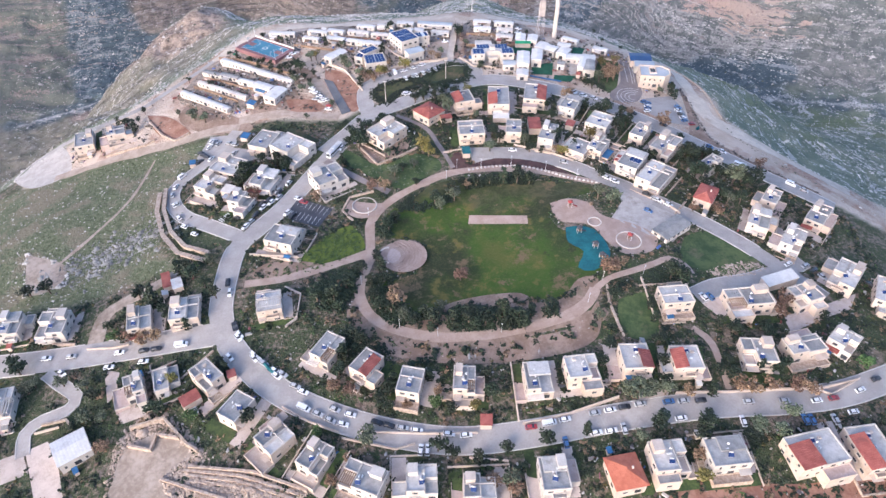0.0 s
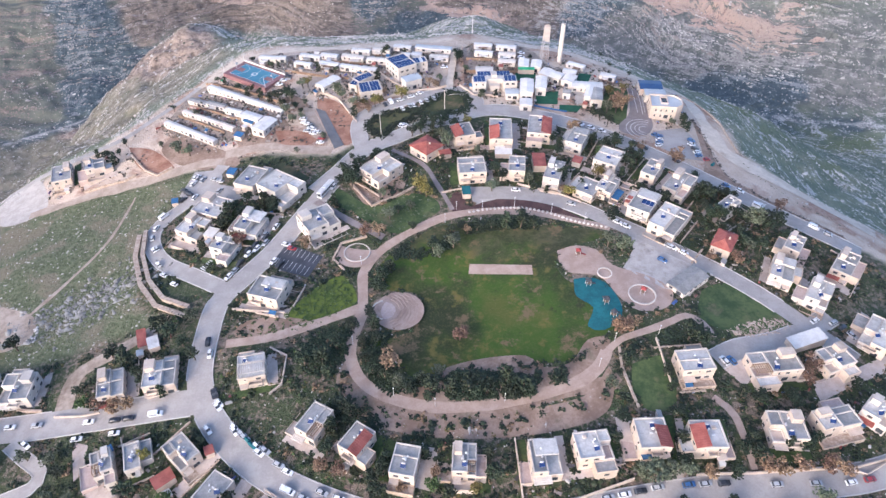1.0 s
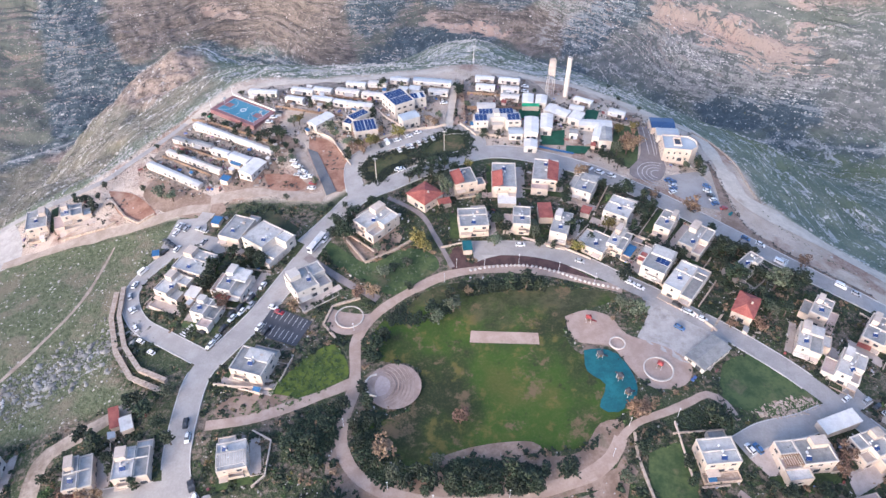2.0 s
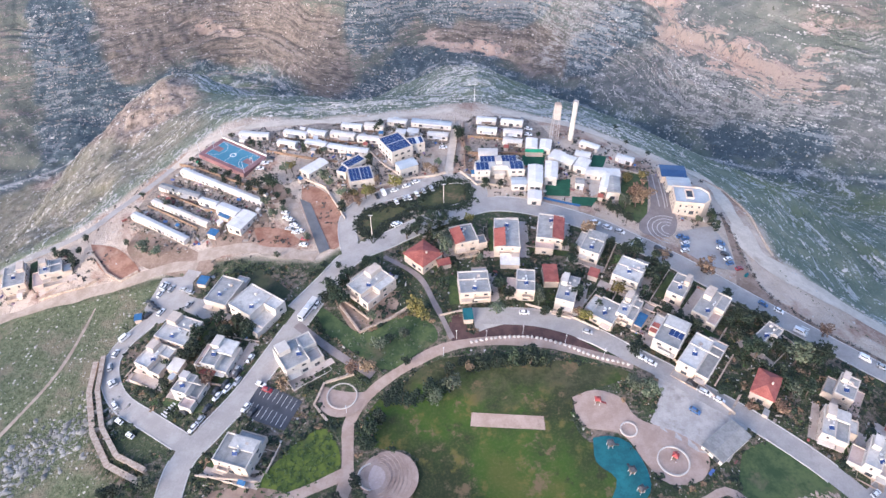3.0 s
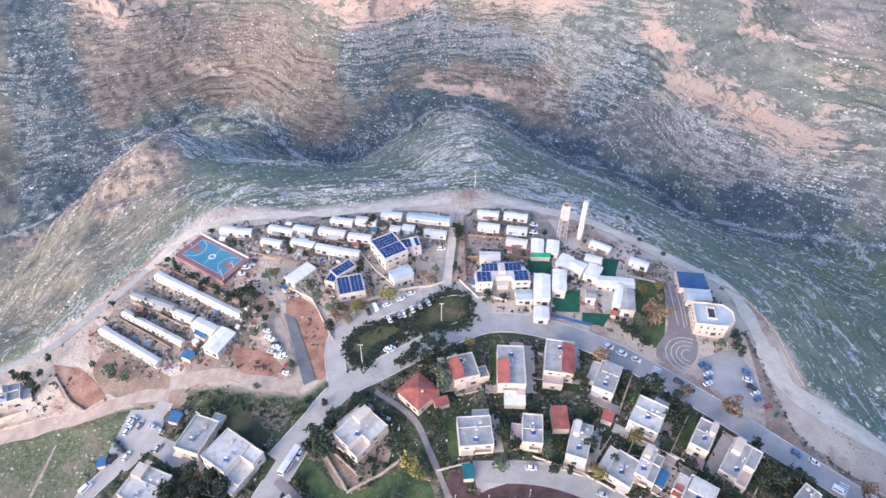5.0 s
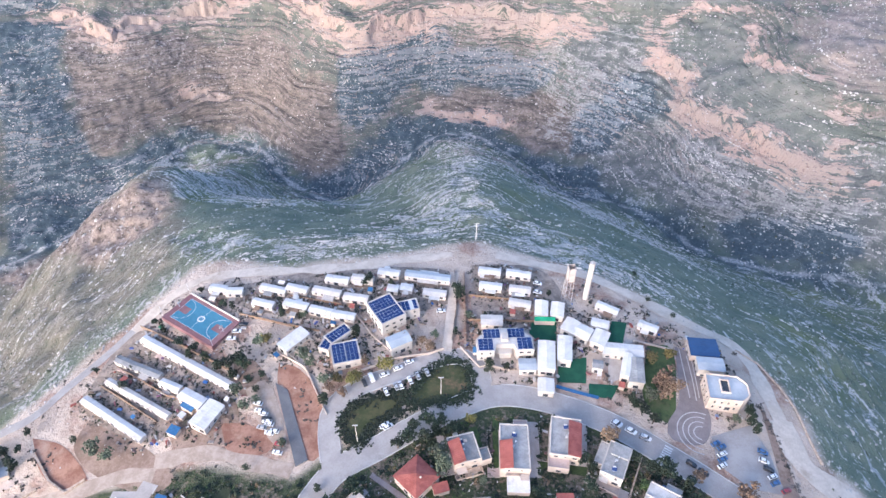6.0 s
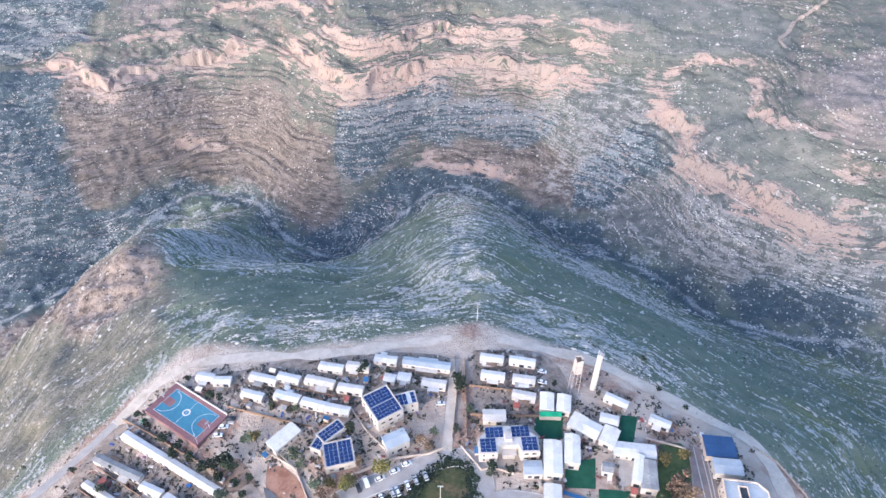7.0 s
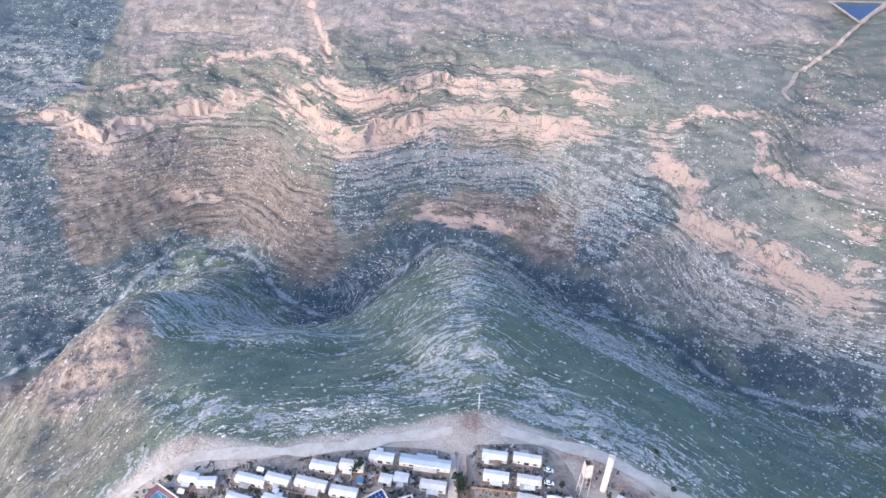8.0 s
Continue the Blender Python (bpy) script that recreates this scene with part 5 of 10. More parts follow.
def caravan(x, y, rot, w, d, h, style):
    """A mobile home on short legs with a low pitched roof."""
    _count[0] += 1
    rnd = random.Random(_count[0] * 17 + 3)
    zs = low_ground(x, y, rot, w, d)
    z = sum(zs) / 4
    roof, word = {"w": (M_SHEET_WHITE, "white"), "c": (M_SHEET_CREAM, "cream"), "g": (M_ROOF_GREY, "grey"), "b": (M_SHEET_BLUE, "pale blue-grey")}[style]
    t = thing("mobile_home", "%s prefabricated mobile home with a low pitched roof" % word, "mobile home", x, y, rot, z, "mobile homes along the rim")
    d0 = min(d, 4.6)
    part("body", Geo().quad_box(-w / 2 + .15, w / 2 - .15, -d0 / 2 + .15, d0 / 2 - .15, .35, h - .25), M_SHEET_CREAM, t)
    part("plinth", Geo().quad_box(-w / 2 + .4, w / 2 - .4, -d0 / 2 + .4, d0 / 2 - .4, -(z - min(zs)) - .5, .35), M_CONCRETE, t)
    part("roof", ribbed_roof(w, d0, h - .25, .42), roof, t)
    windows_on(t, rnd, -w / 2 + .6, w / 2 - .6, -d0 / 2 + .15, .1, 1, 0, 2.8, ("tall", "wide", "small"))
    if rnd.random() < .7:
        part("deck", Geo().quad_box(-w * .3, w * .1, -d0 / 2 - 1.8, -d0 / 2 + .1, -.6, .3), rnd.choice((M_WOOD, M_CONCRETE, M_PLAZA)), t)
    if rnd.random() < .75:
        side, a = rnd.choice((-1, -1, 1)), rnd.uniform(-.42, .05) * w
        long, deep = w * rnd.uniform(.25, .42), rnd.uniform(1.8, 3.0)
        y = side * d0 / 2
        q = Geo().add([(a, y, 2.5), (a + long, y, 2.5), (a + long, y + side * deep, 2.05), (a, y + side * deep, 2.05), (a, y, 2.42), (a + long, y, 2.42), (a + long, y + side * deep, 1.97), (a, y + side * deep, 1.97)],
                      [(0, 1, 2, 3), (7, 6, 5, 4), (0, 4, 5, 1), (1, 5, 6, 2), (2, 6, 7, 3), (3, 7, 4, 0)])
        for px in (a + .1, a + long - .1):
            q.tube((px, y + side * (deep - .1), -.6), (px, y + side * (deep - .1), 2.0), .06, seg=5)
        part("lean_to", q, rnd.choice((M_SHEET_CREAM, M_WOOD, M_ROOF_GREY, M_SHEET_WHITE, M_CONCRETE, M_WOOD)), t)
    if rnd.random() < .6 and d > 4.5:
        part("awning", Geo().quad_box(-w * .2, w * .25, -d0 / 2 - 2.2, -d0 / 2 + .1, 2.35, 2.43).quad_box(-w * .2, -w * .2 + .1, -d0 / 2 - 2.2, -d0 / 2 - 2.1, -.3, 2.35)
             .quad_box(w * .25 - .1, w * .25, -d0 / 2 - 2.2, -d0 / 2 - 2.1, -.3, 2.35), rnd.choice((M_SHEET_CREAM, M_WOOD, M_SHEET_WHITE)), t)
    return t


def shed(x, y, rot, w, d, h, style):
    zs = low_ground(x, y, rot, w, d)
    z = sum(zs) / 4
    roof = {"red": M_TILE, "white": M_SHEET_WHITE, "blue": M_BLUE, "green": M_GREEN, "teal": M_TEAL, "grey": M_ROOF_GREY}[style]
    t = thing("garden_shed", "small cream shed with a %s roof" % style, "shed", x, y, rot, z, "sheds beside the villas")
    part("wall", Geo().quad_box(-w / 2 + .2, w / 2 - .2, -d / 2 + .2, d / 2 - .2, -(z - min(zs)) - .5, h - .3), M_CREAM, t)
    part("roof", Geo().add([(-w / 2, -d / 2, h - .3), (w / 2, -d / 2, h - .3), (w / 2, d / 2, h + .2), (-w / 2, d / 2, h + .2), (-w / 2, -d / 2, h - .42), (w / 2, -d / 2, h - .42), (w / 2, d / 2, h + .08), (-w / 2, d / 2, h + .08)],
                           [(0, 1, 2, 3), (7, 6, 5, 4), (0, 4, 5, 1), (1, 5, 6, 2), (2, 6, 7, 3), (3, 7, 4, 0)]), roof, t)
    return t



# ---------------------------------------------------------------- trees and shrubs
def clump(g, c, s, rnd):
    """A tuft of leaves: a small uneven five-sided bipyramid."""
    a0 = rnd.uniform(0, 6.28)
    tilt = Euler((rnd.uniform(-.8, .8), rnd.uniform(-.8, .8), a0)).to_matrix()
    pts = [tilt @ Vector((math.cos(i * 1.2566) * s * rnd.uniform(.6, 1.2), math.sin(i * 1.2566) * s * rnd.uniform(.6, 1.2), rnd.uniform(-.2, .2) * s)) + c for i in range(5)]
    pts += [tilt @ Vector((0, 0, s * rnd.uniform(.3, .7))) + c, tilt @ Vector((0, 0, -s * rnd.uniform(.3, .6))) + c]
    g.add(pts, [(i, (i + 1) % 5, 5) for i in range(5)] + [((i + 1) % 5, i, 6) for i in range(5)])


def tree_master(seed, leaf, form):
    """Meshes of a tree one unit in crown radius: a tapered trunk with limbs, and a crown of many tufts in several lobes."""
    rnd = random.Random(seed)
    trunk, crown = Geo(), Geo()
    top = {"round": 1.5, "tall": 1.1, "bare": 1.5}[form]
    trunk.tube((0, 0, -0.25), (0.03, 0.02, top * 0.55), 0.10, 0.07, 7)
    lobes = []
    n = {"round": 7, "tall": 5, "bare": 8}[form]
    for i in range(n):
        a = i * 2.4 + rnd.uniform(-.4, .4)
        r = rnd.uniform(.25, .62) if form != "tall" else rnd.uniform(.0, .25)
        z = top * (.62 + .5 * rnd.random()) if form != "tall" else .5 + 1.9 * i / n
        lobes.append(((math.cos(a) * r, math.sin(a) * r, z), rnd.uniform(.33, .52) if form != "tall" else .55 - .07 * i))
        trunk.tube((0.03, 0.02, top * rnd.uniform(.3, .5)), (math.cos(a) * r * .8, math.sin(a) * r * .8, z), .05, .018, 5)
    count = {"round": 27, "tall": 32, "bare": 18}[form]
    for (lx, ly, lz), lr in lobes:
        for _ in range(count):
            v = Vector((rnd.gauss(0, 1), rnd.gauss(0, 1), rnd.gauss(0, 1))).normalized() * lr * rnd.uniform(.55, 1.08)
            clump(crown, Vector((lx, ly, lz)) + Vector((v.x, v.y, v.z * .8)), rnd.uniform(.085, .17), rnd)
    return trunk.mesh("trunk", M_BARK), crown.mesh("crown", leaf)


TREES = {"D": [tree_master(s, M_LEAF_DARK, f) for s, f in ((1, "round"), (2, "round"), (3, "tall"))],
         "O": [tree_master(s, M_LEAF_OLIVE, "round") for s in (4, 5, 6)],
         "Y": [tree_master(s, M_LEAF_YELLOW, "round") for s in (7, 8)],
         "A": [tree_master(s, M_LEAF_AUTUMN, "bare") for s in (9, 10, 11)],
         "G": [tree_master(s, M_LEAF_GREEN, "round") for s in (12, 13)]}
TREE_WORDS = {"D": "dark evergreen tree with a dense crown in a garden", "O": "grey-green olive-like tree with a loose crown", "Y": "yellowing leafy tree with a full crown",
              "A": "thin brown autumn tree with sparse leaves", "G": "fresh green garden tree with a round crown"}
_trees = [0]


def tree(kind, x, y, r):
    _trees[0] += 1
    rnd = random.Random(_trees[0])
    pick = TREES[kind][_trees[0] % len(TREES[kind])]
    t = thing("tree", TREE_WORDS[kind], "tree", x, y, rnd.uniform(0, 360), group="trees of the village")
    s = r * rnd.uniform(.9, 1.15)
    t.scale = (s, s * rnd.uniform(.85, 1.15), s * rnd.uniform(.8, 1.1))
    part("trunk", pick[0], None, t)
    part("crown", pick[1], None, t)


def shrubs(name, spots, leaf, label, size=(0.5, 1.3), seed=1):
    """Low bushes past counting, as one mesh of leaf tufts."""
    rnd = random.Random(seed)
    z = base_height([p[0] for p in spots], [p[1] for p in spots])
    tuft = [Geo() for _ in range(6)]
    for g in tuft:
        for _ in range(9):
            v = Vector((rnd.gauss(0, .4), rnd.gauss(0, .4), abs(rnd.gauss(.3, .25))))
            clump(g, v, rnd.uniform(.24, .48), rnd)
    arrs = [(np.array(g.v), g.f) for g in tuft]
    vs, fs, n = [], [], 0
    for (x, y), zz in zip(spots, z):
        v, f = rnd.choice(arrs)
        s, a = rnd.uniform(*size), rnd.uniform(0, 6.28)
        c, d = math.cos(a) * s, math.sin(a) * s
        w = np.stack([v[:, 0] * c - v[:, 1] * d + x, v[:, 0] * d + v[:, 1] * c + y, v[:, 2] * s * .8 + zz], 1)
        vs.append(w)
        fs += [tuple(i + n for i in q) for q in f]
        n += len(v)
    me = bpy.data.meshes.new(name)
    me.from_pydata(np.concatenate(vs).tolist(), [], fs)
    me.materials.append(leaf)
    return tagged(new(name, me), label, "shrubs", kind="stuff")


def loose_rocks(name, xs, ys, sizes, material, label, category, flat=0.6, seed=3, lie=None):
    """Scattered stones as one mesh of uneven lumps, laid on the slopes."""
    rnd = np.random.RandomState(seed)
    z = land_height(xs, ys)
    base = np.array([(1, 0, -.5), (.3, .9, -.5), (-.8, .6, -.5), (-.8, -.6, -.5), (.3, -.95, -.5), (.25, .1, .95), (-.35, -.1, .85)])
    tri = np.array([(0, 1, 5), (1, 2, 6), (1, 6, 5), (2, 3, 6), (3, 4, 6), (4, 5, 6), (4, 0, 5)])
    n = len(xs)
    v = base[None] * rnd.uniform(.6, 1.3, (n, 7, 1)) + rnd.uniform(-.15, .15, (n, 7, 3))
    a = rnd.uniform(0, 6.28, n) if lie is None else lie + rnd.normal(0, .2, n)
    c, s = np.cos(a)[:, None], np.sin(a)[:, None]
    long = rnd.uniform(1.0, 1.9, n)[:, None] * (1 if lie is None else 1.2)
    x, y = v[..., 0] * long, v[..., 1]
    w = np.stack([(x * c - y * s) * sizes[:, None] + xs[:, None], (x * s + y * c) * sizes[:, None] + ys[:, None], v[..., 2] * sizes[:, None] * flat + z[:, None] + .1 * sizes[:, None]], -1)
    f = (tri[None] + (np.arange(n) * 7)[:, None, None]).reshape(-1, 3)
    me = bpy.data.meshes.new(name)
    me.vertices.add(n * 7)
    me.vertices.foreach_set("co", w.astype(np.float32).ravel())
    me.loops.add(f.size)
    me.loops.foreach_set("vertex_index", f.ravel().astype(np.int32))
    me.polygons.add(len(f))
    me.polygons.foreach_set("loop_start", np.arange(0, f.size, 3, dtype=np.int32))
    me.update(calc_edges=True)
    me.materials.append(material)
    return tagged(new(name, me), label, category, kind="stuff")


def along(points, step, spread, seed):
    rs = np.random.RandomState(seed)
    c = spline(points, step)
    return [(float(x + rs.normal(0, spread)), float(y + rs.normal(0, spread))) for x, y in c]


def fill(outline, n, seed):
    """Random places inside an outline."""
    rs = np.random.RandomState(seed)
    p = np.array(outline)
    px, py = rs.uniform(p[:, 0].min(), p[:, 0].max(), n), rs.uniform(p[:, 1].min(), p[:, 1].max(), n)
    ok = inside(px, py, outline) > 0
    return list(zip(px[ok].tolist(), py[ok].tolist()))



# ---------------------------------------------------------------- vehicles
def paint(name, c):
    m, nt, nodes, links, bsdf = _nt(name)
    pos = nodes.new("ShaderNodeNewGeometry").outputs["Position"]
    links.new(_mix(nt, _step(nt, _noise(nt, pos, 1.2), .35, .75), c, tuple(v * .82 + .02 for v in c)), bsdf.inputs["Base Color"])
    bsdf.inputs["Roughness"].default_value = 0.3
    bsdf.inputs["Coat Weight"].default_value = 0.4
    return m


CAR_PAINT = {"w": ("white", paint("white_car_paint", (.80, .80, .80))), "s": ("silver", paint("silver_car_paint", (.42, .43, .45))), "k": ("black", paint("black_car_paint", (.022, .023, .028))),
             "b": ("blue", paint("blue_car_paint", (.05, .13, .30))), "r": ("dark red", paint("red_car_paint", (.32, .03, .04))), "v": ("white", None)}


def loft(sections):
    """A closed body through cross-sections (x, half-width at sill, half-width at top, z low, z high)."""
    g = Geo()
    for x, wb, wt, z0, z1 in sections:
        g.v += [(x, -wb, z0), (x, -wb, z0 + (z1 - z0) * .6), (x, -wt, z1), (x, wt, z1), (x, wb, z0 + (z1 - z0) * .6), (x, wb, z0)]
    n = len(sections)
    g.f += [(i * 6 + j, i * 6 + (j + 1) % 6, (i + 1) * 6 + (j + 1) % 6, (i + 1) * 6 + j) for i in range(n - 1) for j in range(6)]
    g.f += [tuple(range(6)), tuple(reversed(range((n - 1) * 6, n * 6)))]
    return g


def wheel_meshes():
    return Geo().tube((0, -.1, 0), (0, .1, 0), .32, seg=14).mesh("tyre", M_RUBBER), Geo().tube((0, -.105, 0), (0, .105, 0), .19, seg=10).mesh("rim", M_METAL)


WHEEL = wheel_meshes()


def car_master(kind, van):
    word, m = CAR_PAINT[kind]
    m = m or CAR_PAINT["w"][1]
    t = new("van" if van else "car")
    tagged(t, "%s parked %s on the asphalt" % (word, "van" if van else "hatchback car"), "van" if van else "car", "parked vehicles")
    if van:
        part("body", loft([(-2.5, .85, .8, .35, 1.0), (-2.45, .95, .88, .3, 2.05), (1.1, .95, .88, .3, 2.1), (1.75, .95, .8, .3, 1.35), (2.45, .92, .8, .32, 1.05), (2.55, .85, .75, .4, .85)]), m, t)
        part("windscreen", Geo().add([(1.16, -.8, 2.0), (1.16, .8, 2.0), (1.78, .76, 1.4), (1.78, -.76, 1.4)], [(0, 3, 2, 1)]), M_GLASS, t)
        for s in (-1, 1):
            part("side_window", Geo().quad_box(-1.9, 1.0, s * .93 - .015, s * .93 + .015, 1.35, 1.85), M_GLASS, t)
        axles = (-1.6, 1.55)
    else:
        part("body", loft([(-2.1, .72, .66, .42, .75), (-2.02, .84, .78, .3, .92), (-1.1, .88, .82, .26, .96), (1.0, .88, .82, .26, .95), (1.95, .84, .74, .3, .78), (2.12, .74, .66, .42, .62)]), m, t)
        part("glasshouse", loft([(-1.85, .74, .66, .93, 1.0), (-1.35, .76, .58, .93, 1.40), (.25, .76, .58, .93, 1.42), (1.05, .74, .66, .92, .98)]), M_GLASS, t)
        part("roof", loft([(-1.42, .60, .54, 1.36, 1.44), (-.6, .62, .56, 1.38, 1.50), (.28, .60, .52, 1.36, 1.46)]), m, t)
        axles = (-1.28, 1.3)
    for x in axles:
        for y in (-.8, .8):
            part("wheel", WHEEL[0], None, t, at=pose(x, y, .32))
    return t


CARS = {}


def car(kind, x, y, rot):
    z = gz(x, y) + .28
    a = radians(rot)
    ax, ay = math.cos(a), math.sin(a)
    tilt = math.degrees(math.atan2(gz(x + 2 * ax, y + 2 * ay) - gz(x - 2 * ax, y - 2 * ay), 4))
    roll = math.degrees(math.atan2(gz(x - ay, y + ax) - gz(x + ay, y - ax), 2))
    m = pose(x, y, z, 0, 0, rot) @ pose(0, 0, 0, roll, -tilt, 0)
    if kind not in CARS:
        CARS[kind] = car_master(kind, kind == "v")
        CARS[kind].matrix_basis = m
    else:
        copy_thing(CARS[kind], m)



# ---------------------------------------------------------------- site works and single things
def garden_wall(points, h, thick, material, label, sink=0.6, name="garden_wall"):
    """A wall that follows the ground, with a coping."""
    runs = [np.linspace(p, q, max(2, int(math.hypot(q[0] - p[0], q[1] - p[1]) / 2)), endpoint=False) for p, q in zip(points, points[1:])]
    c = np.concatenate(runs + [[points[-1]]])
    d = np.gradient(c, axis=0)
    d /= np.linalg.norm(d, axis=1)[:, None]
    side = np.stack([d[:, 1], -d[:, 0]], 1) * thick / 2
    z = base_height(c[:, 0], c[:, 1])
    g, k = Geo(), Geo()
    for geo, lo, hi, f in ((g, -sink, h, 1.0), (k, h + .004, h + .12, 1.25)):
        for i in range(len(c)):
            a, b = c[i] + side[i] * f, c[i] - side[i] * f
            geo.v += [(a[0], a[1], z[i] + lo), (a[0], a[1], z[i] + hi), (b[0], b[1], z[i] + hi), (b[0], b[1], z[i] + lo)]
        n = len(c)
        geo.f += [(i * 4 + j, (i + 1) * 4 + j, (i + 1) * 4 + (j + 1) % 4, i * 4 + (j + 1) % 4) for i in range(n - 1) for j in range(4)]
        geo.f += [(3, 2, 1, 0), tuple((n - 1) * 4 + j for j in range(4))]
    ob = tagged(new(name, g.mesh(name, material)), label, name.split("_")[-1], kind="structure")
    part("coping", k, material, ob)


def plot_wall(runs, h, thick, material, label):
    """Straight runs of low wall round one garden, with a coping."""
    g, k = Geo(), Geo()
    for c in runs:
        c = np.array(c)
        z = base_height(c[:, 0], c[:, 1])
        d = (c[-1] - c[0]) / np.linalg.norm(c[-1] - c[0])
        side = np.array([d[1], -d[0]]) * thick / 2
        for geo, lo, hi, f in ((g, -.6, h, 1.0), (k, h + .004, h + .1, 1.25)):
            b, n = len(geo.v), len(c)
            for i in range(n):
                p, q = c[i] + side * f, c[i] - side * f
                geo.v += [(p[0], p[1], z[i] + lo), (p[0], p[1], z[i] + hi), (q[0], q[1], z[i] + hi), (q[0], q[1], z[i] + lo)]
            geo.f += [tuple(b + m for m in (i * 4 + j, (i + 1) * 4 + j, (i + 1) * 4 + (j + 1) % 4, i * 4 + (j + 1) % 4)) for i in range(n - 1) for j in range(4)]
            geo.f += [tuple(b + m for m in (3, 2, 1, 0)), tuple(b + (n - 1) * 4 + j for j in range(4))]
    ob = tagged(new("garden_wall", g.mesh("garden_wall", material)), label, "wall", kind="structure")
    part("coping", k, material, ob)


def ring_kerb(x, y, r, w, h, material, label, gaps=()):
    g = Geo()
    n = 40
    z = gz(x, y) + .2
    for i in range(n + 1):
        a = 2 * math.pi * i / n
        for rr, u in ((r, -.3), (r, h), (r + w, h), (r + w, -.3)):
            g.v.append((x + math.cos(a) * rr, y + math.sin(a) * rr, z + u))
    for i in range(n):
        if not any(lo <= i < hi for lo, hi in gaps):
            g.f += [(i * 4 + j, i * 4 + j + 1, i * 4 + j + 5, i * 4 + j + 4) for j in range(3)]
    return tagged(new("ring_kerb", g.mesh("ring_kerb", material)), label, "kerb", kind="structure")


def disc(x, y, r, z, material, name, label, steps=1, fall=0.0, category="plaza"):
    """A round terrace of low concentric steps."""
    g = Geo()
    n = 48
    rad = [r * (1 - i / steps) for i in range(steps)] + [0.01]
    for k in range(steps):
        for rr in (rad[k], rad[k + 1]):
            for i in range(n):
                a = 2 * math.pi * i / n
                g.v.append((x + math.cos(a) * rr, y + math.sin(a) * rr, z - fall * k))
    PATCHES.append(np.array([(x + math.cos(i * .393) * r, y + math.sin(i * .393) * r) for i in range(16)]))
    rows = 2 * steps
    g.f += [(i * n + j, i * n + (j + 1) % n, (i + 1) * n + (j + 1) % n, (i + 1) * n + j) for i in range(rows - 1) for j in range(n)]
    return tagged(new(name, g.mesh(name, material)), label, category, kind="structure")


def seat_arc(x, y, r, cx, cy, reach, z):
    """A low curved step round a stage, cut off at the edge of the round terrace."""
    g, n = Geo(), 48
    at = [(-1.2 + 2.4 * i / n) for i in range(n + 1)]
    at = [a for a in at if math.hypot(x + r * math.cos(a) - cx, y + r * math.sin(a) - cy) < reach]
    for a in at:
        for rr, zz in ((r - .16, z - .3), (r - .16, z + .08), (r + .16, z + .08), (r + .16, z - .3)):
            g.v.append((x + rr * math.cos(a), y + rr * math.sin(a), zz))
    g.f = [(i * 4 + j, i * 4 + j + 1, i * 4 + j + 5, i * 4 + j + 4) for i in range(len(at) - 1) for j in range(3)]
    return tagged(new("seat_step", g.mesh("seat_step", M_PATH)), "low curved seating step of brown stone on the terrace", "step", "steps of the terrace", "structure")


def lamp_post(x, y, h=5.0, arm=0.0, rot=0.0):
    t = thing("lamp_post", "slim pale metal lamp post beside the path", "lamp post", x, y, rot, group="lamp posts of the park")
    part("pole", Geo().tube((0, 0, -.3), (0, 0, h), .09, .06, 8), M_METAL, t)
    part("lamp_head", Geo().tube((0, 0, h), (0, 0, h + .25), .28, .12, 10), M_METAL, t)


def light_mast(x, y, h):
    t = thing("light_mast", "tall pale lighting mast on the traffic island", "light mast", x, y, group="tall lighting masts")
    part("pole", Geo().tube((0, 0, -.3), (0, 0, h), .2, .12, 10), M_SHEET_CREAM, t)
    part("crossbar", Geo().quad_box(-1.1, 1.1, -.08, .08, h - .15, h), M_SHEET_CREAM, t)
    for s in (-.8, 0, .8):
        part("floodlight", Geo().quad_box(s - .22, s + .22, -.35, -.1, h - .1, h + .25), M_METAL, t)


def white_tower(x, y, h):
    t = thing("water_tower", "tall slender white round tower at the rim", "tower", x, y)
    part("shaft", Geo().tube((0, 0, -.5), (0, 0, h), 1.35, 1.25, 24), M_WHITE, t, smooth=False)
    part("cap", Geo().tube((0, 0, h), (0, 0, h + .4), 1.4, 1.3, 24), M_WHITE, t)
    for i in range(3):
        a = i * 2.1
        part("antenna", Geo().tube((math.cos(a) * 1.3, math.sin(a) * 1.3, h - 1), (math.cos(a) * 1.3, math.sin(a) * 1.3, h + 2.0), .08, .05, 6), M_METAL, t)


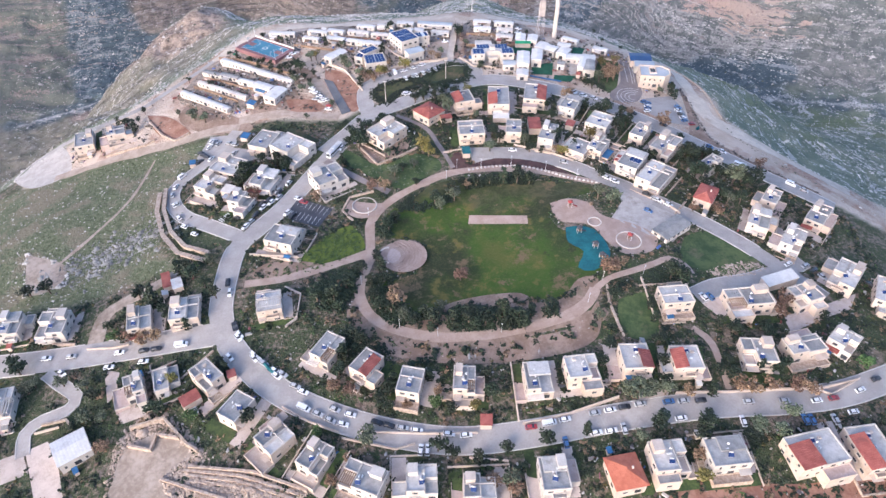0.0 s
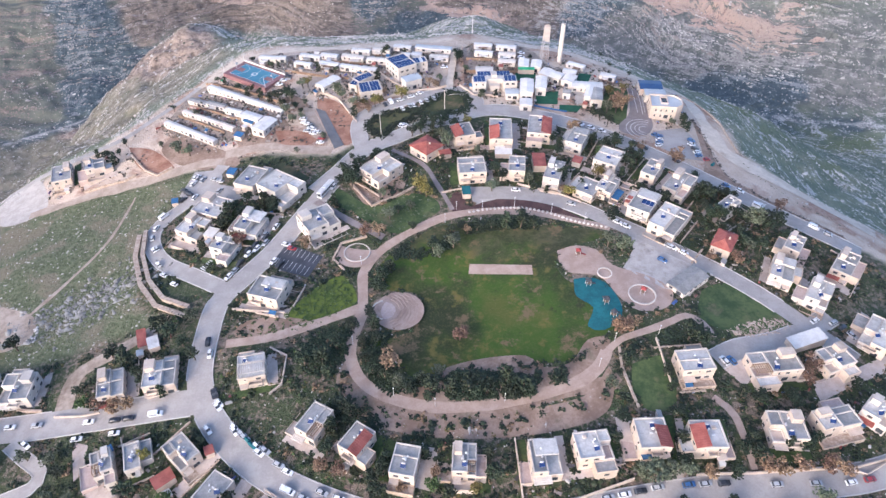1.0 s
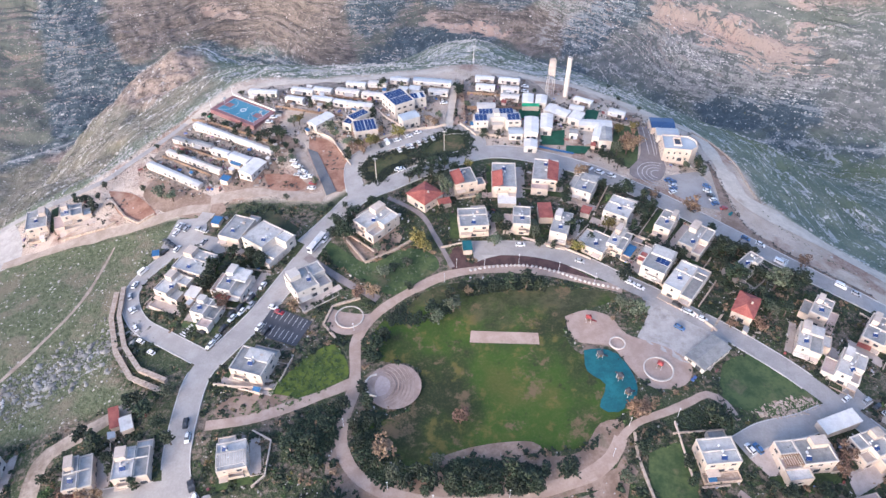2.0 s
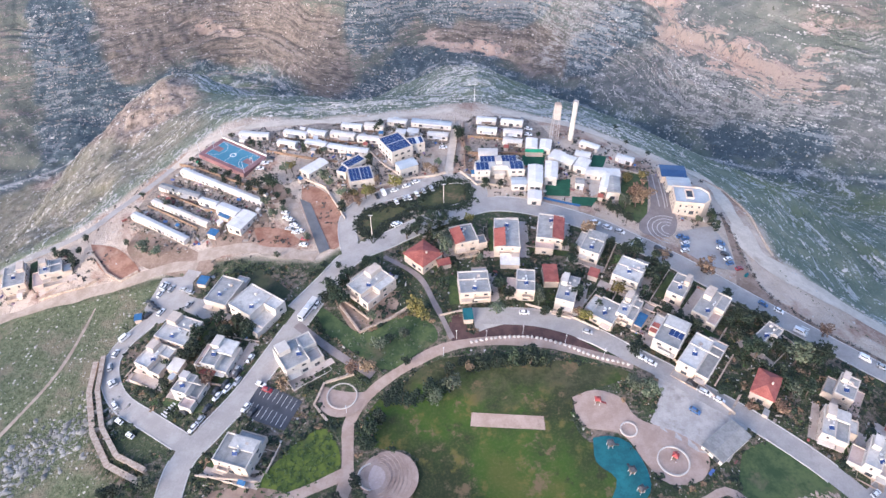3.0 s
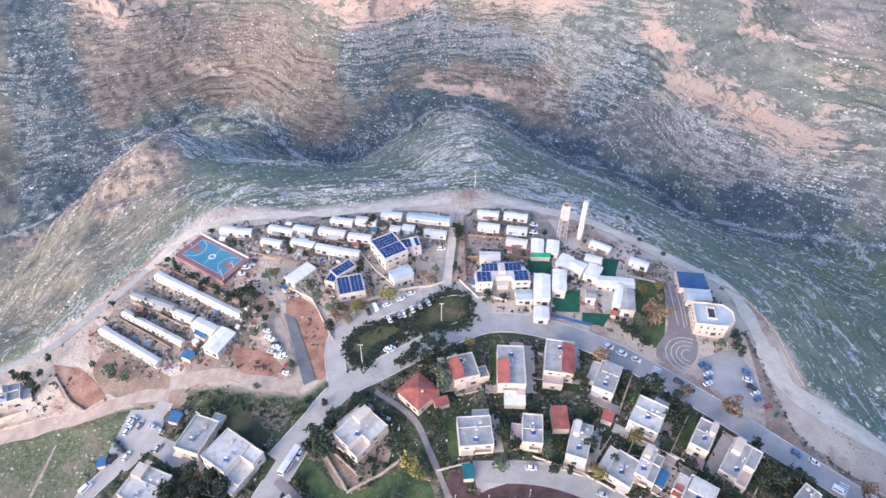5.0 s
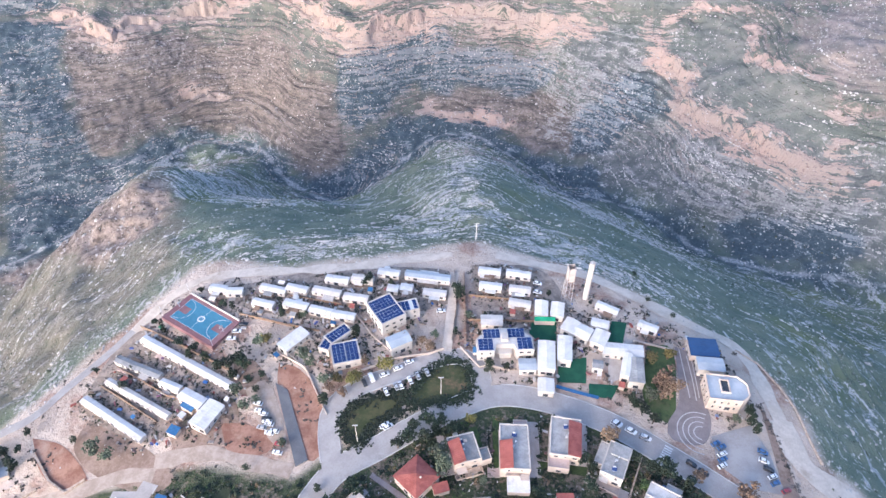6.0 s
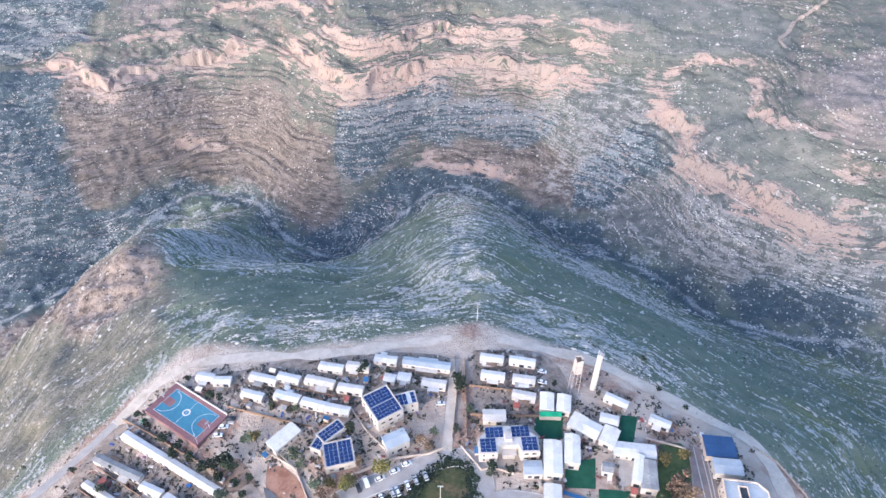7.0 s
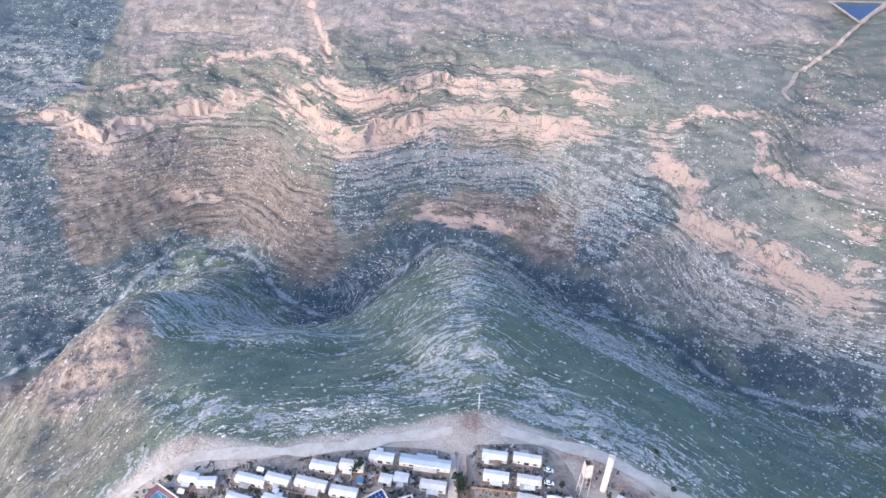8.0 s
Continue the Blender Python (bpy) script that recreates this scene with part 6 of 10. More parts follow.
def lattice_tower(x, y, h):
    t = thing("lattice_tower", "square steel lattice tower with pale panels on its upper half", "tower", x, y, 8)
    a, b = 1.9, 1.4
    steel = surface("tower_steel", (.36, .32, .30), (.44, .40, .38), None, .3, 2.0, .6, 0)
    for sx in (-1, 1):
        for sy in (-1, 1):
            part("leg", Geo().tube((sx * a, sy * a, -.5), (sx * b, sy * b, h), .13, .1, 6), steel, t)
    n = 7
    for i in range(n):
        z0, z1 = h * i / n, h * (i + 1) / n
        w0, w1 = a + (b - a) * i / n, a + (b - a) * (i + 1) / n
        for k in range(4):
            c, s = [(1, 0), (0, 1), (-1, 0), (0, -1)][k]
            p = (c * w0 - s * w0, s * w0 + c * w0, z0)
            q = (c * w1 + s * w1, s * w1 - c * w1, z1)
            part("brace", Geo().tube(p, q, .06, seg=5), steel, t)
    pale = surface("tower_panel", (.40, .34, .31), (.48, .42, .39), None, .3, 2.0, .7, 0)
    for k in range(4):
        part("panel", Geo().quad_box(-b + .1, b - .1, -b - .16, -b - .1, h * .62, h), pale, t, at=pose(0, 0, 0, 0, 0, 90 * k))


def t_mast(x, y, h):
    t = thing("radio_mast", "thin white mast with a crossbar at the rim", "mast", x, y)
    part("pole", Geo().tube((0, 0, -.3), (0, 0, h), .2, .12, 8), M_SHEET_WHITE, t)
    part("crossbar", Geo().tube((-1.6, 0, h - .5), (1.6, 0, h - .5), .12, seg=6), M_SHEET_WHITE, t)


def bus(x, y, rot):
    t = thing("bus", "white single-deck bus waiting on the street", "bus", x, y, rot, gz(x, y) + .3)
    g = Geo().prism([(-6, -1.1), (-5.9, -1.27), (5.8, -1.27), (6, -1.0), (6, 1.0), (5.8, 1.27), (-5.9, 1.27), (-6, 1.1)], .35, 3.05)
    part("body", g, CAR_PAINT["w"][1], t)
    part("roof", Geo().prism([(-5.9, -1.0), (5.8, -1.0), (5.9, .9), (-5.9, 1.0)], 3.05, 3.2), M_SHEET_WHITE, t)
    for s in (-1, 1):
        for i in range(7):
            part("side_window", Geo().quad_box(-5.3 + i * 1.55, -3.9 + i * 1.55, s * 1.28 - .02, s * 1.28 + .02, 1.5, 2.6), M_GLASS, t)
    part("windscreen", Geo().quad_box(5.99, 6.03, -.95, .95, 1.3, 2.8), M_GLASS, t)
    part("roof_unit", Geo().prism([(-1.5, -.7), (1.5, -.7), (1.3, .7), (-1.3, .7)], 3.2, 3.45), M_METAL, t)
    for xx in (-3.6, 3.8):
        for yy in (-1.1, 1.1):
            w = part("wheel", WHEEL[0], None, t, at=pose(xx, yy, .48) @ Matrix.Diagonal((1.5, 1.5, 1.5, 1)))
            part("rim", WHEEL[1], None, w)


def bin_container(x, y, rot):
    t = thing("waste_container", "teal-green waste container at the kerb", "container", x, y, rot, gz(x, y) + .25, "waste containers by the street")
    part("body", Geo().prism([(-.85, -.55), (.85, -.55), (.95, .55), (-.95, .55)], .12, 1.15), M_TEAL, t)
    part("lid", Geo().tube((-.9, 0, 1.1), (.9, 0, 1.1), .5, seg=12), M_TEAL, t)


def play_frame(x, y, rot, colour):
    t = thing("play_frame", "climbing frame with a roof and slide on rubber floor", "play frame", x, y, rot, gz(x, y) + .25, "play equipment in the park")
    for sx in (-.8, .8):
        for sy in (-.8, .8):
            part("post", Geo().tube((sx, sy, 0), (sx, sy, 2.9), .08, seg=8), M_METAL, t)
    part("platform", Geo().quad_box(-.9, .9, -.9, .9, 1.2, 1.3), M_WOOD, t)
    part("roof", Geo().add([(-1.1, -1.1, 2.8), (1.1, -1.1, 2.8), (1.1, 1.1, 2.8), (-1.1, 1.1, 2.8), (0, 0, 3.6)], [(0, 1, 4), (1, 2, 4), (2, 3, 4), (3, 0, 4), (3, 2, 1, 0)]), colour, t)
    part("slide", Geo().add([(.9, -.4, 1.3), (.9, .4, 1.3), (3.4, .4, .2), (3.4, -.4, .2), (.9, -.4, 1.18), (.9, .4, 1.18), (3.4, .4, .08), (3.4, -.4, .08)],
                            [(0, 3, 2, 1), (4, 5, 6, 7), (0, 1, 5, 4), (1, 2, 6, 5), (2, 3, 7, 6), (3, 0, 4, 7)]), colour, t)


def boulder(x, y, s, seed, label="white limestone boulder edging the planting bed", group="boulders along the bed"):
    rnd = random.Random(seed)
    bm = bmesh.new()
    bmesh.ops.create_icosphere(bm, subdivisions=2, radius=1)
    for v in bm.verts:
        v.co *= 1 + .25 * noise.noise(v.co * 1.7 + Vector((seed, 0, 0)))
        v.co.z *= .75
    me = bpy.data.meshes.new("boulder")
    bm.to_mesh(me)
    bm.free()
    me.materials.append(M_WHITE if "white" in label else M_ROCK)
    ob = tagged(new("boulder", me), label, "boulder", group)
    ob.matrix_world = pose(x, y, gz(x, y) + .25 + s * .3, 0, 0, rnd.uniform(0, 360)) @ Matrix.Diagonal((s * rnd.uniform(1, 1.4), s, s, 1))


def sports_court(x, y, rot, w, d):
    z = max(low_ground(x, y, rot, w, d)) + .3
    t = tagged(new("sports_court"), "blue and red basketball court with white lines", "court", kind="structure")
    t.matrix_world = pose(x, y, z, 0, 0, rot)
    part("surround", Geo().quad_box(-w / 2, w / 2, -d / 2, d / 2, -2.5, 0), M_REDCOURT, t)
    a, b = w * .41, d * .37
    part("playing_floor", Geo().quad_box(-a, a, -b, b, -.05, .012), M_BLUECOURT, t)
    for s in (-1, 1):
        part("key_area", Geo().quad_box(s * a - (s > 0) * 5.2, s * a + (s < 0) * 5.2, -1.9, 1.9, -.04, .02), M_REDCOURT, t)
        g = Geo()
        for i in range(24):
            for rr in (6.0, 6.18):
                an = math.pi * (i / 23 - .5)
                g.v.append((s * (a - 1.2 - math.cos(an) * rr), math.sin(an) * rr * .95, .03))
        g.f = [(i * 2, i * 2 + 1, i * 2 + 3, i * 2 + 2) if s > 0 else (i * 2 + 2, i * 2 + 3, i * 2 + 1, i * 2) for i in range(23)]
        part("line", g, M_PAINT, t)
        hoop = part("hoop_stand", Geo().tube((s * (a + .9), 0, 0), (s * (a + .9), 0, 3.2), .12, seg=8), M_METAL, t)
        part("backboard", Geo().quad_box(s * (a + .2) - .04, s * (a + .2) + .04, -.9, .9, 2.7, 3.75), M_SHEET_WHITE, hoop)
        part("arm", Geo().tube((s * (a + .9), 0, 3.1), (s * (a + .2), 0, 3.1), .07, seg=6), M_METAL, hoop)
    part("line", Geo().quad_box(-.06, .06, -b, b, .013, .03), M_PAINT, t)
    part("line", Geo().ring(-a, a, -b, b, .013, .032, .12), M_PAINT, t)
    g = Geo()
    for i in range(32):
        an = 2 * math.pi * i / 32
        g.v += [(math.cos(an) * 1.2, math.sin(an) * 1.2, .034), (math.cos(an) * 1.8, math.sin(an) * 1.8, .034)]
    g.f = [(i * 2, i * 2 + 1, (i * 2 + 3) % 64, (i * 2 + 2) % 64) for i in range(32)]
    part("line", g, M_PAINT, t)
    part("long_bench", Geo().quad_box(-w / 2 + .5, w / 2 - .5, d / 2 - .5, d / 2 - .05, 0, .9), M_SHEET_WHITE, t, "pale wall along the court")
    for k in range(4):
        sx, sy = [(-1, -1), (1, -1), (1, 1), (-1, 1)][k]
        part("floodlight_pole", Geo().tube((sx * (w / 2 - .3), sy * (d / 2 - .8), 0), (sx * (w / 2 - .3), sy * (d / 2 - .8), 7), .1, .07, 8), M_METAL, t)


def school(x, y, rot, w, d, h):
    """A school block with cut back corners, a notch at its entrance and panels over both halves."""
    zs = low_ground(x, y, rot, w, d)
    z = sum(zs) / 4
    t = thing("school_building", "white school building with cut corners and solar panels on both wings", "building", x, y, rot, z)
    c = d * .45
    poly = [(-w / 2, -d / 2), (-w * .2, -d / 2), (-w * .16, -d * .22), (w * .16, -d * .22), (w * .2, -d / 2), (w / 2, -d / 2), (w / 2, d / 2 - c), (w / 2 - c, d / 2), (-w / 2 + c, d / 2), (-w / 2, d / 2 - c)]
    part("wall", Geo().prism(poly, -(z - min(zs)) - 1, h), M_WHITE, t)
    part("roof", Geo().prism([(u * .965, v * .95) for u, v in poly], h, h + .12), M_ROOF_WHITE, t)
    part("entrance_porch", Geo().quad_box(-w * .1, w * .1, -d * .42, -d * .22 - .02, 0, 3.2).quad_box(-w * .12, w * .12, -d * .46, -d * .22 - .02, 3.2, 3.45), M_WHITE, t)
    part("roof_room", Geo().quad_box(-w * .06, w * .06, -d * .1, d * .2, h + .12, h + 1.8), M_WHITE, t)
    for s in (-1, 1):
        solar_array(t, min(s * w * .475, s * w * .215), max(s * w * .475, s * w * .215), -d * .45, d * .04, h + .14)
        solar_array(t, min(s * w * .37, s * w * .07), max(s * w * .37, s * w * .07), d * .06, d * .45, h + .14)
    rnd = random.Random(15)
    windows_on(t, rnd, -w / 2 + .6, -w * .2 - .4, -d / 2, 0, 2, 0, 2.6, ("tall", "wide"))
    windows_on(t, rnd, w * .2 + .4, w / 2 - .6, -d / 2, 0, 2, 0, 2.6, ("tall", "wide"))
    windows_on(t, rnd, -d / 2 + .6, d / 2 - c - .2, -w / 2, 0, 2, 90, 2.6, ("tall", "wide"))


def assembly_hall(x, y, rot, w, d, h):
    """The large cream hall by the forecourt, with chamfered corners and a sunk light well."""
    zs = low_ground(x, y, rot, w, d)
    z = sum(zs) / 4
    t = thing("assembly_hall", "large cream stone hall with a pale blue-grey flat roof", "building", x, y, rot, z)
    c = min(w, d) * .28
    poly = [(-w / 2, -d / 2), (w / 2 - c, -d / 2), (w / 2, -d / 2 + c), (w / 2, d / 2 - c), (w / 2 - c, d / 2), (-w / 2, d / 2)]
    part("wall", Geo().prism(poly, -(z - min(zs)) - 1, h), M_CREAM, t)
    inner = [(px * .95, py * .94) for px, py in poly]
    part("roof", Geo().prism(inner, h - .1, h + .12), M_SHEET_BLUE, t)
    g = Geo()
    for s, u in ((1.0, 0), (1.0, .8), (.955, .8), (.955, 0)):
        g.v += [(px * s, py * s, h + u) for px, py in poly]
    g.f = [(r * 6 + i, r * 6 + (i + 1) % 6, ((r + 1) % 4) * 6 + (i + 1) % 6, ((r + 1) % 4) * 6 + i) for r in range(4) for i in range(6)]
    part("parapet", g, M_CREAM, t)
    part("light_well", Geo().ring(-w * .18, w * .04, -d * .22, d * .3, h + .12, h + 1.1, .3), M_CREAM, t)
    part("skylight", Geo().quad_box(-w * .16, w * .02, -d * .19, d * .27, h + .12, h + .3), M_GLASS, t)
    rnd = random.Random(5)
    windows_on(t, rnd, -w / 2 + 1, w / 2 - c - .5, -d / 2, 1.5, 2, 0, 2.6, ("tall",))
    windows_on(t, rnd, -d / 2 + 1, d / 2 - 1, -w / 2, 1.5, 2, -90, 2.6, ("tall",))
    windows_on(t, rnd, -d / 2 + c, d / 2 - c, -w / 2, 1.5, 2, 90, 2.6, ("tall",))


def crossing(x, y, rot, n, length=8.0):
    z = gz(x, y) + .325
    t = tagged(new("zebra_crossing"), "worn white zebra crossing on the asphalt", "crossing", kind="structure")
    t.matrix_world = pose(x, y, z, 0, 0, rot)
    for i in range(n):
        part("stripe", Geo().quad_box(-1.6, 1.6, (i - n / 2) * 1.1, (i - n / 2) * 1.1 + .55, -.02, .012), M_PAINT, t)



# ---------------------------------------------------------------- roads and paths

strip("road", [(-53.2, 282.3), (-63.2, 259.7), (-73.3, 237.3), (-83.2, 221.1), (-89.6, 209.9), (-90.3, 193.4), (-88.5, 174.3), (-82.3, 160.6), (-71.0, 147.7), (-55.5, 136.3), (-36.4, 127.9), (-16.4, 122.6), (7.0, 120.2), (32.2, 122.3), (61.9, 127.2), (92.3, 131.3), (123.5, 134.0), (146.2, 138.6), (172.5, 148.5)], 9.2, M_ASPHALT, 0.23, "grey asphalt village street with pale kerbs", "road", kerb=0.14)
strip("road", [(-189.5, 158.5), (-175.5, 158.8), (-152.5, 160.0), (-129.5, 161.5), (-106.7, 163.1), (-85.4, 164.7)], 10.5, M_ASPHALT, 0.24, "grey asphalt village street with pale kerbs", "road", kerb=0.14)
strip("road", [(-89.5, 216.6), (-108.6, 228.9), (-122.3, 238.1), (-130.6, 248.3), (-134.6, 258.6), (-132.5, 269.2), (-123.5, 282.1), (-116.3, 297.2), (-112.4, 307.3)], 7.0, M_ASPHALT, 0.26, "grey asphalt village street with pale kerbs", "road", kerb=0.14)
strip("road", [(-59.7, 277.1), (-48.7, 292.8), (-38.8, 307.1), (-22.9, 316.4), (-8.7, 325.2), (6.0, 333.0), (23.8, 339.8), (43.9, 338.0), (67.8, 328.9), (89.2, 314.1), (109.0, 299.0), (127.4, 284.3), (145.0, 270.9), (164.6, 256.5), (186.7, 242.9)], 10.0, M_ASPHALT, 0.27, "grey asphalt village street with pale kerbs", "road", kerb=0.14)
strip("road", [(-40.1, 308.7), (-43.5, 323.8), (-43.0, 334.9), (-34.9, 343.3), (-14.7, 352.2), (0.9, 358.5), (11.5, 359.1), (17.9, 351.8), (18.7, 339.7)], 8.0, M_ASPHALT, 0.28, "grey asphalt village street with pale kerbs", "road", kerb=0.14)
strip("road", [(14.2, 271.2), (39.3, 269.4), (58.8, 262.1), (72.6, 252.5), (85.8, 243.6), (98.1, 234.1), (110.1, 225.6), (119.7, 217.8), (128.9, 209.9), (138.6, 199.9)], 8.0, M_ASPHALT, 0.29, "grey asphalt village street with pale kerbs", "road", kerb=0.14)
strip("road", [(137.3, 201.4), (146.0, 191.4), (154.4, 181.1)], 8.0, M_ASPHALT, 0.22, "grey asphalt village street with pale kerbs", "road", kerb=0.14)
strip("road", [(99.7, 177.5), (110.5, 183.2), (126.1, 187.7), (142.0, 195.0), (153.4, 202.0)], 8.0, M_ASPHALT, 0.23, "grey asphalt village street with pale kerbs", "road", kerb=0.14)
strip("dirt_track", [(-111.9, 310.5), (-125.7, 310.9), (-137.0, 307.4), (-150.9, 303.5), (-168.9, 300.2), (-186.4, 295.3), (-212.4, 289.6)], 6.0, M_DIRT_ROAD, 0.16, "pale dirt track along the edge of the hilltop", "track", wobble=2.0)
strip("dirt_track", [(-55.8, 308.2), (-72.2, 312.6), (-91.9, 318.0), (-113.3, 315.8)], 6.0, M_DIRT_ROAD, 0.19, "pale dirt track along the edge of the hilltop", "track", wobble=2.0)
strip("road", [(-240, 318), (-210, 327), (-190, 332.5), (-175, 339), (-165, 353), (-154, 367), (-144, 382)], 4.6, M_ASPHALT, 0.24, "narrow grey asphalt lane along the western rim", "road")
strip("dirt_track", [(-144.5, 381), (-138, 391), (-132.8, 399.2), (-119.8, 410.1), (-98.0, 413.2), (-70.4, 414.1), (-43.1, 416.7), (-15.7, 421.9), (6.8, 425.1)], 6.0, M_GRAVEL_BRIGHTENED, 0.22, "pale dirt track along the edge of the hilltop", "track", wobble=2.0)
strip("dirt_track", [(29.4, 425.9), (51.5, 419.4), (70.4, 414.7), (87.9, 404.4), (107.2, 392.8), (123.6, 383.3), (137.3, 375.5), (141.5, 363.0), (142.2, 346.7), (142.8, 333.6), (143.9, 319.4)], 7.0, M_GRAVEL_BRIGHTENED, 0.16, "pale dirt track along the edge of the hilltop", "track", wobble=2.0)
strip("dirt_track", [(142.8, 333), (144.5, 314), (156, 303), (171, 294.5), (187, 283.5), (210, 268)], 11.0, M_GRAVEL_BRIGHTENED, 0.19, "pale dirt track along the edge of the hilltop", "track", wobble=2.0)
strip("footpath", [(-81.8, 188.3), (-67.0, 190.3), (-52.7, 195.6), (-40.2, 201.4), (-31.7, 206.0)], 4.0, M_PATH, 0.28, "brown paved footpath through the park", "path", wobble=0.5)
strip("footpath", [(-30.6, 206.0), (-33.6, 190.4), (-33.2, 179.9), (-27.5, 170.1), (-16.0, 163.5), (-0.1, 160.1), (17.6, 160.8), (33.6, 163.8), (48.0, 168.0), (56.5, 174.0), (60.5, 180.5)], 4.5, M_PATH, 0.24, "brown paved footpath through the park", "path", wobble=0.5)
strip("footpath", [(60.0, 179.5), (66.5, 185.5), (79.0, 190.3), (88.0, 194.5), (94.0, 197.3), (99.5, 194.0), (102.0, 187.5)], 2.8, M_PATH, 0.26, "brown paved footpath through the park", "path", wobble=0.3)
strip("footpath", [(-30.9, 203.0), (-31.8, 213.3), (-32.2, 225.5), (-24.7, 238.2), (-10.3, 249.5), (4.7, 256.9), (25.2, 259.0), (45.2, 256.1), (73.7, 246.4)], 4.0, M_PATH, 0.25, "brown paved footpath through the park", "path", wobble=0.5)
strip("footpath", [(-58.7, 269.9), (-39.3, 253.6), (-25.3, 244.4)], 3.2, M_FORECOURT, 0.26, "grey paved footpath down to the park", "path", wobble=0.5)
strip("footpath", [(-24.9, 305.4), (-9.4, 293.1), (-1.9, 277.3), (5.0, 260.4)], 2.4, M_FORECOURT, 0.27, "grey paved footpath down to the park", "path", wobble=0.5)
strip("footpath", [(3.9, 362.6), (5.9, 383.8), (8.0, 411.0)], 4.2, M_GRAVEL_BRIGHTENED, 0.28, "pale dusty lane between the mobile homes", "path", wobble=0.8)
strip("footpath", [(-68.0, 346.9), (-59.9, 328.3), (-53.3, 312.5)], 4.0, M_PATH, 0.24, "brown paved footpath through the park", "path", wobble=0.5)
strip("footpath", [(94.7, 162.5), (100.4, 155.3), (101.9, 137.3)], 2.5, M_PATH, 0.25, "brown paved footpath through the park", "path", wobble=0.5)
strip("footpath", [(-155.4, 292.2), (-157.0, 258.1), (-165.5, 233.0), (-175.8, 211.1)], 1.5, M_DIRT_ROAD, 0.1, "worn dirt footpath across the grass field", "path", wobble=0.6)
strip("driveway", [(-138.2, 162.6), (-139.6, 179.3), (-134.0, 185.4), (-122.9, 192.4), (-113, 199)], 6.0, M_SPOIL, 0.2, "pale dusty driveway", "driveway", wobble=1.2)
strip("road", [(-154.2, 154.0), (-146.7, 148.8), (-137.4, 142.5), (-139.0, 136.9), (-147.1, 133.6), (-151.3, 128.4), (-148.5, 119.8)], 4.5, M_ASPHALT, 0.26, "grey asphalt village street with pale kerbs", "road", kerb=0.14)
patch("lawn", [(-16.2, 238.2), (-0.3, 250.9), (29.8, 252.4), (44.5, 249.5), (68.6, 245.3), (71.5, 240.9), (52.5, 234.4), (47.7, 224.8), (52.2, 214.9), (63.3, 214.2), (68.9, 196.4), (58.7, 186.2), (45.0, 177.0), (18.6, 178.7), (4.0, 174.4), (-8.2, 171.1), (-16.9, 180.0), (-25.9, 187.8), (-13.2, 193.6), (-7.0, 205.4), (-10.6, 214.2), (-21.0, 215.3), (-28.3, 219.5), (-24.3, 231.9)], M_LAWN, 0.12, "green park lawn with worn brown patches", "lawn")
patch("bare_ground", [(-39.0, 190.3), (-24.1, 165.4), (-0.0, 155.2), (23.3, 156.6), (43.2, 162.3), (61.3, 165.1), (62.4, 171.7), (43.6, 165.6), (17.7, 161.7), (-0.1, 161.0), (-16.1, 164.4), (-26.5, 170.1), (-32.6, 179.9)], M_EARTH, 0.10, "bare pale earth round the park", "ground")
patch("bare_ground", [(-35.4, 180.3), (-26.3, 166.7), (-11.9, 159.5), (7.7, 156.4), (33.2, 159.0), (51.4, 163.7), (60.4, 174.1), (60.2, 163.4), (54.1, 155.0), (34.2, 149.7), (7.6, 148.5), (-15.5, 151.4), (-29.6, 158.3), (-37.9, 170.8)], M_EARTH, 0.08, "brown bare ground below the park path", "ground")
patch("bare_ground", [(136.1, 340.9), (138.3, 322.7), (137.3, 301.5), (141.0, 287.3), (151.1, 276.4), (164.4, 265.9), (183.6, 253.8), (180.0, 247.2), (161.2, 259.3), (148.1, 269.0), (137.7, 278.1), (129.9, 289.1), (132.6, 309.8)], M_EARTH, 0.12, "brown rough verge between the street and the track", "ground")
patch("yard", [(-130.5, 287.3), (-127.2, 305.2), (-117.0, 304.4), (-113.2, 293.2), (-99.3, 286.9), (-88.8, 278.6), (-100.3, 277.5), (-113.1, 285.1), (-119.7, 277.1)], M_ASPHALT, 0.17, "grey paved yard between the buildings of the loop", "car park", False)
patch("bare_ground", [(-44.7, 281.9), (-38.4, 270.2), (-33.9, 265.0), (-27.2, 267.2), (-18.8, 273.3), (-16.8, 284.9), (-24.4, 282.7), (-31.8, 274.7), (-38.7, 281.6)], M_EARTH, 0.20, "brown stony mound round a villa", "ground")
patch("playground_floor", [(53.5, 216.4), (59.2, 216.9), (65.5, 214.1), (69.4, 204.9), (68.9, 196.4), (61.4, 189.9), (55.4, 192.1), (58.9, 201.0), (53.3, 207.2)], M_TEAL, 0.26, "teal rubber playground floor", "playground")
patch("plaza", [(48.7, 233.0), (57.4, 235.9), (66.4, 232.2), (70.7, 223.7), (84.4, 217.4), (91.8, 210.0), (87.3, 200.9), (75.9, 199.1), (69.7, 206.3), (63.8, 217.3), (50.7, 221.3)], M_PLAYPAVE, 0.20, "pinkish paved play area in the park", "plaza")
patch("paved_court", [(11.9, 228.8), (37.6, 225.7), (37.6, 220.3), (11.3, 223.5)], M_PLAYPAVE, 0.24, "long pale paved strip on the lawn", "court", False)
patch("car_park", [(-72.7, 229.5), (-67.7, 242.4), (-50.6, 233.6), (-55.4, 221.6), (-66.7, 225.8)], M_ASPHALT_DARK, 0.25, "freshly asphalted dark car park", "car park", False)
